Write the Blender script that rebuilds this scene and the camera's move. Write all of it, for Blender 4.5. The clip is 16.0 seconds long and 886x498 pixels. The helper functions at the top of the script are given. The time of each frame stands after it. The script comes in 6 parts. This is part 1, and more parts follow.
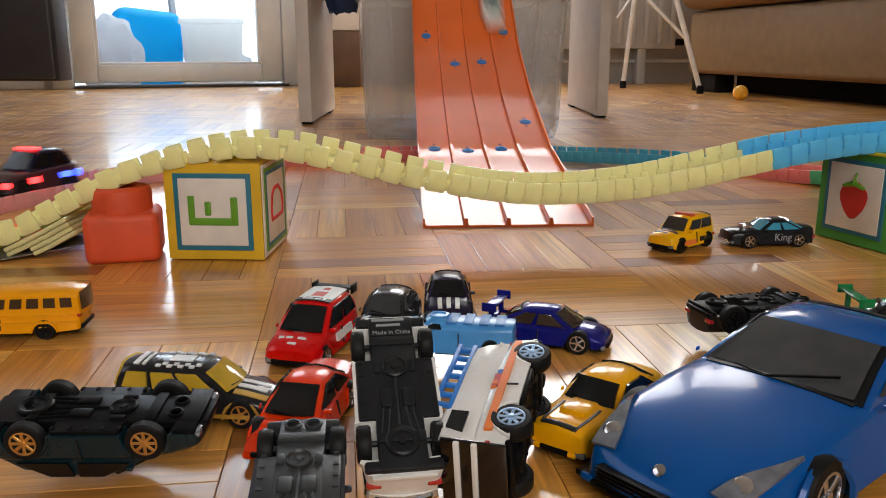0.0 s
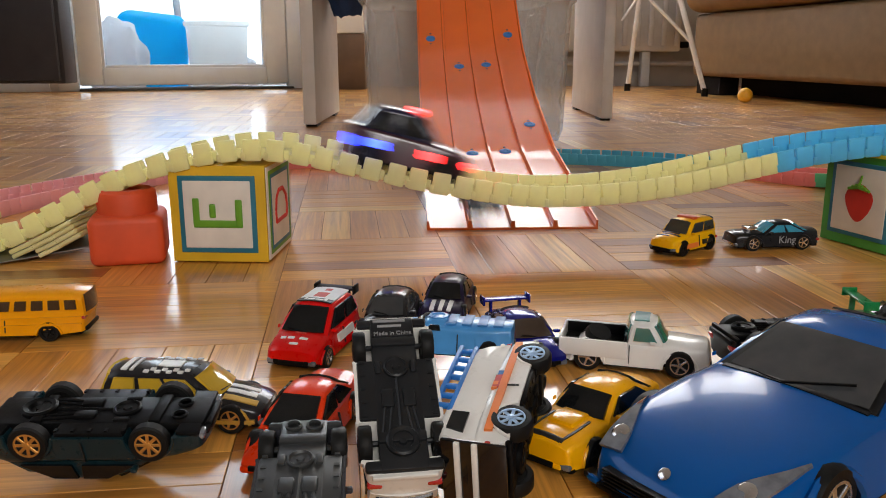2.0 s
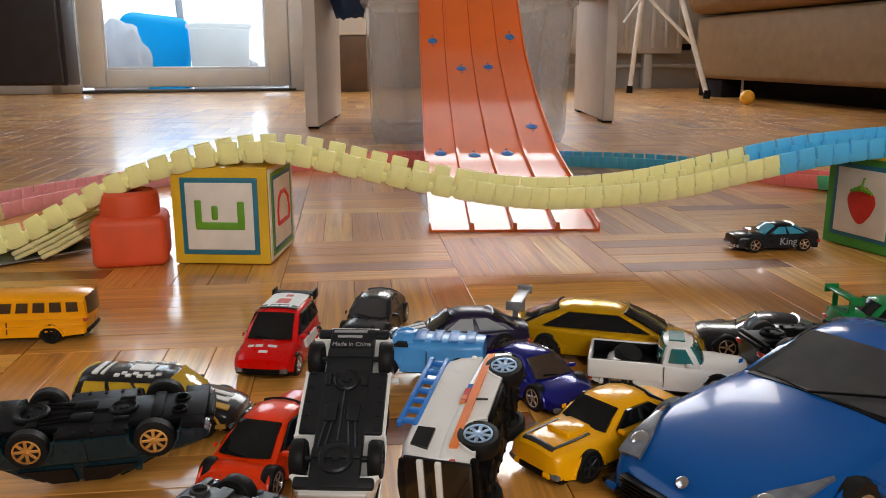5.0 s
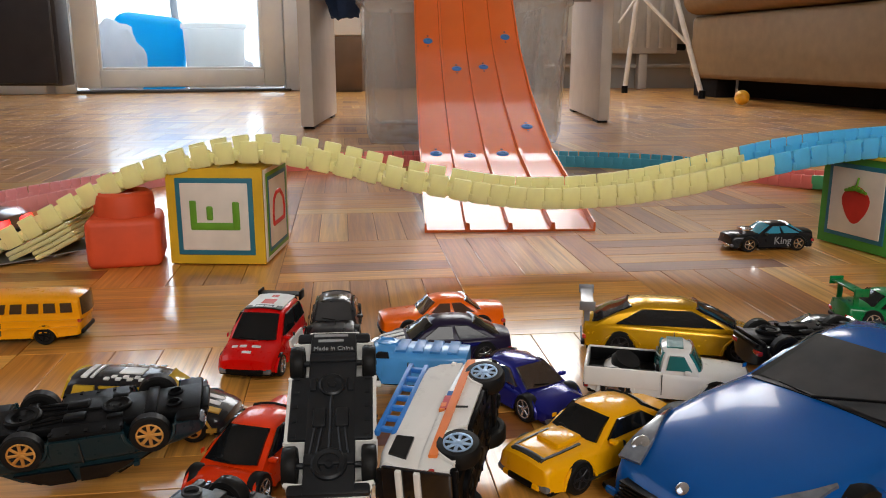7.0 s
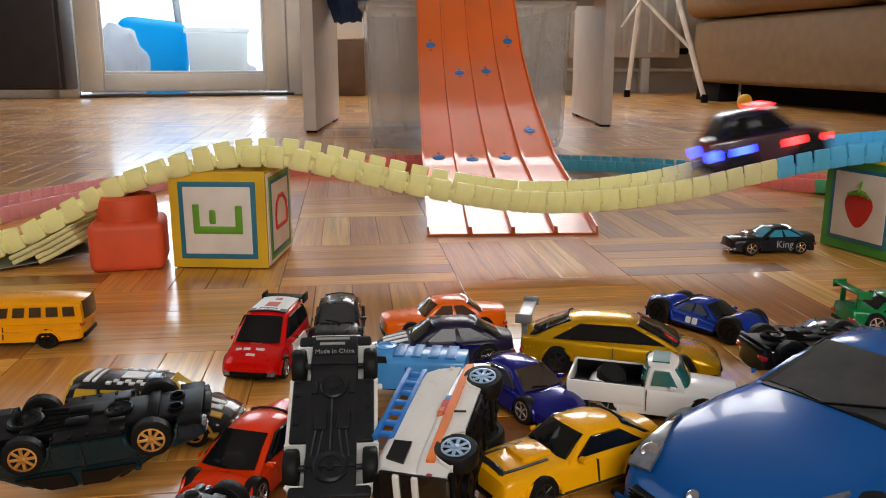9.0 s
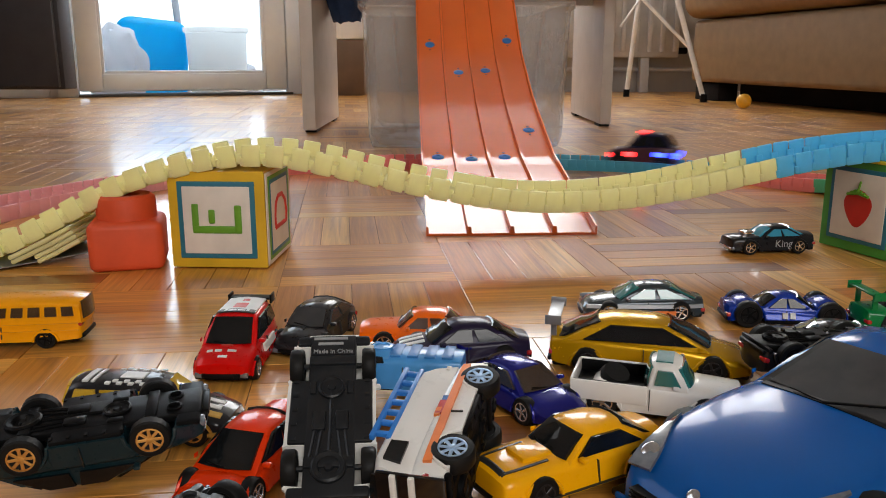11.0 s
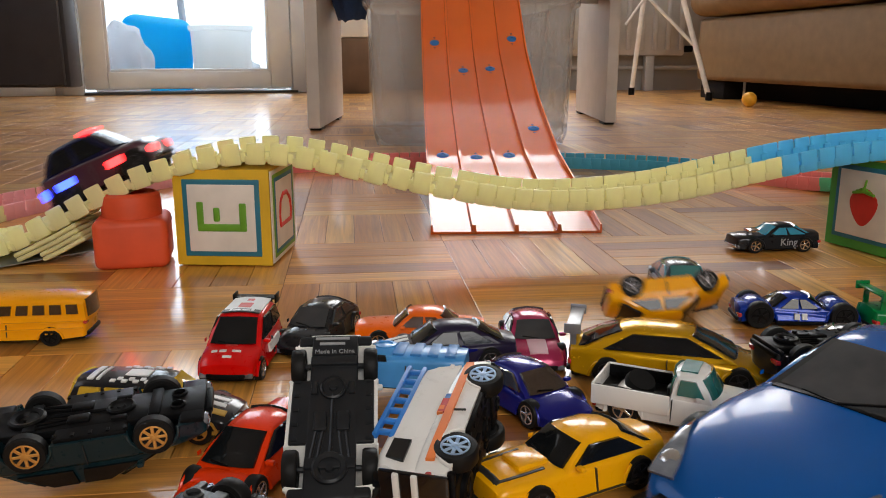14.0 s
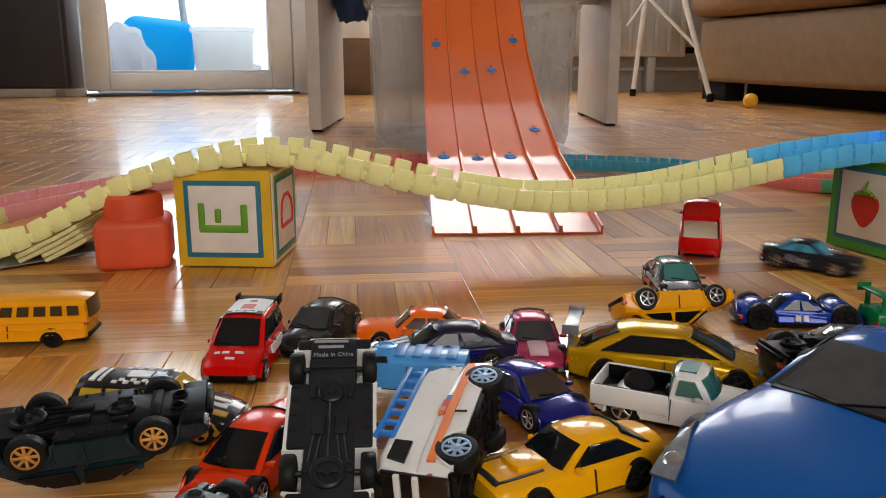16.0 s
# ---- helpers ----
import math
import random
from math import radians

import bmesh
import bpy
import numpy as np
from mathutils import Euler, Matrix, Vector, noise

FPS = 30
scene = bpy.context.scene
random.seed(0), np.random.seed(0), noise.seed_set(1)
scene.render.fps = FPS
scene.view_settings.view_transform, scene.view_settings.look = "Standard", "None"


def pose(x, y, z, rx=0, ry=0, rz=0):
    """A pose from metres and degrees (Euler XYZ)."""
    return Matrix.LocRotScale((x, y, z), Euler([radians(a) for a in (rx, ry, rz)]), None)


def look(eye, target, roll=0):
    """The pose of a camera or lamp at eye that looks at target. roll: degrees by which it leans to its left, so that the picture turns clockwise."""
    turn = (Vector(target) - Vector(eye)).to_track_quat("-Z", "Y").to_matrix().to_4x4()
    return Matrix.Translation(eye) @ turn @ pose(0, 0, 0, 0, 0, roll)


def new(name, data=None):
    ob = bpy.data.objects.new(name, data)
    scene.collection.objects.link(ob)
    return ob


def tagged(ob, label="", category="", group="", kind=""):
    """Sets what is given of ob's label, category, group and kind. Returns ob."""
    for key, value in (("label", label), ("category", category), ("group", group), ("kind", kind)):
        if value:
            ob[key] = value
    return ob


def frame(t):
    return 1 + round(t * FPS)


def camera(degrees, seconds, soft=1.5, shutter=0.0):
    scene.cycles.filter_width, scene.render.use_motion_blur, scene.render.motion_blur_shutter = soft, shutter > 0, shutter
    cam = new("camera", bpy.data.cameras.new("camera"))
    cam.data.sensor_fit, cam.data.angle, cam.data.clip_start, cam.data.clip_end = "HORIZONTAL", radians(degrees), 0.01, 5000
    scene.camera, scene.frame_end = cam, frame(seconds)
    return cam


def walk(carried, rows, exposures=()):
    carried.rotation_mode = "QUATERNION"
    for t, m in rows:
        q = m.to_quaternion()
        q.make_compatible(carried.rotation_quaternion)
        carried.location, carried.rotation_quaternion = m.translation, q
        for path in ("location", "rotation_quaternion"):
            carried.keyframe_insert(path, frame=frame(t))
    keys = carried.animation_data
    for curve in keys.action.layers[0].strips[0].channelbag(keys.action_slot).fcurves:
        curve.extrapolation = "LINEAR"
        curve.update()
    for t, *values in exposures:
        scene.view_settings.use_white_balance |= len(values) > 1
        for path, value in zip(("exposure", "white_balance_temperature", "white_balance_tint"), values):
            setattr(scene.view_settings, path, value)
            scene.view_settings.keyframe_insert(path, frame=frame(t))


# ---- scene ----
# camera on the floor behind the heap of toy cars, drifting a little
cam = camera(56.8, 16.0, soft=1.0, shutter=0.9)
walk(cam, [
    (0, pose(0, 0, 0.16, 76.27, 0, -0.42)),
    (0.5, pose(0, 0, 0.16, 76.24, 0, -0.36)),
    (1, pose(0, 0, 0.16, 76.30, 0, -0.30)),
    (1.5, pose(0, 0, 0.16, 76.36, 0, -0.24)),
    (2, pose(0, 0, 0.16, 76.45, 0, -0.12)),
    (2.5, pose(0, 0, 0.16, 76.57, 0, -0.06)),
    (3, pose(0, 0, 0.16, 76.63, 0, 0.00)),
    (3.5, pose(0, 0, 0.16, 76.60, 0, 0.00)),
    (4, pose(0, 0, 0.16, 76.57, 0, 0.03)),
    (6.5, pose(0, 0, 0.16, 76.63, 0, -0.09)),
    (7, pose(0, 0, 0.16, 76.60, 0, -0.30)),
    (7.5, pose(0, 0, 0.16, 76.60, 0, -0.36)),
    (8, pose(0, 0, 0.16, 76.72, 0, -0.24)),
    (8.5, pose(0, 0, 0.16, 76.81, 0, -0.15)),
    (9, pose(0, 0, 0.16, 76.87, 0, -0.12)),
    (11.5, pose(0, 0, 0.16, 76.84, 0, -0.18)),
    (12, pose(0, 0, 0.16, 76.90, 0, -0.12)),
    (12.5, pose(0, 0, 0.16, 76.81, 0, -0.06)),
    (13, pose(0, 0, 0.16, 76.84, 0, 0.00)),
    (13.5, pose(0, 0, 0.16, 76.90, 0, 0.06)),
    (14, pose(0, 0, 0.16, 76.72, 0, 0.15)),
    (14.5, pose(0, 0, 0.16, 76.75, 0, 0.30)),
    (15, pose(0, 0, 0.16, 76.90, 0, 0.42)),
    (15.5, pose(0, 0, 0.16, 76.90, 0, 0.36)),
    (16, pose(0, 0, 0.16, 76.81, 0, 0.24)),
])

# ---- light: overcast daylight through the windows ----
world = bpy.data.worlds.new("sky")
scene.world = world
world.use_nodes = True
wn = world.node_tree.nodes
sky = wn.new("ShaderNodeTexSky")
sky.sky_type, sky.sun_disc = "NISHITA", False
sky.sun_elevation, sky.sun_rotation = radians(50), radians(20)
wn["Background"].inputs["Strength"].default_value = 0.15
world.node_tree.links.new(sky.outputs["Color"], wn["Background"].inputs["Color"])

sun_data = bpy.data.lights.new("sun", "SUN")
sun_data.energy, sun_data.angle, sun_data.color = 1.0, radians(10), (1, 0.95, 0.88)
sun_lamp = new("sun", sun_data)
sun_lamp.matrix_world = look((1.4, 4, 4.8), (0, 0, 0))


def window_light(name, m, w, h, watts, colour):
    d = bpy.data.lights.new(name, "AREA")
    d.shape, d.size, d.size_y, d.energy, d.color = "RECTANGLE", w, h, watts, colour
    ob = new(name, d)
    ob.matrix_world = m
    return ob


window_light("window_light", look((0.28, 3.95, 1.36), (0.1, 0.5, 0.2)), 0.90, 1.60, 28, (1.0, 0.98, 0.96))
window_light("high_window_light", look((1.17, 3.95, 1.78), (0.2, 0.4, 0.1)), 0.6, 0.75, 9, (1.0, 0.97, 0.93))
window_light("door_light", look((-1.16, 3.8, 1.2), (-0.4, 1, 0.1)), 0.62, 1.6, 9, (0.78, 0.89, 1.0))
# fill from the left, through an unseen window added for it
window_light("left_fill_light", look((-2.25, 0.9, 1.6), (0, 0.6, 0.1)), 1.6, 1.1, 5, (0.96, 0.97, 1.0))
window_light("rear_window_light", look((0.55, -2.05, 1.5), (-0.4, 2.2, 0.3)), 1.5, 1.2, 29, (1.0, 0.95, 0.89))
scene.view_settings.exposure = 0.42


# ---- materials ----
def node_mat(name):
    m = bpy.data.materials.new(name)
    m.use_nodes = True
    nt = m.node_tree
    return m, nt, nt.nodes["Principled BSDF"]


def add(nt, kind, **values):
    n = nt.nodes.new(kind)
    for k, v in values.items():
        n.inputs[k.replace("_", " ")].default_value = v
    return n


def ramp_between(nt, fac, c1, c2, p1=0.3, p2=0.7):
    r = nt.nodes.new("ShaderNodeValToRGB")
    r.color_ramp.elements[0].color, r.color_ramp.elements[0].position = (*c1, 1), p1
    r.color_ramp.elements[1].color, r.color_ramp.elements[1].position = (*c2, 1), p2
    nt.links.new(fac, r.inputs["Fac"])
    return r.outputs["Color"]


def coords(nt, scale=(1, 1, 1)):
    tc, mp = nt.nodes.new("ShaderNodeTexCoord"), nt.nodes.new("ShaderNodeMapping")
    mp.inputs["Scale"].default_value = scale
    nt.links.new(tc.outputs["Object"], mp.inputs["Vector"])
    return mp.outputs["Vector"]


def bump(nt, b, height, strength, distance=0.0005):
    n = add(nt, "ShaderNodeBump", Strength=strength, Distance=distance)
    nt.links.new(height, n.inputs["Height"])
    nt.links.new(n.outputs["Normal"], b.inputs["Normal"])


def scaled(c, k):
    return tuple(min(1, v * k) for v in c)


MATS = {}


def surface(name, colour, rough=0.5, metal=0.0, coat=0.0, vary=0.12, scale=60, relief=0.08, emit=None, glow=0.0, trans=0.0, sub=0.0, spec=0.5):
    """A plain material with stains at two scales and fine relief."""
    if name in MATS:
        return MATS[name]
    m, nt, b = node_mat(name)
    v = coords(nt)
    n1 = add(nt, "ShaderNodeTexNoise", Scale=scale, Detail=6)
    n2 = add(nt, "ShaderNodeTexNoise", Scale=scale * 9, Detail=3)
    nt.links.new(v, n1.inputs["Vector"]), nt.links.new(v, n2.inputs["Vector"])
    c = ramp_between(nt, n1.outputs["Fac"], scaled(colour, 1 - vary), scaled(colour, 1 + vary))
    nt.links.new(c, b.inputs["Base Color"])
    rr = add(nt, "ShaderNodeMapRange", To_Min=max(0.02, rough * 0.85), To_Max=min(1, rough * 1.2))
    nt.links.new(n2.outputs["Fac"], rr.inputs["Value"])
    nt.links.new(rr.outputs["Result"], b.inputs["Roughness"])
    b.inputs["Metallic"].default_value = metal
    b.inputs["Specular IOR Level"].default_value = spec
    b.inputs["Coat Weight"].default_value = coat
    b.inputs["Coat Roughness"].default_value = 0.035
    b.inputs["Coat IOR"].default_value = 1.7 if coat > 0.5 else 1.5
    b.inputs["Transmission Weight"].default_value = trans
    if sub:
        b.inputs["Subsurface Weight"].default_value = sub
        b.inputs["Subsurface Radius"].default_value = (0.01, 0.01, 0.008)
        b.inputs["Subsurface Scale"].default_value = 0.5
    if emit:
        b.inputs["Emission Color"].default_value = (*emit, 1)
        b.inputs["Emission Strength"].default_value = glow
    if relief:
        bump(nt, b, n2.outputs["Fac"], relief, 0.0003)
    MATS[name] = m
    return m


def paint(name, colour, rough=0.28, metal=0.0, coat=0.5):
    """Glossy die-cast car paint with fine flake and handling marks."""
    m = sum(colour) / 3
    deep = tuple(max(0.002, min(0.95, (m + (v - m) * 1.22) * 1.12)) for v in colour)
    return surface("paint_" + name, deep, rough, metal, coat=coat, vary=0.04, scale=40, relief=0.0, spec=0.15)


def parquet_mat():
    m, nt, b = node_mat("parquet_oak")
    v = coords(nt)
    info = nt.nodes.new("ShaderNodeObjectInfo")
    geo = nt.nodes.new("ShaderNodeNewGeometry")
    mix = nt.nodes.new("ShaderNodeMath")
    mix.operation = "ADD"
    nt.links.new(info.outputs["Random"], mix.inputs[0]), nt.links.new(geo.outputs["Random Per Island"], mix.inputs[1])
    fr = nt.nodes.new("ShaderNodeMath")
    fr.operation = "FRACT"
    nt.links.new(mix.outputs[0], fr.inputs[0])
    tone = nt.nodes.new("ShaderNodeValToRGB")
    e = tone.color_ramp.elements
    e[0].color, e[0].position = (0.34, 0.128, 0.024, 1), 0.0
    e[1].color, e[1].position = (0.95, 0.55, 0.14, 1), 1.0
    for p, c in ((0.25, (0.68, 0.31, 0.055, 1)), (0.55, (0.86, 0.43, 0.085, 1)), (0.8, (0.54, 0.22, 0.045, 1))):
        x = e.new(p)
        x.color = c
    nt.links.new(fr.outputs[0], tone.inputs["Fac"])
    # long grain along each strip, shifted from strip to strip
    uv = nt.nodes.new("ShaderNodeUVMap")
    mp = nt.nodes.new("ShaderNodeMapping")
    mp.inputs["Scale"].default_value = (9, 260, 1)
    comb = nt.nodes.new("ShaderNodeCombineXYZ")
    k = nt.nodes.new("ShaderNodeMath")
    k.operation = "MULTIPLY"
    k.inputs[1].default_value = 37.0
    nt.links.new(fr.outputs[0], k.inputs[0]), nt.links.new(k.outputs[0], comb.inputs[0]), nt.links.new(k.outputs[0], comb.inputs[1])
    nt.links.new(uv.outputs["UV"], mp.inputs["Vector"]), nt.links.new(comb.outputs[0], mp.inputs["Location"])
    g1 = add(nt, "ShaderNodeTexNoise", Scale=1.0, Detail=8, Roughness=0.65, Distortion=0.6)
    nt.links.new(mp.outputs["Vector"], g1.inputs["Vector"])
    g2 = add(nt, "ShaderNodeTexNoise", Scale=14, Detail=4)
    nt.links.new(v, g2.inputs["Vector"])
    mul = nt.nodes.new("ShaderNodeMix")
    mul.data_type, mul.blend_type = "RGBA", "MULTIPLY"
    mul.inputs["Factor"].default_value = 1.0
    grain = ramp_between(nt, g1.outputs["Fac"], (0.62, 0.56, 0.5), (1.15, 1.12, 1.08), 0.3, 0.68)
    nt.links.new(tone.outputs["Color"], mul.inputs["A"]), nt.links.new(grain, mul.inputs["B"])
    nt.links.new(mul.outputs["Result"], b.inputs["Base Color"])
    rr = add(nt, "ShaderNodeMapRange", To_Min=0.3, To_Max=0.5)
    nt.links.new(g2.outputs["Fac"], rr.inputs["Value"]), nt.links.new(rr.outputs["Result"], b.inputs["Roughness"])
    b.inputs["Coat Weight"].default_value, b.inputs["Coat Roughness"].default_value = 0.8, 0.13
    bump(nt, b, g1.outputs["Fac"], 0.12, 0.0004)
    return m


PARQUET = parquet_mat()
JOINT = surface("joint_dark", (0.10, 0.05, 0.02), 0.8)
WALL = surface("wall_paint", (0.78, 0.79, 0.80), 0.8, scale=4)
# out-of-view walls, coloured dark so that they bounce back less light
BACK_WALL = surface("low_bounce_wall", (0.30, 0.25, 0.20), 0.85, scale=4)
# ceiling greyed to weaken its fill and its reflection in the cars
CEIL = surface("dimmed_ceiling", (0.36, 0.35, 0.33), 0.9, scale=4)
WHITE_FRAME = surface("white_window_plastic", (0.84, 0.91, 0.99), 0.35, scale=10, vary=0.05)
RUBBER = surface("black_rubber", (0.008, 0.008, 0.008), 0.5, relief=0.15, spec=0.2)
BLACK_PLASTIC = surface("black_plastic", (0.004, 0.004, 0.0045), 0.4, relief=0.1, spec=0.12)
GREY_PLASTIC = surface("grey_plastic", (0.013, 0.0145, 0.017), 0.36, relief=0.1, spec=0.3)
CHROME = surface("chrome", (0.75, 0.75, 0.77), 0.14, 1.0, vary=0.05)
GOLD_RIM = surface("gold_rim", (0.75, 0.42, 0.12), 0.3, 0.8)
SILVER_RIM = surface("silver_rim", (0.6, 0.6, 0.63), 0.25, 0.9)
BLUE_RIM = surface("pale_blue_rim", (0.45, 0.62, 0.85), 0.3, 0.6)
DARK_GLASS = surface("dark_car_glass", (0.008, 0.009, 0.010), 0.08, coat=0.2, vary=0.3, spec=0.25)
SMOKE_GLASS = surface("grey_car_glass", (0.042, 0.045, 0.048), 0.08, coat=0.4, vary=0.2, spec=0.4)
AMBER_GLASS = surface("amber_car_glass", (0.62, 0.40, 0.03), 0.1, coat=1.0)
BLUE_GLASS = surface("blue_car_glass", (0.05, 0.33, 0.5), 0.1, coat=1.0)
TEAL_GLASS = surface("teal_car_glass", (0.03, 0.18, 0.17), 0.1, coat=1.0)
LENS = surface("clear_lens", (0.16, 0.18, 0.21), 0.12, 0.2, coat=1.0, vary=0.35, scale=150)
RED_LENS = surface("red_lens", (0.5, 0.02, 0.02), 0.15, coat=1.0)
WHITE_PRINT = surface("white_print", (0.75, 0.75, 0.73), 0.4)
BLACK_PRINT = surface("black_print", (0.02, 0.02, 0.02), 0.4)
RED_PRINT = surface("red_print", (0.55, 0.04, 0.03), 0.4)
ORANGE_PRINT = surface("orange_print", (0.85, 0.22, 0.04), 0.4)
BLUE_PRINT = surface("blue_print", (0.03, 0.13, 0.4), 0.4)


# ---- mesh helpers ----
def finish(name, bm, material, parent=None, label="", smooth=35):
    me = bpy.data.meshes.new(name)
    bmesh.ops.recalc_face_normals(bm, faces=bm.faces)
    bm.to_mesh(me)
    bm.free()
    if smooth:
        me.polygons.foreach_set("use_smooth", [True] * len(me.polygons))
        me.set_sharp_from_angle(angle=radians(smooth))
    me.materials.append(material)
    ob = new(name, me)
    if parent:
        ob.parent = parent
    if label:
        ob["label"] = label
    return ob


def part(name, bm, material, parent, label="", smooth=35):
    return finish(name, bm, material, parent, label, smooth)


def shared(name, ob, parent, m=None, label=""):
    """Another object on the mesh of ob."""
    o = new(name, ob.data)
    o.parent = parent
    if m is not None:
        o.matrix_basis = m
    if label:
        o["label"] = label
    return o


def box(bm, x0, x1, y0, y1, z0, z1, bevel=0.0, m=None, seg=2):
    """Adds a box with rounded edges to bm."""
    r = bmesh.ops.create_cube(bm, size=1)
    vs = r["verts"]
    for v in vs:
        v.co = Vector((x0 + (v.co.x + 0.5) * (x1 - x0), y0 + (v.co.y + 0.5) * (y1 - y0), z0 + (v.co.z + 0.5) * (z1 - z0)))
    made = list(vs)
    if bevel:
        es = list({e for v in vs for e in v.link_edges})
        r = bmesh.ops.bevel(bm, geom=es, offset=bevel, segments=seg, profile=0.5, affect="EDGES", clamp_overlap=True)
        made = list({v for f in r["faces"] for v in f.verts})
    if m is not None:
        bmesh.ops.transform(bm, matrix=m, verts=made)
    return bm


def bx(*a, **k):
    return box(bmesh.new(), *a, **k)


def tube(bm, a, b, r, seg=12, r2=None):
    """Adds a rod from a to b."""
    a, b = Vector(a), Vector(b)
    m = Matrix.Translation((a + b) / 2) @ (b - a).to_track_quat("Z", "Y").to_matrix().to_4x4()
    bmesh.ops.create_cone(bm, cap_ends=True, segments=seg, radius1=r, radius2=r if r2 is None else r2, depth=(b - a).length, matrix=m)
    return bm


def lathe(bm, profile, seg=24, m=None):
    """Turns (radius, height) points round z."""
    rings = []
    for r, z in profile:
        rings.append([bm.verts.new((r * math.cos(2 * math.pi * k / seg), r * math.sin(2 * math.pi * k / seg), z)) for k in range(seg)])
    for a, b in zip(rings, rings[1:]):
        for k in range(seg):
            bm.faces.new((a[k], a[(k + 1) % seg], b[(k + 1) % seg], b[k]))
    for ring in (rings[0], rings[-1]):
        bm.faces.new(ring)
    if m is not None:
        bmesh.ops.transform(bm, matrix=m, verts=[v for r in rings for v in r])
    return bm


def empty(name, label, category, m=None, group="", kind=""):
    ob = new(name)
    ob.empty_display_size = 0.02
    if m is not None:
        ob.matrix_basis = m
    return tagged(ob, label, category, group, kind)


# ---- room ----
ROOM_X0, ROOM_X1, ROOM_Y0, ROOM_Y1, ROOM_H = -2.3, 2.6, -2.2, 4.6, 2.5
floor_base = finish("floor", bx(ROOM_X0 - 0.2, ROOM_X1 + 0.2, ROOM_Y0 - 0.2, ROOM_Y1 + 0.3, -0.1, -0.0012), JOINT)
tagged(floor_base, "glossy mosaic parquet floor of warm oak strips", "floor", kind="structure")
ceiling = finish("ceiling", bx(ROOM_X0 - 0.2, ROOM_X1 + 0.2, ROOM_Y0 - 0.2, ROOM_Y1 + 0.3, ROOM_H, ROOM_H + 0.1), CEIL)
tagged(ceiling, "unseen plain ceiling of the room, greyed to cut its reflections", "ceiling", kind="structure")


def wall_two_holes(name, x0, x1, holes, m, label):
    """A wall with openings side by side, each (x0, x1, z0, z1)."""
    bm, at_x = bmesh.new(), x0
    for a, b, c, d in holes:
        box(bm, at_x, a, 0, 0.16, 0, ROOM_H), box(bm, a, b, 0, 0.16, 0, c), box(bm, a, b, 0, 0.16, d, ROOM_H)
        at_x = b
    box(bm, at_x, x1, 0, 0.16, 0, ROOM_H)
    # darker than the door wall: the backlit shade is put into this colour
    ob = finish(name, bm, surface("backlit_wall_tone", (0.42, 0.39, 0.35), 0.8, scale=4), smooth=0)
    ob.matrix_basis = m
    return tagged(ob, label, "wall", kind="structure")


def wall_with_hole(name, x0, x1, hx0, hx1, hz0, hz1, m, label, mat_=None):
    """A wall 0.16 m thick with one opening, its inner face on local y = 0."""
    bm = bmesh.new()
    for a, b, c, d in ((x0, hx0, 0, ROOM_H), (hx1, x1, 0, ROOM_H), (hx0, hx1, hz1, ROOM_H), (hx0, hx1, 0, hz0)):
        if d - c > 0.001:
            box(bm, a, b, 0, 0.16, c, d)
    ob = finish(name, bm, mat_ or WALL, smooth=0)
    ob.matrix_basis = m
    return tagged(ob, label, "wall", kind="structure")


# the far wall is in two stretches: one with the balcony door, one with the window
DOOR_WALL = pose(-1.08, 3.60, 0, 0, 0, 20)
wall_with_hole("wall_door", -1.4, 0.62, -0.52, 0.50, 0.0, 2.1, DOOR_WALL, "white painted wall around a glazed balcony door")
wall_two_holes("wall_window", -0.52, 2.7, ((-0.18, 0.76, 0.50, 2.20), (0.84, 1.5, 1.32, 2.2)), pose(0.0, 4.0, 0), "wall with two windows and radiator, greyed to look backlit")
wall_with_hole("wall_back", -2.5, 2.8, -1.4, 0.3, 0.85, 2.15, pose(0, ROOM_Y0, 0, 0, 0, 180), "unseen beige wall behind the camera with a window, darkened to cut bounce", BACK_WALL)
wall_with_hole("wall_left", ROOM_Y0 - 0.16, ROOM_Y1 + 0.2, 0.0, 1.8, 1.0, 2.15, pose(ROOM_X0, 0, 0, 0, 0, 90), "unseen beige side wall with an added window, darkened to cut bounce", BACK_WALL)
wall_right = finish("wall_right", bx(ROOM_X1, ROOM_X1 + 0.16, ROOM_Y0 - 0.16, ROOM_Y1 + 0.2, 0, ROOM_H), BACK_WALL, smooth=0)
tagged(wall_right, "unseen plain beige side wall of the room, darkened to cut bounce", "wall", kind="structure")
skirt = finish("baseboard", bx(-1.4, -0.55, -0.018, -0.003, 0.0, 0.07, bevel=0.004), WHITE_FRAME)
skirt.matrix_basis = DOOR_WALL
tagged(skirt, "white baseboard along the wall beside the door", "baseboard", kind="structure")

# ---- balcony door ----
door = empty("door_1", "white framed balcony door with one large clear pane", "door", DOOR_WALL, kind="structure")
bm = bmesh.new()
for a in ((-0.52, -0.44, 0, 2.1), (0.42, 0.50, 0, 2.1), (-0.44, 0.42, 2.04, 2.1)):
    box(bm, a[0], a[1], -0.025, 0.06, a[2], a[3], bevel=0.006)
part("door_frame", bm, WHITE_FRAME, door)
part("threshold", bx(-0.44, 0.44, -0.034, 0.1, 0.0, 0.010, bevel=0.003), surface("threshold_grey", (0.08, 0.075, 0.07), 0.5), door, "dark grey metal threshold strip")
leaf = part("door_leaf", bx(-0.437, -0.345, -0.018, 0.045, 0.022, 2.03, bevel=0.008), WHITE_FRAME, door)
part("stile", bx(0.325, 0.417, -0.018, 0.045, 0.022, 2.03, bevel=0.008), WHITE_FRAME, leaf)
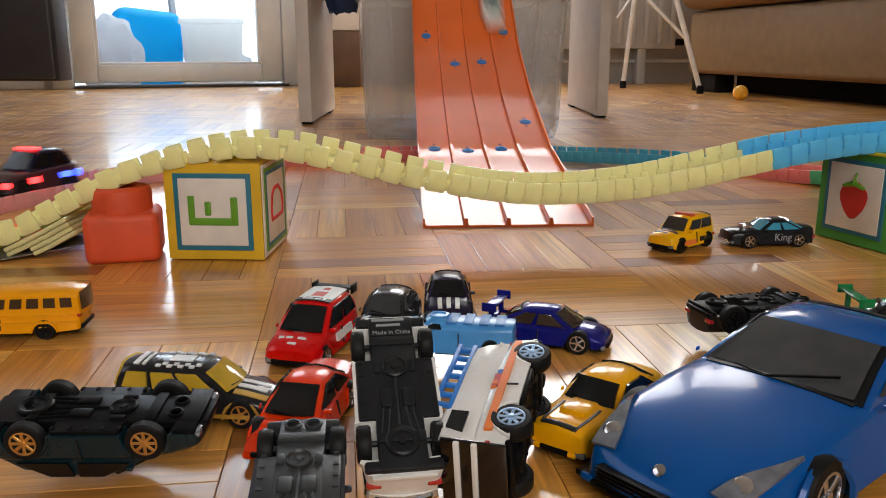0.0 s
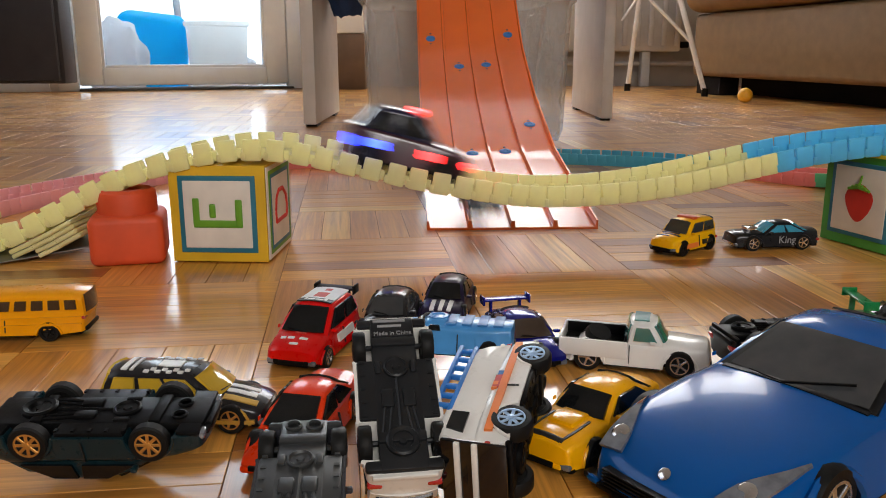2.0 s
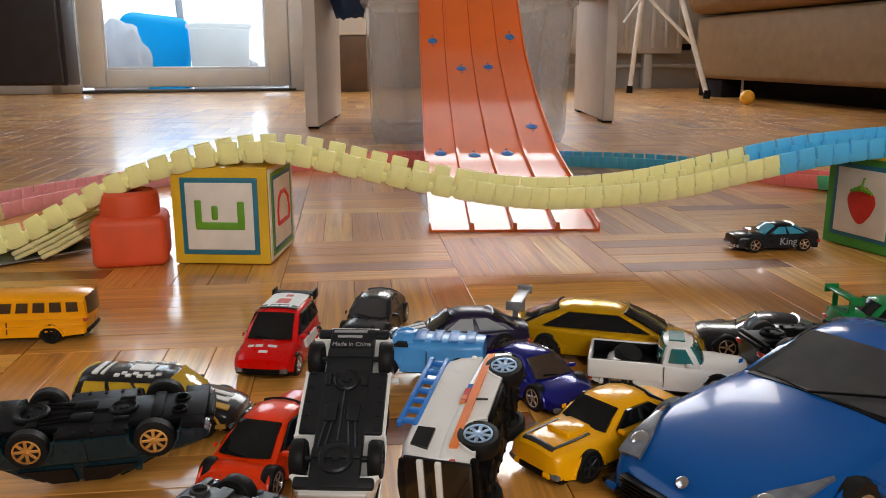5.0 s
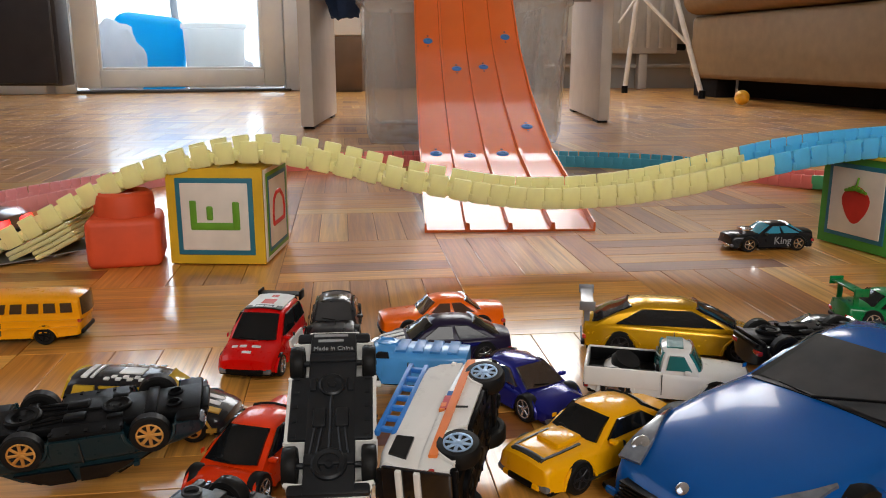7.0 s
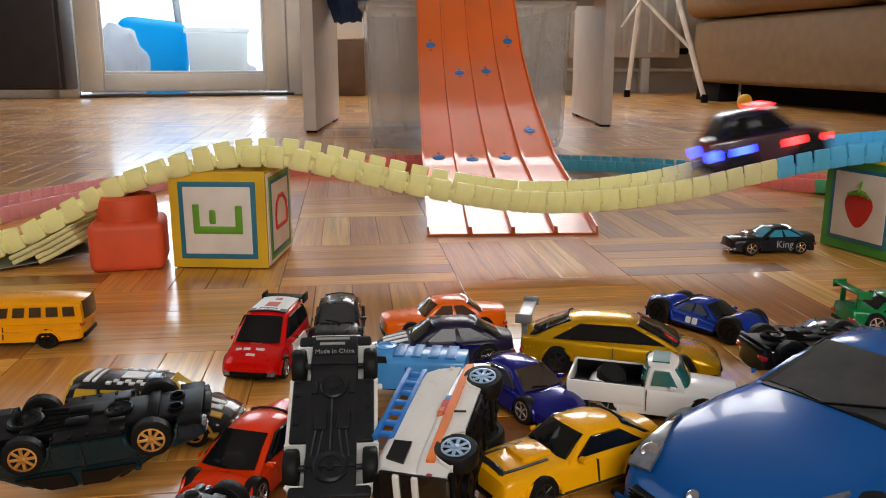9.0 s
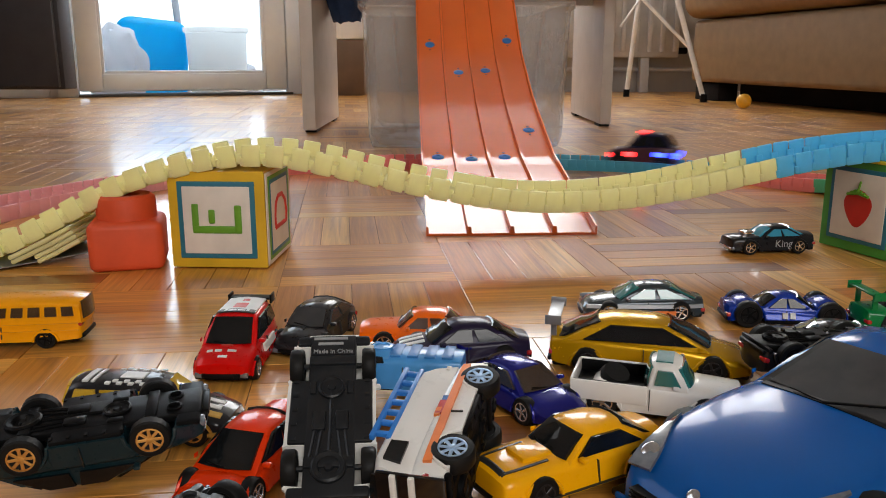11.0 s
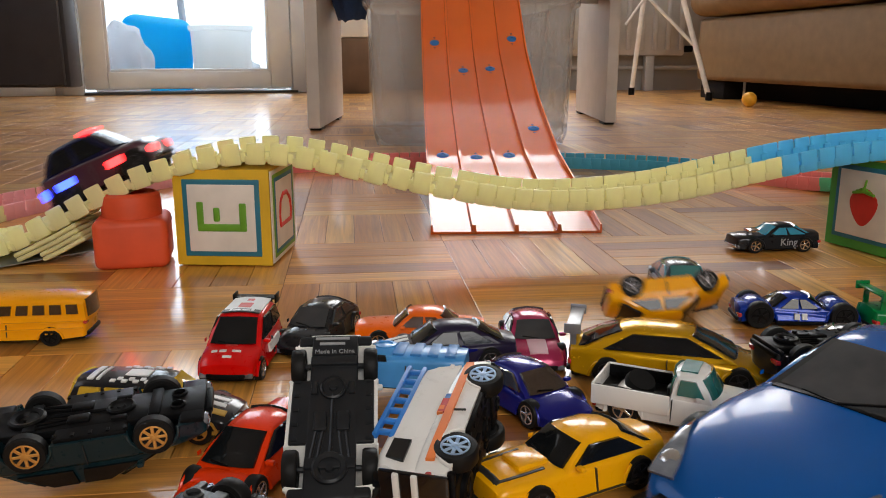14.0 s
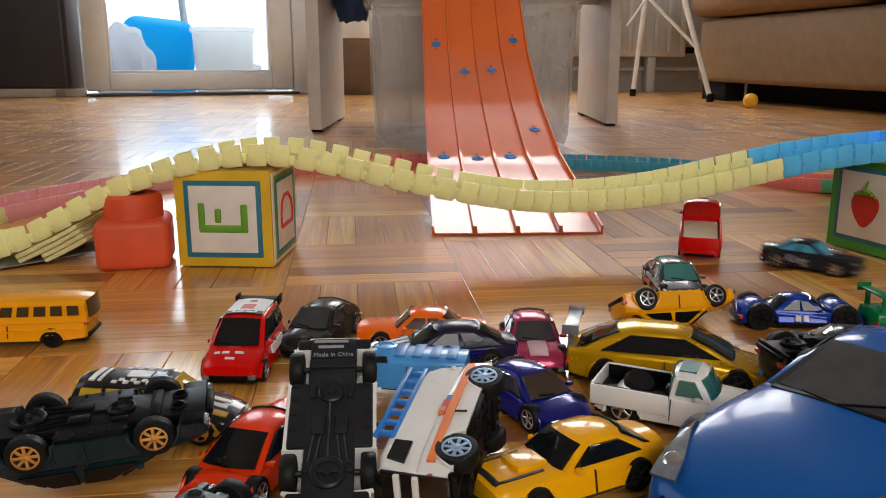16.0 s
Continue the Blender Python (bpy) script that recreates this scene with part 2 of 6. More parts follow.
part("bottom_rail", bx(-0.345, 0.325, -0.018, 0.045, 0.022, 0.095, bevel=0.008), WHITE_FRAME, leaf)
part("top_rail", bx(-0.345, 0.325, -0.018, 0.045, 1.94, 2.03, bevel=0.008), WHITE_FRAME, leaf)
bm = bmesh.new()
for a in ((-0.347, -0.333, 0.093, 1.942), (0.313, 0.327, 0.093, 1.942), (-0.333, 0.313, 0.093, 0.106)):
    box(bm, a[0], a[1], -0.012, 0.03, a[2], a[3], bevel=0.003)
part("glazing_bead", bm, WHITE_FRAME, leaf)
glass_mat, gnt, gb = node_mat("clear_pane")
gb.inputs["Transmission Weight"].default_value, gb.inputs["Roughness"].default_value, gb.inputs["IOR"].default_value = 1.0, 0.0, 1.05
pane = part("pane", bx(-0.34, 0.32, 0.008, 0.014, 0.10, 1.945), glass_mat, leaf, "clear glass pane")
pane.visible_shadow = False
part("handle", bx(0.36, 0.385, -0.05, -0.018, 1.0, 1.12, bevel=0.008), WHITE_FRAME, leaf, "white plastic handle")

# ---- balcony outside the door ----
balcony_floor = finish("ground", bx(-4.2, 1.5, 3.3, 9, -0.16, -0.1), surface("balcony_tile", (0.55, 0.55, 0.53), 0.7))
tagged(balcony_floor, "pale tiled balcony floor outside the door", "balcony floor", kind="structure")
# hazy bright daylight beyond the balcony and the window
haze, hnt, hb = node_mat("daylight_haze")
hb.inputs["Base Color"].default_value = (0.9, 0.92, 0.95, 1)
hb.inputs["Emission Color"].default_value = (0.76, 0.88, 1.0, 1)
hb.inputs["Emission Strength"].default_value = 1.9
back_1 = finish("backdrop", bx(-3.5, 4.5, 1.6, 1.65, -0.1, 4.0), haze)
back_1.matrix_basis = DOOR_WALL
tagged(back_1, "hazy overexposed daylight beyond the balcony", "backdrop", kind="structure")


def thin_plastic(name, c):
    m, nt, b = node_mat(name)
    b.inputs["Base Color"].default_value = (*c, 1)
    b.inputs["Roughness"].default_value = 0.4
    tr = nt.nodes.new("ShaderNodeBsdfTranslucent")
    tr.inputs["Color"].default_value = (*c, 1)
    mx = nt.nodes.new("ShaderNodeMixShader")
    mx.inputs[0].default_value = 0.6
    nt.links.new(b.outputs[0], mx.inputs[1]), nt.links.new(tr.outputs[0], mx.inputs[2])
    nt.links.new(mx.outputs[0], nt.nodes["Material Output"].inputs["Surface"])
    return m


tub = finish("plastic_tub", bx(-0.165, 0.165, -0.06, 0.12, -0.09, 0.345, bevel=0.07, seg=5), thin_plastic("cyan_plastic", (0.0, 0.62, 1.0)))
tub.matrix_basis = DOOR_WALL @ pose(-0.15, 0.42, 0.0, -8, 6, 4)
tagged(tub, "bright blue plastic laundry tub outside the door", "tub")
bm = lathe(bmesh.new(), [(0.10, 0), (0.125, 0.01), (0.14, 0.37), (0.15, 0.375), (0.15, 0.395), (0.135, 0.39), (0.11, 0.02), (0.01, 0.02)], 32)
bucket = finish("bucket", bm, thin_plastic("white_bucket_plastic", (0.9, 0.92, 0.92)))
bucket.matrix_basis = DOOR_WALL @ pose(0.155, 0.35, -0.1)
tagged(bucket, "white plastic bucket standing outside the door", "bucket")


def sack(name, m, sx, sy, sz, mat_, label):
    bm = bmesh.new()
    bmesh.ops.create_icosphere(bm, subdivisions=4, radius=1)
    for v in bm.verts:
        n = noise.noise(v.co * 2.1) * 0.18 + noise.noise(v.co * 5) * 0.07
        v.co = Vector((v.co.x * sx, v.co.y * sy, max(v.co.z, -0.75) * sz)) * (1 + n)
    ob = finish(name, bm, mat_)
    ob.matrix_basis = m
    return tagged(ob, label, "bag")


BAG = thin_plastic("white_bag_film", (0.85, 0.87, 0.9))
sack("plastic_bag", DOOR_WALL @ pose(-0.29, 0.24, 0.10), 0.13, 0.09, 0.20, BAG, "crumpled white plastic bag outside the door")
sack("plastic_bag", DOOR_WALL @ pose(0.30, 0.45, 0.0), 0.07, 0.07, 0.13, BAG, "crumpled white plastic bag beside the bucket")
bm = bmesh.new()
tube(bm, (0.02, 0.5, -0.1), (-0.04, 0.9, 1.2), 0.018)
pole = finish("broom_handle", bm, surface("grey_pole", (0.6, 0.62, 0.65), 0.4))
pole.matrix_basis = DOOR_WALL
tagged(pole, "grey broom handle leaning on the balcony", "broom")

# ---- windows above the radiator, the one behind the camera, and an added unseen one at left ----
for nm, m, x0, x1, z0, z1 in (("window_1", pose(0, 4.0, 0), -0.18, 0.76, 0.50, 2.20), ("window_4", pose(0, 4.0, 0), 0.84, 1.5, 1.32, 2.2), ("added_window_3", pose(ROOM_X0, 0, 0, 0, 0, 90), 0.0, 1.8, 1.0, 2.15), ("window_2", pose(0, ROOM_Y0, 0, 0, 0, 180), -1.4, 0.3, 0.85, 2.15)):
    win = empty(nm, "white framed window with two clear panes", "window", m, kind="structure")
    bm = bmesh.new()
    mid = (x0 + x1) / 2
    for a in ((x0, x0 + 0.07, z0, z1), (x1 - 0.07, x1, z0, z1), (mid - 0.06, mid + 0.06, z0 + 0.07, z1 - 0.07), (x0 + 0.07, x1 - 0.07, z0, z0 + 0.07), (x0 + 0.07, x1 - 0.07, z1 - 0.07, z1)):
        box(bm, a[0], a[1], 0.02, 0.09, a[2], a[3], bevel=0.006)
    part("window_frame", bm, WHITE_FRAME, win)
    part("window_sill", bx(x0 - 0.05, x1 + 0.05, -0.12, -0.003, z0 - 0.04, z0 - 0.003, bevel=0.006), WHITE_FRAME, win)
    for a, b in ((x0 + 0.07, mid - 0.06), (mid + 0.06, x1 - 0.07)):
        p = part("pane", bx(a, b, 0.05, 0.056, z0 + 0.07, z1 - 0.07), glass_mat, win)
        p.visible_shadow = False

# ---- radiator ----
radiator = empty("radiator", "white steel panel radiator under the window", "radiator", pose(0.80, 3.93, 0))
RAD = surface("radiator_enamel", (0.5, 0.49, 0.47), 0.35, scale=12)
part("body", bx(-0.90, 0.30, -0.05, 0.05, 0.16, 0.48, bevel=0.01), RAD, radiator)
part("pipe", tube(bmesh.new(), (-0.90, 0.02, 0.105), (0.40, 0.02, 0.105), 0.009), RAD, radiator)
rib0 = part("rib", bx(-0.012, 0.012, -0.066, -0.05, 0.185, 0.46, bevel=0.005), RAD, radiator)
rib0.location = (-0.86, 0, 0)
for k in range(1, 20):
    shared("rib", rib0, radiator, pose(-0.86 + k * 0.06, 0, 0))
for x in (-0.75, 0.15):
    part("foot", bx(x - 0.02, x + 0.02, -0.03, 0.03, 0.0, 0.16, bevel=0.004), RAD, radiator)
part("valve", bx(0.30, 0.35, -0.02, 0.02, 0.175, 0.205, bevel=0.008), BLACK_PLASTIC, radiator, "black valve knob")

# ---- table with panel legs ----
TABLE = surface("table_laminate", (0.55, 0.50, 0.44), 0.45, scale=20, vary=0.06)
table = empty("table", "pale laminate low table with solid panel legs", "table", pose(0, 0, 0))
part("tabletop", bx(-0.42, 0.50, 1.61, 2.5, 0.385, 0.418, bevel=0.004), TABLE, table)
part("leg", bx(-0.298, -0.270, 1.79, 2.2, 0.006, 0.385, bevel=0.002), TABLE, table)
part("leg", bx(0.377, 0.403, 1.955, 2.40, 0.006, 0.385, bevel=0.002), TABLE, table)
for x, y in ((-0.284, 1.84), (-0.284, 2.15), (0.390, 2.0), (0.390, 2.36)):
    part("foot_pad", bx(x - 0.012, x + 0.012, y - 0.03, y + 0.03, 0, 0.006), BLACK_PLASTIC, table)
part("apron", bx(-0.268, 0.375, 2.10, 2.118, 0.285, 0.385), TABLE, table)

# ---- clear storage box under the table ----
clear_pl, cnt, cb = node_mat("frosted_clear_plastic")
cb.inputs["Base Color"].default_value = (0.62, 0.60, 0.57, 1)
cb.inputs["Roughness"].default_value, cb.inputs["Alpha"].default_value = 0.3, 0.42
nz = add(cnt, "ShaderNodeTexNoise", Scale=5, Detail=4)
mr = add(cnt, "ShaderNodeMapRange", To_Min=0.24, To_Max=0.40)
cnt.links.new(nz.outputs["Fac"], mr.inputs["Value"]), cnt.links.new(mr.outputs["Result"], cb.inputs["Alpha"])
crate = empty("storage_box", "large frosted clear plastic storage box under the table", "storage box", pose(0.034, 1.765, 0, 0, 0, 3))
bm = bmesh.new()
n_ring = []
for w, d, z in ((0.172, 0.27, 0.0), (0.178, 0.278, 0.02), (0.186, 0.284, 0.24), (0.193, 0.292, 0.245), (0.193, 0.292, 0.256), (0.187, 0.286, 0.256), (0.180, 0.276, 0.238), (0.174, 0.27, 0.022), (0.16, 0.26, 0.004)):
    ring = []
    for cx, cy, a0 in ((w, d, 0), (-w, d, 90), (-w, -d, 180), (w, -d, 270)):
        for k in range(5):
            a, r = radians(a0 + k * 22.5), 0.03
            ring.append(bm.verts.new((cx - math.copysign(r, cx) + r * math.cos(a), cy - math.copysign(r, cy) + r * math.sin(a), z)))
    n_ring.append(ring)
for a, b in zip(n_ring, n_ring[1:]):
    for k in range(len(a)):
        bm.faces.new((a[k], a[(k + 1) % len(a)], b[(k + 1) % len(a)], b[k]))
bm.faces.new(n_ring[0]), bm.faces.new(n_ring[-1])
part("body", bm, clear_pl, crate)
for sx in (-1, 1):
    bm = bmesh.new()
    tube(bm, (sx * 0.132, -0.289, 0.236), (sx * 0.112, -0.281, 0.03), 0.003)
    part("rib", bm, clear_pl, crate)
part("ridge", bx(-0.172, 0.172, -0.284, -0.279, 0.035, 0.040, bevel=0.001), clear_pl, crate)
cloth = sack("blue_cloth", pose(-0.222, 2.04, 0.322), 0.05, 0.06, 0.10, surface("navy_cloth", (0.03, 0.06, 0.14), 0.9, relief=0.6), "dark blue cloth hanging under the table")
cloth["category"] = "cloth"

# ---- folding rack with white legs ----
rack = empty("drying_rack", "white tubular folding rack with splayed legs", "drying rack", pose(0, 0, 0))
WT = surface("white_tube", (0.8, 0.8, 0.78), 0.3, scale=30)
for a, b in (((0.965, 3.05, 0.012), (0.78, 3.12, 0.62)), ((0.779, 3.49, 0.012), (0.81, 3.40, 0.62)), ((0.722, 3.40, 0.28), (0.94, 3.36, 0.61))):
    part("leg", tube(bmesh.new(), a, b, 0.0095 if a[2] < 0.1 else 0.005), WT, rack)
part("crossbar", tube(bmesh.new(), (0.902, 3.075, 0.20), (0.50, 3.14, 0.60), 0.006), WT, rack)
part("crossbar", tube(bmesh.new(), (0.78, 3.12, 0.62), (0.81, 3.40, 0.62), 0.011), WT, rack)
for p in ((0.965, 3.05), (0.779, 3.49)):
    part("foot_cap", tube(bmesh.new(), (*p, 0), (*p, 0.03), 0.013), BLACK_PLASTIC, rack)

# ---- sofa ----
LEATHER = surface("cream_leather", (0.19, 0.11, 0.045), 0.6, scale=25, vary=0.1, relief=0.4, spec=0.2)
sofa = empty("sofa", "cream leather sofa on dark feet, a black block shading the gap underneath", "sofa", pose(0.985, 3.30, 0, 0, 0, -79.5))
FOOT_AND_GAP = surface("dark_foot_and_gap", (0.010, 0.008, 0.008), 0.7, spec=0.1)
# open gap under the sofa: its shade is a near-black block set back
part("gap_shade", bx(0.10, 2.0, 0.16, 0.8, 0.0, 0.065, bevel=0.004), FOOT_AND_GAP, sofa, "near-black block for the shade under the sofa")
part("foot", bx(0.012, 0.19, 0.02, 0.10, 0.0, 0.066, bevel=0.004), FOOT_AND_GAP, sofa, "dark wooden foot")
part("foot", bx(1.86, 2.03, 0.02, 0.10, 0.0, 0.066, bevel=0.004), FOOT_AND_GAP, sofa, "dark wooden foot")
part("base_panel", bx(0.0, 2.05, 0.0, 0.85, 0.068, 0.30, bevel=0.02, seg=3), LEATHER, sofa)
part("seat_cushion", bx(-0.03, 0.98, -0.05, 0.8, 0.305, 0.47, bevel=0.06, seg=5), LEATHER, sofa)
part("seat_cushion", bx(0.99, 2.05, -0.05, 0.8, 0.305, 0.47, bevel=0.06, seg=5), LEATHER, sofa)
part("backrest", bx(0.0, 2.05, 0.62, 0.9, 0.47, 0.85, bevel=0.07, seg=5), LEATHER, sofa)

# ---- dark cabinet beside the door ----
cab = empty("cabinet", "shallow black cabinet raised on low black feet beside the door", "cabinet", pose(-1.175, 2.62, 0, 0, 0, 0))
DARK = surface("black_cabinet", (0.034, 0.032, 0.036), 0.45, scale=15, spec=0.25)
part("body", bx(-0.9, 0.0, 0.0, 0.09, 0.062, 0.62, bevel=0.006), DARK, cab)
part("door", bx(-0.44, -0.012, -0.018, -0.002, 0.07, 0.61, bevel=0.003), DARK, cab)
part("door", bx(-0.89, -0.446, -0.018, -0.002, 0.07, 0.61, bevel=0.003), DARK, cab)
for x in (-0.85, -0.30):
    part("foot", bx(x - 0.025, x + 0.025, 0.02, 0.07, 0.0, 0.062, bevel=0.003), DARK, cab)

# ---- block added by the far wall to stand for a low bright region ----
pale_block = empty("pale_patch_block", "added block, white over brown, for a low bright patch by the wall", "cabinet", pose(-0.44, 3.62, 0))
part("base_panel", bx(-0.11, 0.11, 0.004, 0.13, 0.0, 0.235, bevel=0.004), surface("brown_panel", (0.20, 0.14, 0.10), 0.6, scale=12), pale_block, "brown base panel")
part("body", bx(-0.115, 0.115, 0.0, 0.135, 0.237, 0.52, bevel=0.006), WHITE_FRAME, pale_block)

ball = finish("ball", lathe(bmesh.new(), [(0.0235 * math.sin(math.pi * k / 16) + 1e-5, 0.0235 - 0.0235 * math.cos(math.pi * k / 16)) for k in range(17)], 24), surface("yellow_ball", (0.78, 0.40, 0.02), 0.45))
ball.matrix_basis = pose(0.975, 2.67, 0)
tagged(ball, "small yellow ball on the floor beside the sofa", "ball")


# ---- orange four-lane ramp ----
ORANGE = surface("orange_track_plastic", (0.84, 0.16, 0.018), 0.20, coat=0.12, scale=14, vary=0.05, relief=0.0, spec=0.3)
PIN = surface("blue_pin_plastic", (0.03, 0.16, 0.42), 0.35)
RAMP_X, RAMP_Y, RAMP_TURN = 0.066, 0.738, 2.4
RAMP_LINE = [(0.0, 0.0), (0.115, 0.0205), (0.23, 0.041), (0.31, 0.0674), (0.4, 0.098), (0.53, 0.16), (0.64, 0.247), (0.74, 0.33), (0.82, 0.388), (0.88, 0.418), (0.96, 0.42), (1.22, 0.42)]


ramp = empty("toy_ramp", "orange plastic four-lane toy car ramp with blue pins", "toy ramp", pose(RAMP_X, RAMP_Y, 0, 0, 0, RAMP_TURN))
LANE = 0.0395
steps = [k * 0.02 for k in range(11)] + [0.23] + [k * 0.02 for k in range(12, 62)]
zs = np.interp(steps, [p[0] for p in RAMP_LINE], [p[1] for p in RAMP_LINE])
zs[13:-1] = (zs[12:-2] + 2 * zs[13:-1] + zs[14:]) / 4
section = [(-0.5, 0.0), (-0.5, 0.0085), (-0.46, 0.0085), (-0.44, 0.0022), (0.44, 0.0022), (0.46, 0.0085), (0.5, 0.0085), (0.5, 0.0)]
for lane in range(4):
    bm = bmesh.new()
    rings = [[bm.verts.new(((lane - 1.5 + u) * LANE, s, z + h + 0.0004)) for u, h in section] for s, z in zip(steps, zs)]
    for a, b in zip(rings, rings[1:]):
        for k in range(len(section)):
            bm.faces.new((a[k], a[(k + 1) % len(section)], b[(k + 1) % len(section)], b[k]))
    bm.faces.new(rings[0]), bm.faces.new(rings[-1])
    part("lane", bm, ORANGE, ramp)
pin0 = None
for lane, s in ((0, 0.234), (1, 0.227), (2, 0.233), (3, 0.309), (1, 0.480), (2, 0.485), (0, 0.550), (3, 0.558)):
    z = float(np.interp(s, steps, zs))
    tilt = math.degrees(math.atan2(float(np.interp(s + 0.02, steps, zs)) - z, 0.02))
    m = pose((lane - 1.5) * LANE, s, z + 0.0028, tilt, 0, 0)
    if pin0 is None:
        pin0 = part("pin", lathe(bmesh.new(), [(0.0072, 0), (0.0072, 0.0003), (0.0062, 0.0010), (0.003, 0.0011), (0.0028, 0.0005)], 16), PIN, ramp, "blue plastic pin")
        dot0 = part("hole", lathe(bmesh.new(), [(0.0017, 0), (0.0015, 0.0004)], 10), BLACK_PRINT, ramp)
        pin0.matrix_basis, dot0.matrix_basis = m, m @ pose(0, 0.0125, -0.0002)
    else:
        shared("pin", pin0, ramp, m, "blue plastic pin")
        shared("hole", dot0, ramp, m @ pose(0, 0.0125, -0.0002))
    shared("hole", dot0, ramp, m @ pose(0, -0.0125, -0.0002))
CLEARTAPE = surface("worn_orange_label", (0.72, 0.09, 0.03), 0.25, coat=0.6)
for lane in range(3):
    part("sticker", bx((lane - 1.5) * LANE - 0.013, (lane - 1.5) * LANE + 0.011, 0.018, 0.042 - lane * 0.006, 0.0027, 0.0031), CLEARTAPE, ramp, "worn glossy orange sticker")


# ---- flexible glow track: a closed loop of hooked links ----
LOOP = [(-0.425, 0.660, 0.001), (-0.385, 0.650, 0.002), (-0.343, 0.648, 0.010), (-0.30, 0.648, 0.030), (-0.25, 0.648, 0.056), (-0.207, 0.648, 0.071), (-0.165, 0.648, 0.080), (-0.12, 0.648, 0.080), (-0.07, 0.648, 0.070), (-0.01, 0.65, 0.0565), (0.06, 0.652, 0.0455), (0.12, 0.655, 0.0455), (0.18, 0.66, 0.052),
        (0.24, 0.668, 0.064), (0.30, 0.675, 0.0755), (0.36, 0.685, 0.0815), (0.43, 0.71, 0.083), (0.50, 0.76, 0.078), (0.53, 0.83, 0.050), (0.525, 0.905, 0.022), (0.49, 0.97, 0.006), (0.445, 1.03, 0.001), (0.39, 1.10, 0.001), (0.31, 1.175, 0.001), (0.18, 1.22, 0.001), (0.05, 1.23, 0.001), (-0.08, 1.22, 0.001), (-0.19, 1.185, 0.001),
        (-0.285, 1.12, 0.001), (-0.365, 1.03, 0.001), (-0.415, 0.94, 0.001), (-0.452, 0.85, 0.001), (-0.474, 0.76, 0.001), (-0.462, 0.69, 0.001)]


def loop_dense(n=24):
    out, c = [], [Vector(p) for p in LOOP]
    for i in range(len(c)):
        p0, p1, p2, p3 = c[i - 1], c[i], c[(i + 1) % len(c)], c[(i + 2) % len(c)]
        for k in range(n):
            t = k / n
            out.append(0.5 * (2 * p1 + (p2 - p0) * t + (2 * p0 - 5 * p1 + 4 * p2 - p3) * t * t + (3 * p1 - p0 - 3 * p2 + p3) * t ** 3))
    return out


DENSE = loop_dense()
ARC = [0.0]
for a, b in zip(DENSE, DENSE[1:] + DENSE[:1]):
    ARC.append(ARC[-1] + (b - a).length)
LOOP_LEN = ARC[-1]
AX = [np.array([p[i] for p in DENSE + DENSE[:1]]) for i in range(3)]


def loop_at(s):
    s = s % LOOP_LEN
    return Vector([float(np.interp(s, ARC, c)) for c in AX])


def loop_pose(s, span=0.02):
    """Pose on the loop: x ahead along the track, z up from it."""
    d = (loop_at(s + span) - loop_at(s - span)).normalized()
    left = Vector((0, 0, 1)).cross(d).normalized()
    up = d.cross(left)
    m = Matrix((d, left, up)).transposed().to_4x4()
    m.translation = (loop_at(s + span) + loop_at(s - span)) / 2
    return m


def s_near(x, y):
    return ARC[min(range(len(DENSE)), key=lambda i: (DENSE[i].x - x) ** 2 + (DENSE[i].y - y) ** 2)]


def glow(name, c):
    m, nt, b = node_mat("glow_plastic_" + name)
    v = coords(nt)
    n = add(nt, "ShaderNodeTexNoise", Scale=70, Detail=4)
    nt.links.new(v, n.inputs["Vector"])
    nt.links.new(ramp_between(nt, n.outputs["Fac"], scaled(c, 0.9), scaled(c, 1.06)), b.inputs["Base Color"])
    b.inputs["Roughness"].default_value = 0.34
    b.inputs["Subsurface Weight"].default_value = 0.3
    b.inputs["Subsurface Radius"].default_value = (0.004, 0.004, 0.003)
    b.inputs["Subsurface Scale"].default_value = 1.0
    # thin milky plastic lets light through
    tr = nt.nodes.new("ShaderNodeBsdfTranslucent")
    tr.inputs["Color"].default_value = (*c, 1)
    mx = nt.nodes.new("ShaderNodeMixShader")
    mx.inputs[0].default_value = 0.35
    out = nt.nodes["Material Output"]
    nt.links.new(b.outputs[0], mx.inputs[1]), nt.links.new(tr.outputs[0], mx.inputs[2]), nt.links.new(mx.outputs[0], out.inputs["Surface"])
    bump(nt, b, n.outputs["Fac"], 0.1, 0.0004)
    return m


GLOW = {"yellow": glow("yellow", (1.0, 0.94, 0.52)), "blue": glow("blue", (0.16, 0.66, 0.96)), "teal": glow("teal", (0.10, 0.46, 0.60)), "pink": glow("pink", (1.0, 0.52, 0.52)), "red": glow("red", (0.95, 0.30, 0.26)), "green": glow("green", (0.15, 0.6, 0.3))}
TW = 0.062


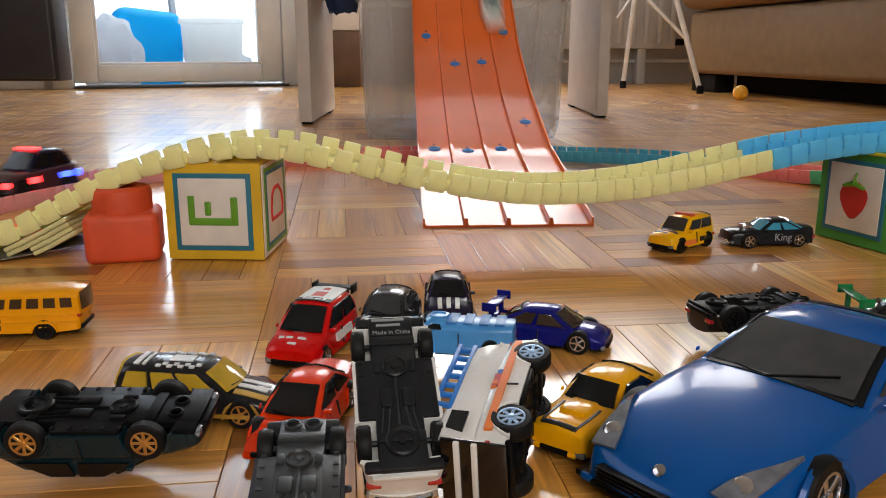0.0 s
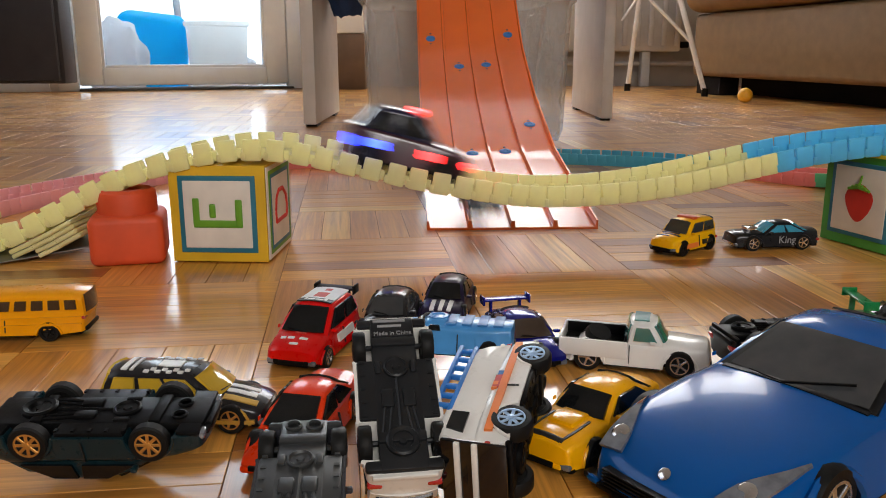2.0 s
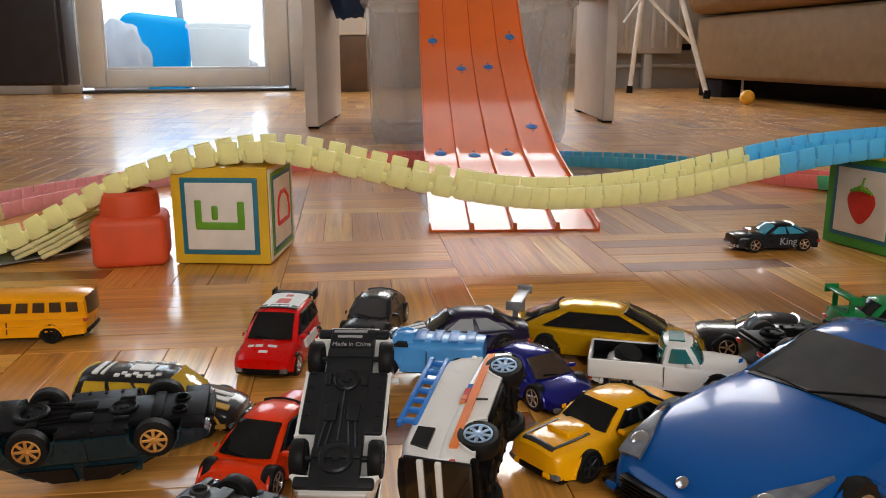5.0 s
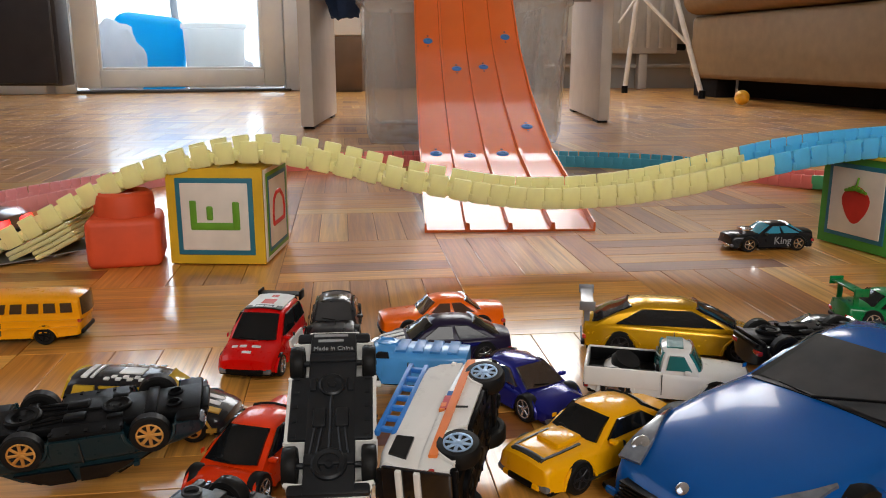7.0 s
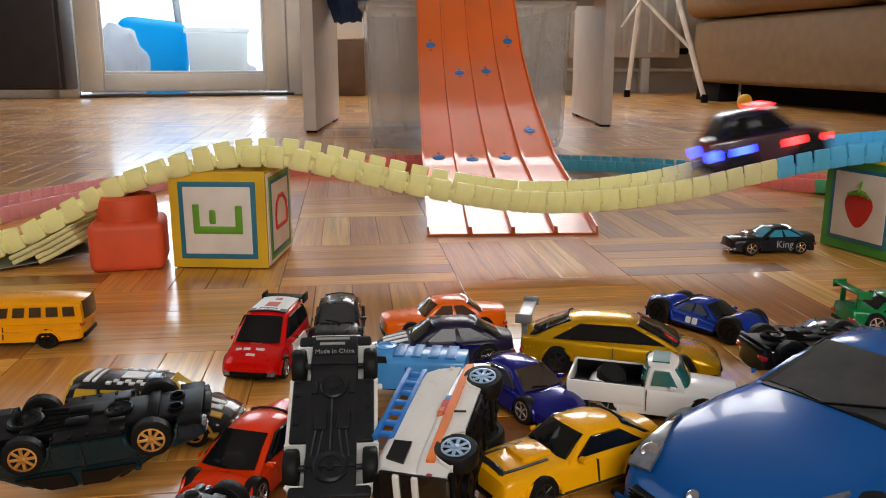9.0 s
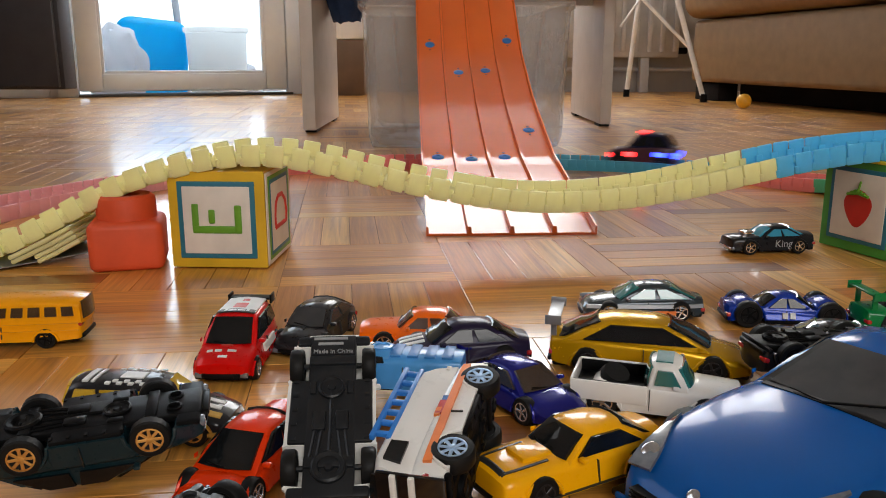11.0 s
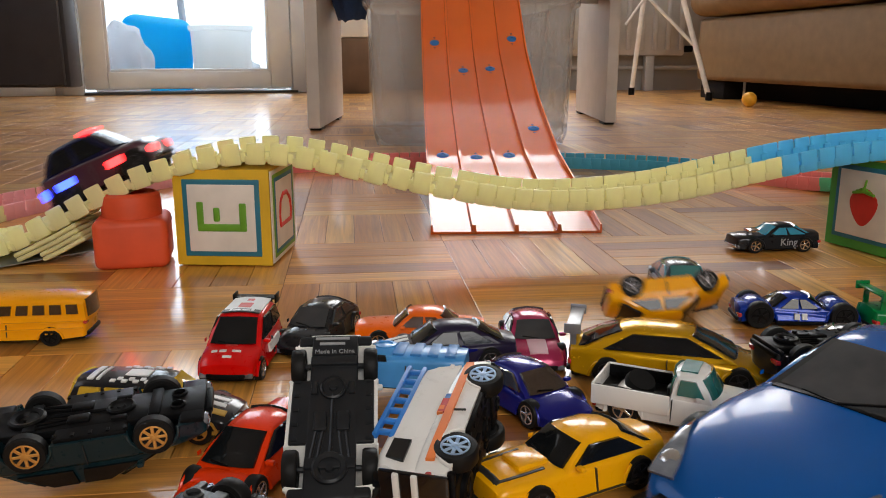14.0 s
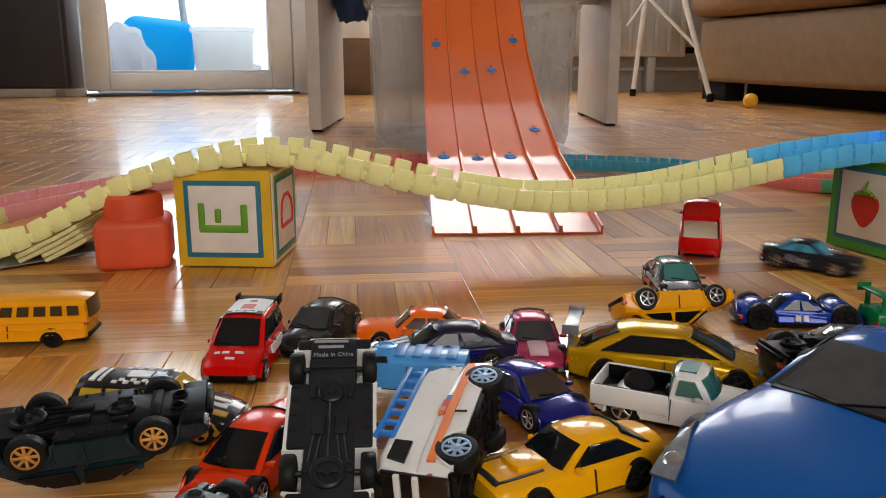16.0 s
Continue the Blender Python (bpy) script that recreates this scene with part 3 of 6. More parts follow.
def link_mesh():
    """One link: a ribbed plate, two upright cheeks with rounded tops and the tongues that hook into the next link."""
    bm = bmesh.new()
    box(bm, -0.0080, 0.0072, -TW / 2 + 0.002, TW / 2 - 0.002, 0.0, 0.0022, bevel=0.0006, seg=1)
    box(bm, -0.0052, 0.0044, -TW / 2 + 0.004, TW / 2 - 0.004, -0.0016, 0.0004, bevel=0.0005, seg=1)
    box(bm, 0.0070, 0.0096, -0.012, 0.012, 0.0004, 0.0020, bevel=0.0005, seg=1)
    for sy in (-1, 1):
        y = sy * (TW / 2 - 0.0016)
        box(bm, -0.0070, 0.0068, y - 0.0013, y + 0.0013, -0.0018, 0.0150, bevel=0.0014, seg=2)
        box(bm, 0.0040, 0.0102, y - 0.0009 - sy * 0.0024, y + 0.0009 - sy * 0.0024, 0.0, 0.0078, bevel=0.0006, seg=1)
        box(bm, -0.0086, -0.0050, y - 0.0009 + sy * 0.0006, y + 0.0009 + sy * 0.0006, -0.0010, 0.0052, bevel=0.0006, seg=1)
    return bm


track = empty("glow_track", "flexible toy car track of translucent coloured plastic links", "toy track")
UNDER = {}
for layers in (2, 4):
    bm = bmesh.new()
    for k in range(layers):
        box(bm, -0.0098, 0.0098, -TW / 2 + 0.0006 * k, TW / 2 - 0.0006 * k, -0.0062 - 0.0040 * k, -0.0026 - 0.0040 * k, bevel=0.0009, seg=1)
    under = part("under_strip", bm, GLOW["yellow"], track)
    UNDER[layers] = under.data
    bpy.data.objects.remove(under)
LINK = {}
for colour in GLOW:
    me_ob = finish("link", link_mesh(), GLOW[colour], track)
    LINK[colour] = me_ob.data
    bpy.data.objects.remove(me_ob)
s = 0.0
while s < LOOP_LEN - 0.006:
    m = loop_pose(s, 0.008)
    x, y = m.translation.x, m.translation.y
    if y < 0.80:
        colour = "yellow" if -0.47 < x < 0.262 else "blue" if x > 0 else "pink"
    else:
        colour = "green" if x > 0.475 else "red" if x > 0.385 and y < 1.12 else "teal" if x > 0.03 else "red" if x > -0.24 else "pink"
    ob = new("link", LINK[colour])
    ob.parent = track
    ob.matrix_basis = m @ pose(0, 0, 0, 0, random.uniform(-1.5, 1.5), random.uniform(-1.2, 1.2))
    if y < 0.70 and -0.36 < x < -0.285 and m.translation.z > 0.0115:
        under = new("under_strip", UNDER[4 if m.translation.z > 0.019 else 2])
        under.parent = track
        under.matrix_basis = m @ pose(0, 0, 0, 0, random.uniform(-2, 2), 0)
    # the links pull apart over the crest and close up in the dip
    s += 0.0180 if y < 0.80 and -0.40 < x < 0.0 else 0.0143

sheet = finish("paper_shim", bx(-0.05, 0.045, -0.036, 0.02, 0.0, 0.0006), surface("silver_black_card", (0.22, 0.22, 0.20), 0.3, 0.3))
sheet.matrix_basis = pose(-0.335, 0.652, 0.004, 0, -5, 28)
tagged(sheet, "silver card shim propped under the yellow track", "card")


# ---- soft blocks ----
def soft_block(name, label, s, m, faces, colour):
    """A padded cube whose printed faces have a coloured square frame and a picture."""
    e = empty(name, label, "toy block", m)
    bm = bmesh.new()
    bmesh.ops.create_cube(bm, size=s)
    bmesh.ops.subdivide_edges(bm, edges=bm.edges, cuts=7, use_grid_fill=True)
    for v in bm.verts:
        c = v.co / (s / 2)
        for i in range(3):
            if abs(abs(c[i]) - 1) < 1e-4:
                j, k = (i + 1) % 3, (i + 2) % 3
                v.co[i] -= math.copysign(1, c[i]) * 0.012 * s * (max(abs(c[j]), abs(c[k])) ** 6)
        v.co.z += s / 2
    part("body", bm, colour, e)
    return e


YEL_CLOTH = surface("yellow_vinyl", (0.72, 0.44, 0.02), 0.42, scale=30, relief=0.3)
GRN_CLOTH = surface("green_vinyl", (0.06, 0.32, 0.05), 0.42, scale=30, relief=0.3)
CREAM = surface("cream_print", (0.76, 0.70, 0.62), 0.5, scale=30)
TEAL_PR = surface("teal_print", (0.02, 0.17, 0.25), 0.5)
GREEN_PR = surface("green_print", (0.13, 0.34, 0.02), 0.5)
RED_PR = surface("red_block_print", (0.62, 0.03, 0.02), 0.5)


def plate(e, name, s, axis_m, x0, x1, z0, z1, depth, mat_, label="", r=0.002):
    """A thin rounded print on a block's face, in the face's own x and z."""
    p = part(name, bx(x0, x1, -depth - 0.0003, 0.0006, z0, z1, bevel=r, seg=3), mat_, e, label)
    p.matrix_basis = axis_m @ pose(0, -s / 2, s / 2)
    return p


S1 = 0.0765
yellow_block = soft_block("soft_block", "yellow padded cube with a green letter on a cream panel", S1, pose(-0.1695, 0.6565, 0, 0, 0, -3), 0, YEL_CLOTH)
fr = pose(0, 0, 0)
plate(yellow_block, "frame", S1, fr, -0.030, 0.030, -0.030, 0.030, 0.0004, TEAL_PR, "dark teal square frame", 0.004)
plate(yellow_block, "panel", S1, fr, -0.0263, 0.0263, -0.0263, 0.0263, 0.0008, CREAM, "cream printed panel")
for k, a in enumerate(((-0.0195, -0.0137, -0.0088, 0.0130), (-0.0192, 0.0195, -0.0104, -0.0042), (0.0137, 0.0195, -0.0095, 0.0120), (-0.0064, -0.0012, -0.0026, 0.0085))):
    plate(yellow_block, "letter_stroke", S1, fr, *a, 0.0012 + 0.0002 * k, GREEN_PR, "green letter stroke", 0.0025)
sd = pose(0, 0, 0, 0, 0, 90)
plate(yellow_block, "side_panel", S1, sd, -0.037, 0.037, -0.036, 0.036, 0.0003, CREAM, "white printed side")
plate(yellow_block, "side_frame", S1, sd, -0.033, 0.033, -0.033, 0.033, 0.0005, GREEN_PR, "", 0.006)
plate(yellow_block, "side_frame", S1, sd, -0.029, 0.029, -0.030, 0.030, 0.0007, TEAL_PR, "", 0.006)
plate(yellow_block, "side_panel", S1, sd, -0.026, 0.026, -0.027, 0.027, 0.0009, CREAM)
bm = bmesh.new()
pts = [(0.017, -0.010), (0.019, -0.002), (0.016, 0.008), (0.007, 0.014), (-0.006, 0.014), (-0.014, 0.009), (-0.017, -0.001), (-0.016, -0.010), (0.017, -0.010)]
for (a, b), (c, d) in zip(pts, pts[1:]):
    tube(bm, (a, -0.0012, b), (c, -0.0012, d), 0.0022, 8)
letter = part("letter_stroke", bm, RED_PR, yellow_block, "red letter outline")
letter.matrix_basis = sd @ pose(0, -S1 / 2 + 0.001, S1 / 2)

S2 = 0.080
green_block = soft_block("soft_block", "green padded cube with a red strawberry picture", S2, pose(0.384, 0.681, 0, 0, 0, -71), 0, GRN_CLOTH)
plate(green_block, "frame", S2, fr, -0.031, 0.031, -0.031, 0.031, 0.0004, TEAL_PR, "dark blue square frame", 0.004)
plate(green_block, "panel", S2, fr, -0.0275, 0.0275, -0.0275, 0.0275, 0.0008, CREAM, "cream printed panel")
bm = bmesh.new()
bmesh.ops.create_icosphere(bm, subdivisions=3, radius=1)
for v in bm.verts:
    w = 0.0145 * (1 + 0.35 * v.co.z) if v.co.z < 0.4 else 0.0165 * (1.1 - 0.25 * v.co.z)
    v.co = Vector((v.co.x * w, v.co.y * 0.0008, v.co.z * 0.0165 - 0.002))
berry = part("strawberry", bm, RED_PR, green_block, "red strawberry print")
berry.matrix_basis = pose(0, -S2 / 2 - 0.0009, S2 / 2)
bm = bmesh.new()
for k in range(-3, 4):
    tube(bm, (0, -0.0016, 0.011), (k * 0.0036, -0.0014, 0.0145 - abs(k) * 0.0018), 0.0013, 6)
tube(bm, (0, -0.0014, 0.012), (0.002, -0.0014, 0.021), 0.0009, 6)
lf = part("leaves", bm, GREEN_PR, green_block, "green leaf print")
lf.matrix_basis = pose(0, -S2 / 2 - 0.0008, S2 / 2)
plate(green_block, "trim", S2, pose(0, 0, 0), -0.039, 0.039, 0.0365, 0.0395, 0.0002, surface("yellow_trim", (0.75, 0.6, 0.03), 0.5), "yellow piping", 0.001)

red_brick = empty("soft_brick", "red soft rubber building brick with one stud", "toy brick", pose(-0.246, 0.633, 0, 0, 0, 14))
RED_RUBBER = surface("red_soft_rubber", (0.72, 0.085, 0.022), 0.55, scale=30, relief=0.25)
part("body", bx(-0.0275, 0.0275, -0.0265, 0.0265, 0, 0.0385, bevel=0.006, seg=4), RED_RUBBER, red_brick)
part("stud", lathe(bmesh.new(), [(0.0225, 0.036), (0.0225, 0.050), (0.0215, 0.0545), (0.019, 0.0565), (0.013, 0.0567), (0.011, 0.0555), (0.0095, 0.050), (0.0005, 0.049)], 32), RED_RUBBER, red_brick)


# ---- toy cars ----
def arc(cx, r, n=8):
    """The wheel arch in the side outline, from rear to front, above the sill."""
    return [(cx - r * math.cos(math.pi * k / n), r * math.sin(math.pi * k / n)) for k in range(n + 1)]


class Shape:
    """The side outline of a car, in metres: the deck line (rear to front), the cabin and the widths."""

    def __init__(self, L, W, H, deck, cabin, belt=0.55, wheel=0.0065, base=0.6, shift=0.0, sill=0.16, roof_w=0.7, plan=0.16):
        self.L, self.W, self.H, self.wheel, self.sill = L, W, H, wheel, sill * H
        self.deck = [(x * L / 2, z * H) for x, z in deck]
        self.cab = [c * L / 2 for c in cabin]
        self.z0, self.roof_w, self.plan = belt * H, roof_w, plan
        self.xw = (shift * L - base * L / 2, shift * L + base * L / 2)

    def top(self, x):
        return float(np.interp(x, [p[0] for p in self.deck], [p[1] for p in self.deck]))

    def half(self, x, z):
        u = abs(2 * x / self.L)
        k = max(0.0, (z - 0.35 * self.H) / self.H)
        return self.W / 2 * (1 - self.plan * u ** 4) * (1 - 0.35 * k)

    def on_deck(self, x, f):
        """A point of the bonnet or boot, f from -1 to 1 across."""
        z = self.top(x)
        return Vector((x, f * self.half(x, z), z + 0.0016 * (1 - f * f)))

    def cab_half(self, x, z):
        k = min(1, max(0, (z - self.z0) / (self.H - self.z0)))
        w0 = self.half(x, self.z0) * 0.95
        return w0 * (1 - k) + k * self.W / 2 * self.roof_w

    def on_cab(self, x, z, f):
        return Vector((x, f * self.cab_half(x, z), z + (0.0012 * (1 - f * f) if z > self.H * 0.9 else 0)))


def body_mesh(sh):
    r = sh.wheel * 1.2
    low = [(sh.L / 2 * 0.98, sh.sill * 1.2)]
    for cx in (sh.xw[1], sh.xw[0]):
        low += [(x, max(sh.sill, z + sh.wheel * 0.62)) for x, z in reversed(arc(cx, r))]
    low.append((-sh.L / 2 * 0.98, sh.sill * 1.2))
    deck, out = sh.deck, []
    for a, b in zip(deck, deck[1:]):
        n = max(1, int(abs(b[0] - a[0]) / (sh.L * 0.06)))
        out += [(a[0] + (b[0] - a[0]) * k / n, a[1] + (b[1] - a[1]) * k / n) for k in range(n)]
    outline = out + [deck[-1]] + low
    bm, rings = bmesh.new(), []
    mid = (sh.sill + sh.z0) / 2
    for f in (-1, -0.985, -0.93, -0.8, -0.45, 0, 0.45, 0.8, 0.93, 0.985, 1):
        e = abs(f)
        drop = 0.0030 * (1 if e == 1 else 0.6 if e > 0.98 else 0.25 if e > 0.9 else 0.06 if e > 0.7 else 0)
        pinch = 0.0016 * (1 if e == 1 else 0.5 if e > 0.98 else 0.15 if e > 0.9 else 0)
        ring = []
        for x, z in outline:
            z2 = z - drop + 0.0016 * (1 - f * f) if z > mid else z
            x2 = x * (1 - (0.03 * e ** 3 if abs(x) > sh.L * 0.4 else 0)) - (math.copysign(pinch, x) if abs(x) > sh.L * 0.42 else 0)
            ring.append(bm.verts.new((x2, f * sh.half(x, z), z2)))
        rings.append(ring)
    n = len(outline)
    for a, b in zip(rings, rings[1:]):
        for k in range(n):
            bm.faces.new((a[k], a[(k + 1) % n], b[(k + 1) % n], b[k]))
    caps = [bm.faces.new(rings[0]), bm.faces.new(rings[-1])]
    bmesh.ops.triangulate(bm, faces=caps)
    return bm


def cabin_outline(sh):
    rb, rr, rf, fb = sh.cab
    z0, z1 = sh.z0 - 0.001, sh.H
    d = z1 - z0
    return [(rb, z0), (rb + (rr - rb) * 0.5, z0 + d * 0.55), (rr - (rr - rb) * 0.12, z1 - d * 0.13), (rr + (rf - rr) * 0.1, z1 - d * 0.015), ((rr + rf) / 2, z1), (rf - (rf - rr) * 0.1, z1 - d * 0.015), (rf + (fb - rf) * 0.12, z1 - d * 0.13), (rf + (fb - rf) * 0.5, z0 + d * 0.53), (fb, z0)]


def cabin_mesh(sh):
    bm, rings = bmesh.new(), []
    for f in (-1, -0.97, -0.88, -0.5, 0, 0.5, 0.88, 0.97, 1):
        e = abs(f)
        drop = 0.0026 * (1 if e == 1 else 0.55 if e > 0.95 else 0.2 if e > 0.8 else 0)
        ring = []
        for x, z in cabin_outline(sh):
            v = sh.on_cab(x, z, f)
            if z > sh.H * 0.88:
                v.z -= drop
            bow = 0.0022 * (1 - f * f) * (1 if x > 0 else -1)
            if z < sh.H * 0.95:
                v.x += bow
            ring.append(bm.verts.new(v))
        rings.append(ring)
    n = len(rings[0])
    for a, b in zip(rings, rings[1:]):
        for k in range(n):
            bm.faces.new((a[k], a[(k + 1) % n], b[(k + 1) % n], b[k]))
    bm.faces.new(rings[0]), bm.faces.new(rings[-1])
    return bm


def screen_mesh(sh, front=True, fs=0.84, u0=0.08, u1=0.9):
    """The windscreen or the rear window, just proud of the cabin."""
    rb, rr, rf, fb = sh.cab
    a, b = ((fb, rf) if front else (rb, rr))
    sgn = 1 if front else -1
    z0, d = sh.z0, sh.H - sh.z0
    o = cabin_outline(sh)
    o = [o[8], o[7], o[6]] if front else [o[0], o[1], o[2]]
    bm, rows = bmesh.new(), []
    lay = [0.0007, -0.0004]
    for off in lay:
        grid = []
        for u in (u0, 0.35, 0.55, 0.75, u1):
            x = float(np.interp(u, (0, 0.53, 0.87), [p[0] for p in o]))
            z = z0 + u * d
            if u > 0.87:
                x = o[2][0]
                z = z0 + 0.875 * d
            ring = []
            for f in (-fs, -fs * 0.6, 0, fs * 0.6, fs):
                v = sh.on_cab(x, z, f * (1 - 0.03 * u))
                v.x += sgn * (0.0022 * (1 - f * f) + off)
                v.z += off * 0.6
                ring.append(bm.verts.new(v))
            grid.append(ring)
        rows.append(grid)
        for p, q in zip(grid, grid[1:]):
            for k in range(4):
                bm.faces.new((p[k], p[k + 1], q[k + 1], q[k]))
    rim = lambda g: [*g[0], *[r[-1] for r in g[1:]], *reversed(g[-1][:-1]), *[r[0] for r in reversed(g[1:-1])]]
    p, q = rim(rows[0]), rim(rows[1])
    for k in range(len(p)):
        bm.faces.new((p[k], p[(k + 1) % len(p)], q[(k + 1) % len(p)], q[k]))
    return bm


def side_window_mesh(sh, side, x0, x1, zl=0.14, zh=0.84):
    """One side window between the fractions x0 and x1 of the cabin's length (0 rear, 1 front)."""
    rb, rr, rf, fb = sh.cab
    d = sh.H - sh.z0
    bm, quad = bmesh.new(), []
    for off in (0.0007, -0.0004):
        ring = []
        for u, w in ((x0, zl), (x1, zl), (x1, zh), (x0, zh)):
            lo = rb + (rr - rb) * w * 1.05 + 0.0012
            hi = fb + (rf - fb) * w * 1.05 - 0.0012
            x, z = lo + (hi - lo) * u, sh.z0 + w * d
            v = sh.on_cab(x, z, side)
            v.y += side * off
            ring.append(bm.verts.new(v))
        quad.append(ring)
        bm.faces.new(ring)
    for k in range(4):
        bm.faces.new((quad[0][k], quad[0][(k + 1) % 4], quad[1][(k + 1) % 4], quad[1][k]))
    return bm


def deck_decal(sh, x0, x1, f0, f1, roof=False):
    """A thin print that follows the bonnet, boot or roof."""
    bm, rows = bmesh.new(), []
    for off in (0.00035, -0.0003):
        grid = []
        for k in range(9):
            x = x0 + (x1 - x0) * k / 8
            ring = []
            for j in range(5):
                f = f0 + (f1 - f0) * j / 4
                v = sh.on_cab(x, sh.H, f) if roof else sh.on_deck(x, f)
                v.z += off
                ring.append(bm.verts.new(v))
            grid.append(ring)
        rows.append(grid)
        for p, q in zip(grid, grid[1:]):
            for j in range(4):
                bm.faces.new((p[j], p[j + 1], q[j + 1], q[j]))
    rim = lambda g: [*g[0], *[r[-1] for r in g[1:]], *reversed(g[-1][:-1]), *[r[0] for r in reversed(g[1:-1])]]
    p, q = rim(rows[0]), rim(rows[1])
    for k in range(len(p)):
        bm.faces.new((p[k], p[(k + 1) % len(p)], q[(k + 1) % len(p)], q[k]))
    return bm


def headlight_mesh(sh, side):
    """A swept lens on the front corner: wide at the nose, drawn out to a point along the wing."""
    bm, rows = bmesh.new(), []
    for off in (0.0007, -0.0004):
        grid = []
        for k in range(9):
            u = k / 8
            x = 0.064 + 0.031 * u
            lo = 0.93 - 0.30 * math.sin(min(1, u * 1.15) * math.pi / 2) * u ** 0.5
            hi = 0.945 + 0.02 * u
            grid.append([bm.verts.new(sh.on_deck(x, side * (lo + (hi - lo) * j / 4)) + Vector((off * 0.5, 0, off - 0.0006 * j / 4))) for j in range(5)])
        rows.append(grid)
        for p, q in zip(grid, grid[1:]):
            for j in range(4):
                bm.faces.new((p[j], p[j + 1], q[j + 1], q[j]))
    rim = lambda g: [*g[0], *[r[-1] for r in g[1:]], *reversed(g[-1][:-1]), *[r[0] for r in reversed(g[1:-1])]]
    p, q = rim(rows[0]), rim(rows[1])
    for k in range(len(p)):
        bm.faces.new((p[k], p[(k + 1) % len(p)], q[(k + 1) % len(p)], q[k]))
    return bm


def sweep(bm, line, r, n=6):
    """One bent bar along a line in an x-z plane."""
    rings = []
    for k, p in enumerate(line):
        d = line[min(k + 1, len(line) - 1)] - line[max(k - 1, 0)]
        o = Vector((-d.z, 0, d.x)).normalized()
        rings.append([bm.verts.new(p + (o * math.cos(a) + Vector((0, math.sin(a), 0))) * r) for a in [2 * math.pi * j / n for j in range(n)]])
    for a, b in zip(rings, rings[1:]):
        for j in range(n):
            bm.faces.new((a[j], a[(j + 1) % n], b[(j + 1) % n], b[j]))
    bm.faces.new(rings[0]), bm.faces.new(rings[-1])
    bmesh.ops.recalc_face_normals(bm, faces=bm.faces)


def side_bar(sh, side, x0, x1, z0, z1):
    """A printed bar on the flank."""
    bm = bmesh.new()
    vs = []
    n = max(1, int(abs(x1 - x0) / (sh.L * 0.07)))
    xs = [x0 + (x1 - x0) * k / n for k in range(n + 1)]
    ring = [(x, z0) for x in xs] + [(x, z1) for x in reversed(xs)]
    for off in (0.0004, -0.0008):
        vs.append([bm.verts.new((x, side * (sh.half(x, z) + off), z)) for x, z in ring])
        for k in range(n):
            bm.faces.new((vs[-1][k], vs[-1][k + 1], vs[-1][2 * n - k], vs[-1][2 * n + 1 - k]))
    for k in range(len(ring)):
        j = (k + 1) % len(ring)
        bm.faces.new((vs[0][k], vs[0][j], vs[1][j], vs[1][k]))
    return bm


def tyre_mesh(r, w):
    h = w / 2
    prof = [(r * 0.62, -h * 0.85), (r * 0.7, -h), (r * 0.92, -h * 0.95), (r, -h * 0.65), (r, h * 0.65), (r * 0.92, h * 0.95), (r * 0.7, h), (r * 0.62, h * 0.85)]
    return lathe(bmesh.new(), prof, 22, pose(0, 0, 0, 90, 0, 0))


def rim_mesh(r, w, spokes=5):
    h = w / 2
    bm = lathe(bmesh.new(), [(r * 0.64, h * 0.2), (r * 0.66, h * 1.0), (r * 0.58, h * 1.02), (r * 0.55, h * 0.5), (r * 0.01, h * 0.45)], 20)
    for k in range(spokes):
        box(bm, r * 0.08, r * 0.6, -r * 0.085, r * 0.085, h * 0.4, h * 0.95, bevel=r * 0.03, m=pose(0, 0, 0, 0, 0, 360 * k / spokes), seg=1)
    lathe(bm, [(r * 0.17, h * 0.4), (r * 0.16, h * 1.05), (r * 0.1, h * 1.1)], 10)
    bmesh.ops.transform(bm, matrix=pose(0, 0, 0, -90, 0, 0), verts=bm.verts)
    return bm


def add_wheels(e, sh, rim_mat, ww=0.0052, spokes=5, tyre=None, track=1.0):
    r = sh.wheel
    first = None
    for cx in sh.xw:
        for side in (1, -1):
            y = side * (sh.half(cx, r) * track - ww / 2 + 0.0002)
            m = pose(cx, y, r, 0, 0, 0 if side > 0 else 180)
            if first is None:
                t0 = part("wheel", tyre_mesh(r, ww), tyre or RUBBER, e)
                t0.matrix_basis = m
                r0 = part("rim", rim_mesh(r, ww, spokes), rim_mat, t0)
                first = (t0, r0)
            else:
                t1 = shared("wheel", first[0], e, m)
                shared("rim", first[1], t1)


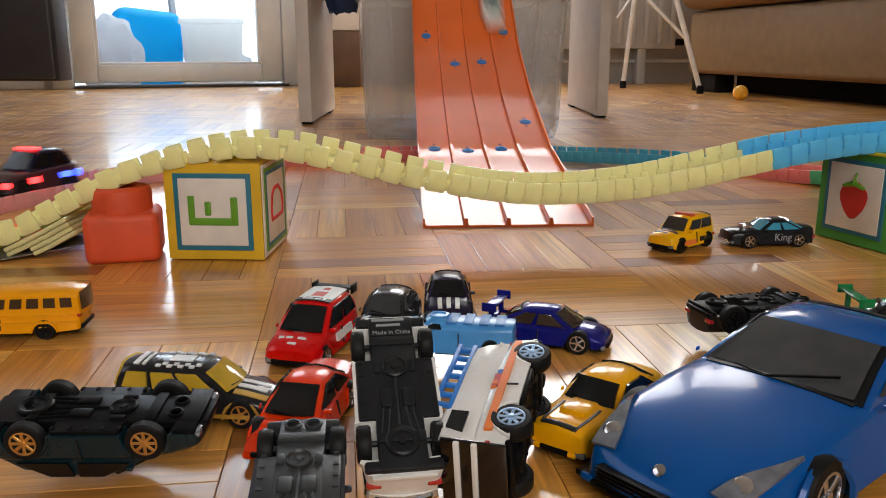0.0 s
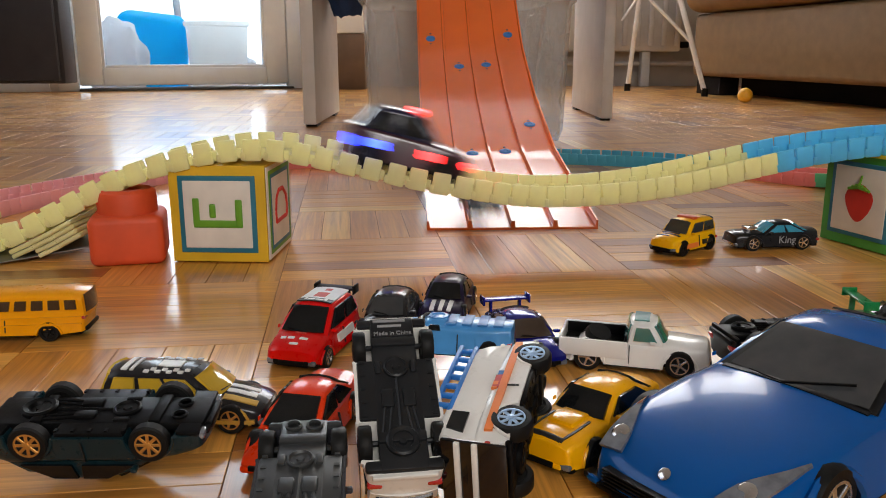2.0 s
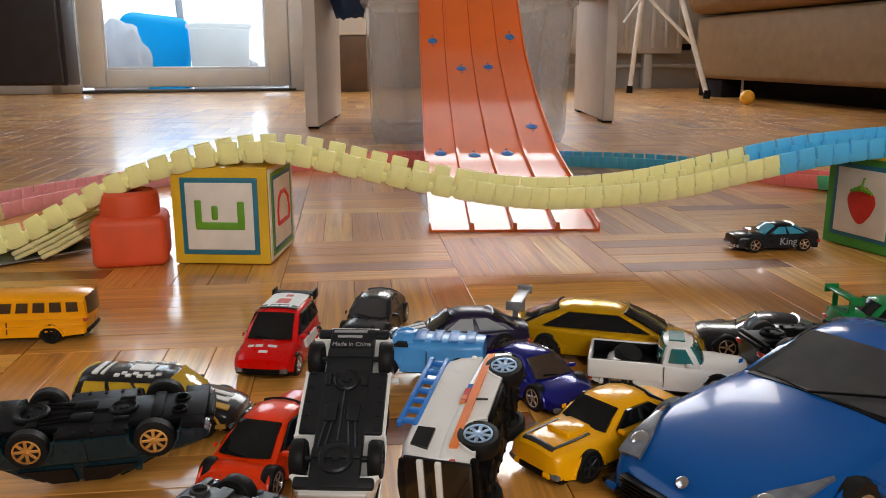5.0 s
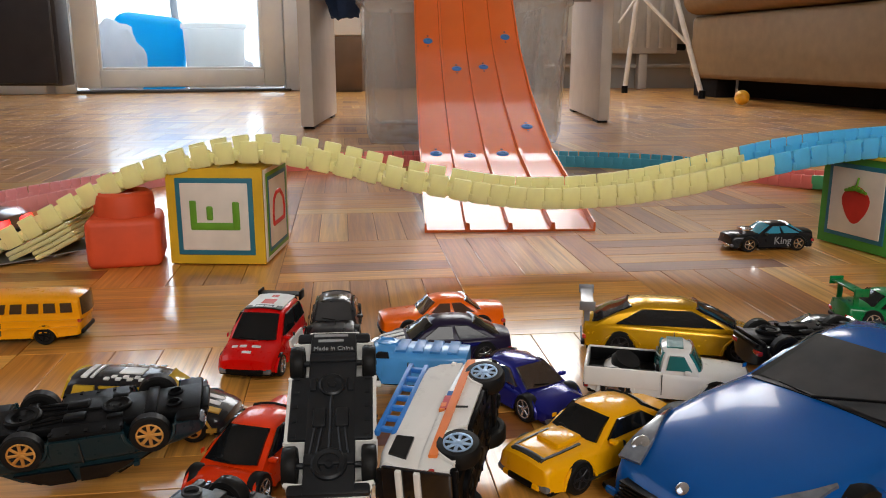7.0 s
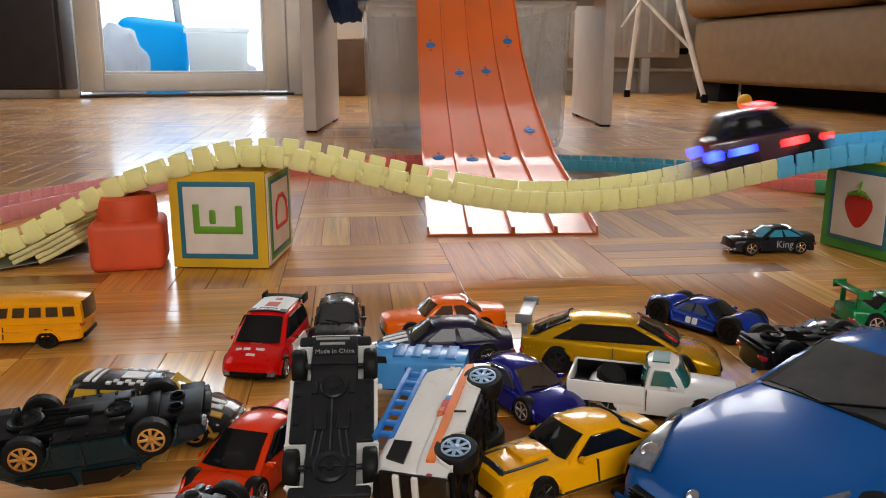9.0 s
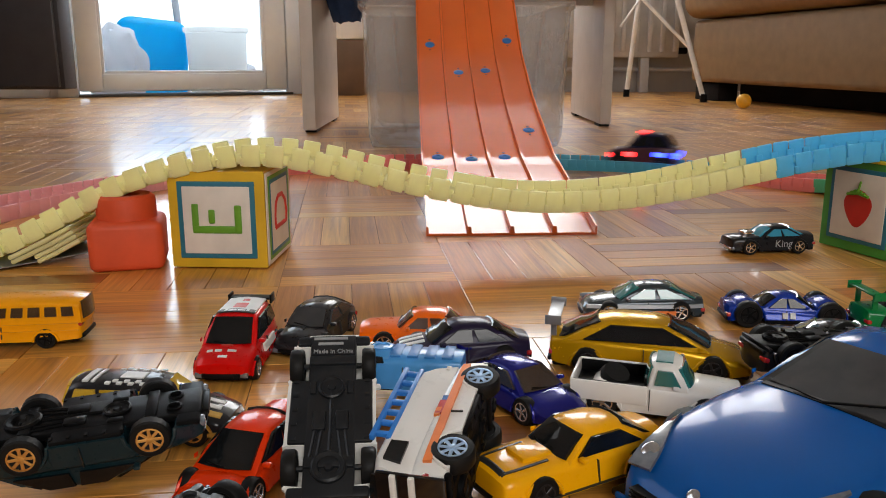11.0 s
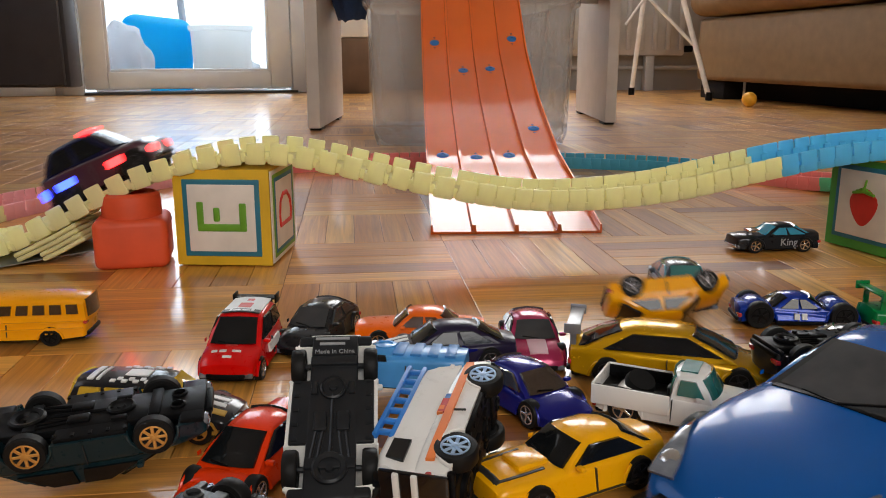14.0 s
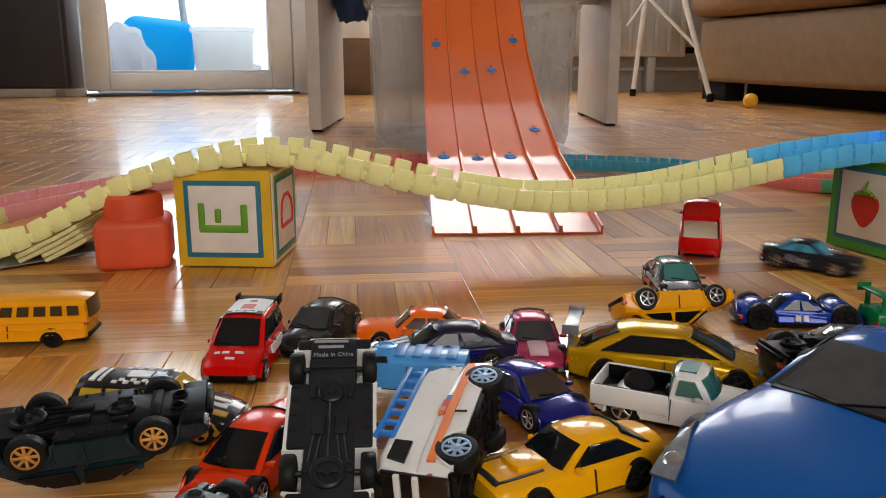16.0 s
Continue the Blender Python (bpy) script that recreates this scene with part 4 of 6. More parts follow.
def chassis_mesh(sh, rich=True):
    """The underside: a plate with rails, axles, gearbox, exhaust and bosses."""
    L, W, s, r = sh.L, sh.W, sh.sill, sh.wheel
    bm = bmesh.new()
    z = s * 0.75
    gap = r * 1.25
    x0, x1 = sh.xw
    box(bm, x0 + gap, x1 - gap, -W * 0.46, W * 0.46, z, z + 0.003, bevel=0.0008)
    box(bm, -L * 0.475, L * 0.475, -W * 0.27, W * 0.27, z - 0.0002, z + 0.003, bevel=0.0008)
    box(bm, x1 + gap, L * 0.475, -W * 0.43, W * 0.43, z, z + 0.003, bevel=0.0012)
    box(bm, -L * 0.475, x0 - gap, -W * 0.43, W * 0.43, z, z + 0.003, bevel=0.0012)
    for cx in sh.xw:
        tube(bm, (cx, -W * 0.42, r), (cx, W * 0.42, r), 0.0011, 8)
        box(bm, cx - 0.0022, cx + 0.0022, -W * 0.27, W * 0.27, z - 0.0014, z + 0.001, bevel=0.0007)
    if rich:
        lathe(bm, [(W * 0.15, 0.001), (W * 0.15, -0.0012), (W * 0.13, -0.0016), (W * 0.11, -0.0008), (W * 0.05, -0.0008), (W * 0.04, -0.0014)], 22, pose(x1 * 0.42, 0, z))
        for sy in (-1, 1):
            box(bm, x1 * 0.30, x1 * 0.56, sy * W * 0.21 - 0.0012, sy * W * 0.21 + 0.0012, z - 0.0012, z + 0.001, bevel=0.0005)
            box(bm, x0 * 0.42, x0 * 0.05, sy * W * 0.125 - 0.0024, sy * W * 0.125 + 0.0024, z - 0.0016, z + 0.001, bevel=0.0008)
            for dy in (-0.0012, 0.0012):
                tube(bm, (x0 * 0.42, sy * W * 0.125 + dy, z - 0.0004), (x0 * 0.92, sy * W * 0.17 + dy, z - 0.0004), 0.0007, 6)
            lathe(bm, [(0.0030, 0.001), (0.0030, -0.0010), (0.0022, -0.0012), (0.0020, -0.0002)], 14, pose(x1 + gap * 0.9, sy * W * 0.12, z))
            for k in range(5):
                box(bm, x0 * (0.55 - 0.28 * k) - 0.0006, x0 * (0.55 - 0.28 * k) + 0.0006, sy * W * 0.37, sy * W * 0.43, z - 0.0004, z + 0.001)
        tube(bm, (x0 * 0.8, 0, z - 0.0002), (x1 * 0.3, 0, z - 0.0002), 0.0008, 6)
        lathe(bm, [(W * 0.19, 0.001), (W * 0.19, -0.0016), (W * 0.165, -0.0022), (W * 0.12, -0.0018), (W * 0.10, -0.0004), (W * 0.05, -0.0004), (W * 0.04, -0.0014)], 22, pose(x0 - 0.002, 0, z))
    return bm


def toy_car(name, label, sh, body, glass, rim, group="toy cars", base=None, lights=LENS, spokes=5, windows=((0.06, 0.46), (0.54, 0.95)), rich=False, roof=None, wing=None, bumper=None, rear_glass=True, ww=0.0052, track=1.0, grille=BLACK_PLASTIC, sills=(0.14, 0.84), arch=None):
    e = empty(name, label, "toy car", group=group)
    L, W, H = sh.L, sh.W, sh.H
    part("body", body_mesh(sh), body, e)
    part("cabin", cabin_mesh(sh), roof or body, e)
    part("windscreen", screen_mesh(sh, True), glass, e)
    if rear_glass:
        part("rear_window", screen_mesh(sh, False), glass, e)
    for side in (1, -1):
        for a, b in windows:
            part("side_window", side_window_mesh(sh, side, a, b, *sills), glass, e)
    part("chassis", chassis_mesh(sh, rich), base or BLACK_PLASTIC, e)
    add_wheels(e, sh, rim, ww, spokes, track=track)
    xf, zf = sh.deck[-1][0], sh.deck[-1][1]
    zl = sh.sill + (zf - sh.sill) * 0.62
    for side in (1, -1):
        part("headlight", bx(xf - 0.0035, xf * 0.985 + 0.0002, side * W * 0.33 - 0.0028, side * W * 0.33 + 0.0028, zl - 0.0014, zl + 0.0016, bevel=0.0011), lights, e, "clear headlight")
        xr, zr = sh.deck[0]
        zt = sh.sill + (zr - sh.sill) * 0.7
        part("tail_light", bx(xr * 0.985 - 0.0003, xr + 0.003, side * W * 0.33 - 0.0028, side * W * 0.33 + 0.0028, zt - 0.0012, zt + 0.0012, bevel=0.0008), RED_LENS, e, "red tail light")
        part("mirror", bx(sh.cab[3] - 0.0065, sh.cab[3] - 0.004, side * W * 0.465 - 0.0008, side * W * 0.465 + 0.0016 * side + 0.0012, sh.z0 + 0.0004, sh.z0 + 0.0022, bevel=0.0007), body, e)
        part("door_seam", side_bar(sh, side, -L * 0.03, -L * 0.03 + 0.0004, sh.sill + 0.002, sh.z0 - 0.001), BLACK_PRINT, e)
    for cx in sh.xw:
        for side in (1, -1):
            bm = bmesh.new()
            ring = [(x + cx, max(sh.sill, z + sh.wheel * 0.62)) for x, z in arc(0, sh.wheel * 1.22, 9)]
            ring = [Vector((x, side * (sh.half(x, z) - 0.0003), z)) for x, z in ring]
            sweep(bm, ring, max(0.0007, sh.L * 0.009))
            part("wheel_arch", bm, arch or body, e)
    part("grille", bx(xf - 0.002, xf + 0.0006, -W * 0.2, W * 0.2, zl - 0.0015, zl + 0.001, bevel=0.0006), grille, e, "front grille")
    part("air_intake", bx(xf - 0.003, xf * 0.985 + 0.0008, -W * 0.3, W * 0.3, sh.sill * 1.15, sh.sill * 1.15 + 0.0022, bevel=0.0006), bumper or BLACK_PLASTIC, e)
    part("bumper", bx(-L * 0.5 - 0.0002, -L * 0.48, -W * 0.36, W * 0.36, sh.sill * 1.1, sh.sill * 1.1 + 0.0026, bevel=0.0008), bumper or BLACK_PLASTIC, e)
    part("wiper", tube(bmesh.new(), sh.on_cab(sh.cab[3] - 0.001, sh.z0 + 0.0014, 0.1) + Vector((0.0024, 0, 0)), sh.on_cab(sh.cab[3] - 0.002, sh.z0 + 0.002, -0.55) + Vector((0.0022, 0, 0.0004)), 0.0003, 5), BLACK_PLASTIC, e)
    if wing:
        x, z, w = wing[0] * L / 2, wing[1] * H, W * wing[2]
        wm = wing[3]
        wg = part("wing", bx(x - 0.0035, x + 0.0035, -w / 2, w / 2, z, z + 0.0013, bevel=0.0005), wm, e, "rear wing")
        for side in (1, -1):
            part("wing_strut", bx(x - 0.0015, x + 0.0015, side * w * 0.32 - 0.0006, side * w * 0.32 + 0.0006, sh.top(x) - 0.001, z), wm, wg)
            part("end_plate", bx(x - 0.0042, x + 0.0042, side * w / 2 - 0.0005, side * w / 2 + 0.0005, z - 0.002, z + 0.003, bevel=0.0003), wm, wg)
    return e


def prints(e, sh, items):
    """Printed bars and stripes: (kind, material, numbers)."""
    for kind, mat_, *a in items:
        if kind == "deck":
            part("print", deck_decal(sh, a[0] * sh.L / 2, a[1] * sh.L / 2, a[2], a[3]), mat_, e)
        elif kind == "roof":
            part("print", deck_decal(sh, a[0] * sh.L / 2, a[1] * sh.L / 2, a[2], a[3], True), mat_, e)
        else:
            for side in (1, -1):
                part("print", side_bar(sh, side, a[0] * sh.L / 2, a[1] * sh.L / 2, a[2] * sh.H, a[3] * sh.H), mat_, e)
    return e


HATCH = [(-1, 0.42), (-0.985, 0.58), (-0.8, 0.63), (0.35, 0.60), (0.62, 0.55), (0.9, 0.45), (0.985, 0.38), (1, 0.25)]
COUPE = [(-1, 0.42), (-0.985, 0.58), (-0.75, 0.66), (-0.3, 0.63), (0.35, 0.62), (0.6, 0.57), (0.88, 0.48), (0.985, 0.38), (1, 0.25)]
MUSCLE = [(-1, 0.48), (-0.985, 0.66), (-0.7, 0.70), (0.2, 0.64), (0.4, 0.64), (0.9, 0.60), (0.985, 0.54), (1, 0.3)]
WEDGE = [(-1, 0.5), (-0.985, 0.68), (-0.4, 0.66), (0.2, 0.60), (0.6, 0.46), (0.9, 0.34), (0.99, 0.28), (1, 0.2)]
SEDAN = [(-1, 0.45), (-0.985, 0.62), (-0.6, 0.64), (0.4, 0.62), (0.85, 0.54), (0.985, 0.46), (1, 0.28)]

CARS = {}

sh = Shape(0.067, 0.0325, 0.0285, HATCH, (-0.97, -0.72, 0.05, 0.52), 0.58, 0.0062, 0.62, roof_w=0.72)
c = toy_car("toy_car", "red rally hatchback toy car with white roof and black wing", sh, paint("red", (0.52, 0.018, 0.010)), DARK_GLASS, SILVER_RIM, wing=(-0.9, 0.97, 0.72, BLACK_PLASTIC), roof=paint("red", (0.52, 0.018, 0.010)))
prints(c, sh, [("roof", WHITE_PRINT, -0.72, 0.0, -0.85, 0.85), ("roof", RED_PRINT, -0.4, -0.15, -0.3, 0.3), ("roof", RED_PRINT, -0.62, -0.5, -0.12, 0.2), ("roof", BLACK_PRINT, -0.09, 0.05, -0.84, 0.84), ("roof", WHITE_PRINT, -0.045, 0.005, -0.55, 0.45), ("deck", RED_PRINT, 0.56, 0.60, -0.2, 0.2), ("deck", WHITE_PRINT, 0.70, 0.74, -0.62, -0.42), ("deck", WHITE_PRINT, 0.70, 0.74, -0.34, -0.1), ("deck", WHITE_PRINT, 0.70, 0.74, 0.1, 0.4), ("deck", WHITE_PRINT, 0.84, 0.88, -0.16, 0.16), ("side", WHITE_PRINT, -0.45, 0.2, 0.34, 0.48)])
CARS["rally"] = (c, sh)

sh = Shape(0.069, 0.0295, 0.0215, COUPE, (-0.86, -0.36, 0.08, 0.48), 0.62, 0.0062, 0.58, roof_w=0.68)
CARS["coupe"] = (toy_car("toy_car", "glossy black coupe toy car on the parquet", sh, paint("black", (0.012, 0.012, 0.014)), SMOKE_GLASS, SILVER_RIM), sh)

sh = Shape(0.069, 0.0295, 0.0215, COUPE, (-0.8, -0.34, 0.1, 0.46), 0.62, 0.0062, 0.58, roof_w=0.66)
c = toy_car("toy_car", "black purple coupe toy car with a white striped bonnet", sh, paint("black_purple", (0.016, 0.012, 0.03), 0.3, 0.0, 0.15), DARK_GLASS, CHROME)
prints(c, sh, [("deck", WHITE_PRINT, 0.55, 0.9, -0.5, -0.3), ("deck", WHITE_PRINT, 0.55, 0.9, -0.1, 0.1), ("deck", WHITE_PRINT, 0.55, 0.9, 0.3, 0.5)])
CARS["blackpurple"] = (c, sh)

sh = Shape(0.070, 0.0305, 0.0205, COUPE, (-0.78, -0.28, 0.12, 0.5), 0.62, 0.0065, 0.58, roof_w=0.62)
CARS["purple"] = (toy_car("toy_car", "dark violet blue sports toy car with rear wing", sh, paint("violet_blue", (0.018, 0.02, 0.16), 0.22, 0.3), surface("bronze_glass", (0.035, 0.02, 0.012), 0.08, coat=1.0), SILVER_RIM, wing=(-0.86, 0.98, 0.9, paint("violet_blue", (0.018, 0.02, 0.16), 0.22, 0.3))), sh)

sh = Shape(0.079, 0.032, 0.0235, MUSCLE, (-0.82, -0.4, -0.02, 0.28), 0.64, 0.0068, 0.58, roof_w=0.68)
c = toy_car("toy_car", "yellow muscle toy car with black bonnet stripes", sh, paint("amber", (0.84, 0.40, 0.008)), DARK_GLASS, surface("dark_rim", (0.04, 0.04, 0.045), 0.3, 0.6), bumper=paint("amber", (0.84, 0.40, 0.008)), windows=((0.1, 0.95),))
part("scoop", bx(0.0125, 0.026, -0.006, 0.006, 0.0145, 0.0178, bevel=0.0012), paint("amber", (0.84, 0.40, 0.008)), c)
prints(c, sh, [("deck", BLACK_PRINT, 0.42, 0.93, -0.62, -0.55), ("deck", BLACK_PRINT, 0.42, 0.93, 0.55, 0.62), ("deck", BLACK_PRINT, 0.88, 0.94, -0.55, 0.55), ("side", BLACK_PRINT, -0.6, 0.5, 0.2, 0.23)])
CARS["muscle"] = (c, sh)

sh = Shape(0.078, 0.030, 0.022, WEDGE, (-0.72, -0.3, 0.02, 0.5), 0.60, 0.0064, 0.56, roof_w=0.66)
c = toy_car("toy_car", "red wedge-shaped sports toy car with dark windows", sh, paint("bright_red", (0.64, 0.075, 0.02)), DARK_GLASS, SILVER_RIM, lights=paint("bright_red", (0.64, 0.075, 0.02)))
CARS["wedge"] = (c, sh)

sh = Shape(0.074, 0.0325, 0.031, [(-1, 0.5), (-0.99, 0.6), (-0.6, 0.6), (0.6, 0.6), (0.9, 0.56), (0.99, 0.5), (1, 0.3)], (-0.97, -0.88, 0.42, 0.72), 0.58, 0.0068, 0.60, roof_w=0.8)
c = toy_car("toy_van", "overturned white van toy with grey plastic chassis up", sh, paint("white", (0.74, 0.73, 0.70)), DARK_GLASS, BLACK_PLASTIC, base=GREY_PLASTIC, rich=True, bumper=paint("white", (0.74, 0.73, 0.70)), windows=((0.05, 0.3), (0.36, 0.62), (0.68, 0.95)))
zc = sh.sill * 0.75
plate_ob = part("maker_plate", bx(0.0245, 0.0335, -0.0085, 0.0085, zc - 0.0014, zc, bevel=0.0005), GREY_PLASTIC, c)
for k, w in enumerate((0.0065, 0.0048)):
    part("raised_line", bx(0.0317 - k * 0.0026, 0.0329 - k * 0.0026, -w - 0.001, w - 0.001, zc - 0.0017, zc - 0.0012), surface("grey_relief", (0.3, 0.31, 0.32), 0.5), plate_ob)
txt = bpy.data.curves.new("lettering", "FONT")
txt.body, txt.size, txt.extrude, txt.align_x = "Made in China", 0.0026, 0.0002, "CENTER"
txt.materials.append(surface("grey_relief", (0.3, 0.31, 0.32), 0.5))
t_ob = new("lettering", txt)
t_ob.parent = plate_ob
t_ob.matrix_basis = Matrix.Translation((0.0250, 0, zc - 0.0016)) @ Matrix(((0, 1, 0, 0), (1, 0, 0, 0), (0, 0, -1, 0), (0, 0, 0, 1)))
CARS["van"] = (c, sh)

sh = Shape(0.072, 0.032, 0.034, [(-1, 0.5), (-0.99, 0.58), (-0.6, 0.58), (0.3, 0.57), (0.9, 0.53), (0.99, 0.48), (1, 0.28)], (-0.97, -0.9, 0.66, 0.84), 0.57, 0.0078, 0.6, sill=0.2, roof_w=0.82)
WHITE_P = paint("white", (0.74, 0.73, 0.70))
c = toy_car("toy_suv", "white off-road toy car lying on its side", sh, WHITE_P, DARK_GLASS, BLUE_RIM, rich=True, spokes=8, windows=((0.05, 0.22),), ww=0.0065, sills=(0.3, 0.74))
BLUE_PL = surface("blue_toy_plastic", (0.03, 0.20, 0.62), 0.35)
lad = part("roof_ladder", bx(-0.018, 0.026, -0.0135, -0.011, 0.0310, 0.0330, bevel=0.0006), BLUE_PL, c, "blue plastic ladder")
part("rail", bx(-0.018, 0.026, -0.0135, -0.011, 0.0372, 0.0392, bevel=0.0006), BLUE_PL, lad)
for k in range(7):
    part("rung", bx(-0.016 + k * 0.0063, -0.014 + k * 0.0063, -0.0132, -0.0113, 0.0327, 0.0375, bevel=0.0004), BLUE_PL, lad)
prints(c, sh, [("side", ORANGE_PRINT, -0.8, 0.85, 0.39, 0.48), ("side", RED_PRINT, -0.1, 0.12, 0.48, 0.555), ("side", ORANGE_PRINT, -0.12, 0.0, 0.50, 0.56), ("side", BLUE_PRINT, 0.12, 0.2, 0.48, 0.54), ("deck", BLACK_PRINT, 0.46, 0.95, -0.35, -0.12), ("deck", BLACK_PRINT, 0.46, 0.95, 0.12, 0.35)])
part("tail_panel", bx(-0.0372, -0.0355, -0.0145, 0.0145, 0.0065, 0.0305, bevel=0.001), surface("black_gloss", (0.006, 0.006, 0.007), 0.12, coat=0.5), c, "glossy black tail panel")
part("tail_bar", bx(-0.0384, -0.0365, -0.0142, 0.0142, 0.0232, 0.0254, bevel=0.0005), WHITE_P, c, "white tail bar")
part("tail_bar", bx(-0.0384, -0.0365, -0.0142, 0.0142, 0.0168, 0.0190, bevel=0.0005), WHITE_P, c, "white tail bar")
CARS["suv"] = (c, sh)

sh = Shape(0.058, 0.027, 0.018, [(-1, 0.6), (-0.99, 0.9), (0.3, 0.9), (0.35, 0.85), (0.9, 0.8), (1, 0.4)], (0.1, 0.2, 0.5, 0.7), 0.8, 0.0055, 0.6)
c = toy_car("toy_truck", "light blue plastic toy truck wedged in the heap", sh, surface("sky_blue_plastic", (0.06, 0.30, 0.68), 0.35, coat=0.3), DARK_GLASS, BLACK_PLASTIC, windows=((0.2, 0.8),), rear_glass=False)
for k in range(4):
    part("slot", bx(-0.024 + k * 0.008, -0.019 + k * 0.008, -0.008, 0.008, 0.0168, 0.0180, bevel=0.0004), surface("deep_blue_plastic", (0.04, 0.22, 0.56), 0.4), c)
part("boss", lathe(bmesh.new(), [(0.005, 0), (0.005, 0.003), (0.0035, 0.0032), (0.003, 0.001)], 16, pose(0.010, 0, 0.0165)), surface("sky_blue_plastic", (0.06, 0.30, 0.68)), c)
CARS["bluetruck"] = (c, sh)

sh = Shape(0.074, 0.030, 0.0245, HATCH, (-0.97, -0.85, 0.12, 0.45), 0.60, 0.0066, 0.62, roof_w=0.74)
c = toy_car("toy_car", "black estate toy taxi with gold trim and amber windows", sh, paint("black", (0.012, 0.012, 0.014)), AMBER_GLASS, GOLD_RIM, windows=((0.05, 0.3), (0.36, 0.62), (0.68, 0.94)), arch=surface("gold_print", (0.6, 0.36, 0.06), 0.35, 0.4))
GOLD_PRINT = surface("gold_print", (0.6, 0.36, 0.06), 0.35, 0.4)
prints(c, sh, [("roof", WHITE_PRINT, -0.75, -0.68, -0.7, 0.5), ("roof", WHITE_PRINT, -0.64, -0.60, -0.7, 0.5), ("roof", WHITE_PRINT, -0.34, -0.06, -0.3, 0.3), *[("roof", WHITE_PRINT, -0.46 + 0.07 * k, -0.40 + 0.07 * k, -0.82 + 0.17 * (k % 2), -0.66 + 0.17 * (k % 2)) for k in range(8)], *[("roof", WHITE_PRINT, -0.46 + 0.07 * k, -0.40 + 0.07 * k, 0.5 + 0.17 * (k % 2), 0.66 + 0.17 * (k % 2)) for k in range(8)], ("side", GOLD_PRINT, -0.9, 0.9, 0.2, 0.27), ("side", WHITE_PRINT, -0.3, -0.22, 0.3, 0.38), ("side", WHITE_PRINT, -0.14, -0.06, 0.3, 0.38), ("side", WHITE_PRINT, 0.02, 0.1, 0.3, 0.38), ("side", WHITE_PRINT, 0.18, 0.26, 0.3, 0.38), ("deck", GOLD_PRINT, 0.5, 0.9, -0.75, -0.5), ("deck", WHITE_PRINT, 0.5, 0.85, -0.3, -0.1), ("deck", WHITE_PRINT, 0.5, 0.85, 0.1, 0.3)])
CARS["wagon"] = (c, sh)

sh = Shape(0.084, 0.035, 0.026, COUPE, (-0.8, -0.4, 0.1, 0.5), 0.62, 0.0074, 0.52, roof_w=0.7)
CARS["flipped"] = (toy_car("toy_car", "overturned dark teal toy car with gold wheels up", sh, paint("dark_teal", (0.008, 0.022, 0.028)), DARK_GLASS, GOLD_RIM, rich=True, spokes=8), sh)

sh = Shape(0.064, 0.029, 0.024, SEDAN, (-0.85, -0.5, 0.1, 0.45), 0.62, 0.0066, 0.6)
CARS["greyflip"] = (toy_car("toy_car", "overturned toy car with grey metal underside", sh, paint("graphite", (0.03, 0.03, 0.035)), DARK_GLASS, BLACK_PLASTIC, rich=True, base=surface("grey_diecast", (0.045, 0.048, 0.05), 0.4, 0.3)), sh)

sh = Shape(0.205, 0.084, 0.0475, [(-1, 0.42), (-0.985, 0.60), (-0.75, 0.70), (-0.2, 0.68), (0.13, 0.69), (0.40, 0.655), (0.66, 0.58), (0.84, 0.48), (0.94, 0.38), (0.985, 0.28), (1, 0.18)], (-0.86, -0.42, -0.18, 0.20), 0.68, 0.0138, 0.56, sill=0.10, roof_w=0.68, plan=0.33)
BLUE_BIG = paint("metallic_blue", (0.001, 0.085, 0.27), 0.20, 0.05, 0.3)
c = toy_car("toy_car", "large metallic blue sports toy car with clear headlights", sh, BLUE_BIG, SMOKE_GLASS, SILVER_RIM, ww=0.014, lights=BLUE_BIG)
for side in (1, -1):
    hl = part("headlight", headlight_mesh(sh, side), LENS, c, "clear swept headlight")
    part("lamp", lathe(bmesh.new(), [(0.0036, 0), (0.0036, 0.0004), (0.0028, 0.0008), (0.0005, 0.0005)], 16, Matrix.Translation(sh.on_deck(0.088, side * 0.80)) @ pose(0, 0, 0.0002, 0, 38, 0)), CHROME, hl)
bm = screen_mesh(sh, True, 0.93, 0.02, 0.90)
bmesh.ops.translate(bm, verts=bm.verts, vec=(-0.0005, 0, -0.0001))
part("screen_seal", bm, BLACK_PLASTIC, c, "black windscreen surround")
part("cowl", deck_decal(sh, 0.0165, 0.0225, -0.82, 0.82), BLACK_PLASTIC, c, "black wiper cowl")
w0, w1 = sh.on_cab(0.019, sh.z0 + 0.0012, -0.1), sh.on_cab(0.008, sh.z0 + 0.0050, 0.62)
part("wiper", tube(bmesh.new(), (w0.x + 0.004, w0.y, w0.z + 0.001), (w1.x + 0.004, w1.y, w1.z + 0.001), 0.0006, 6), BLACK_PLASTIC, c)
part("badge", lathe(bmesh.new(), [(0.0024, 0), (0.0024, 0.0003), (0.002, 0.0005)], 14, pose(0.0955, 0, 0.0198, 0, 42, 0)), CHROME, c, "round chrome badge")
bm = bmesh.new()
for k in range(5):
    box(bm, 0.097, 0.1025, -0.022, 0.022, 0.0085 + k * 0.0014, 0.0091 + k * 0.0014)
part("grille_insert", bm, BLACK_PLASTIC, c)
CARS["bigblue"] = (c, sh)

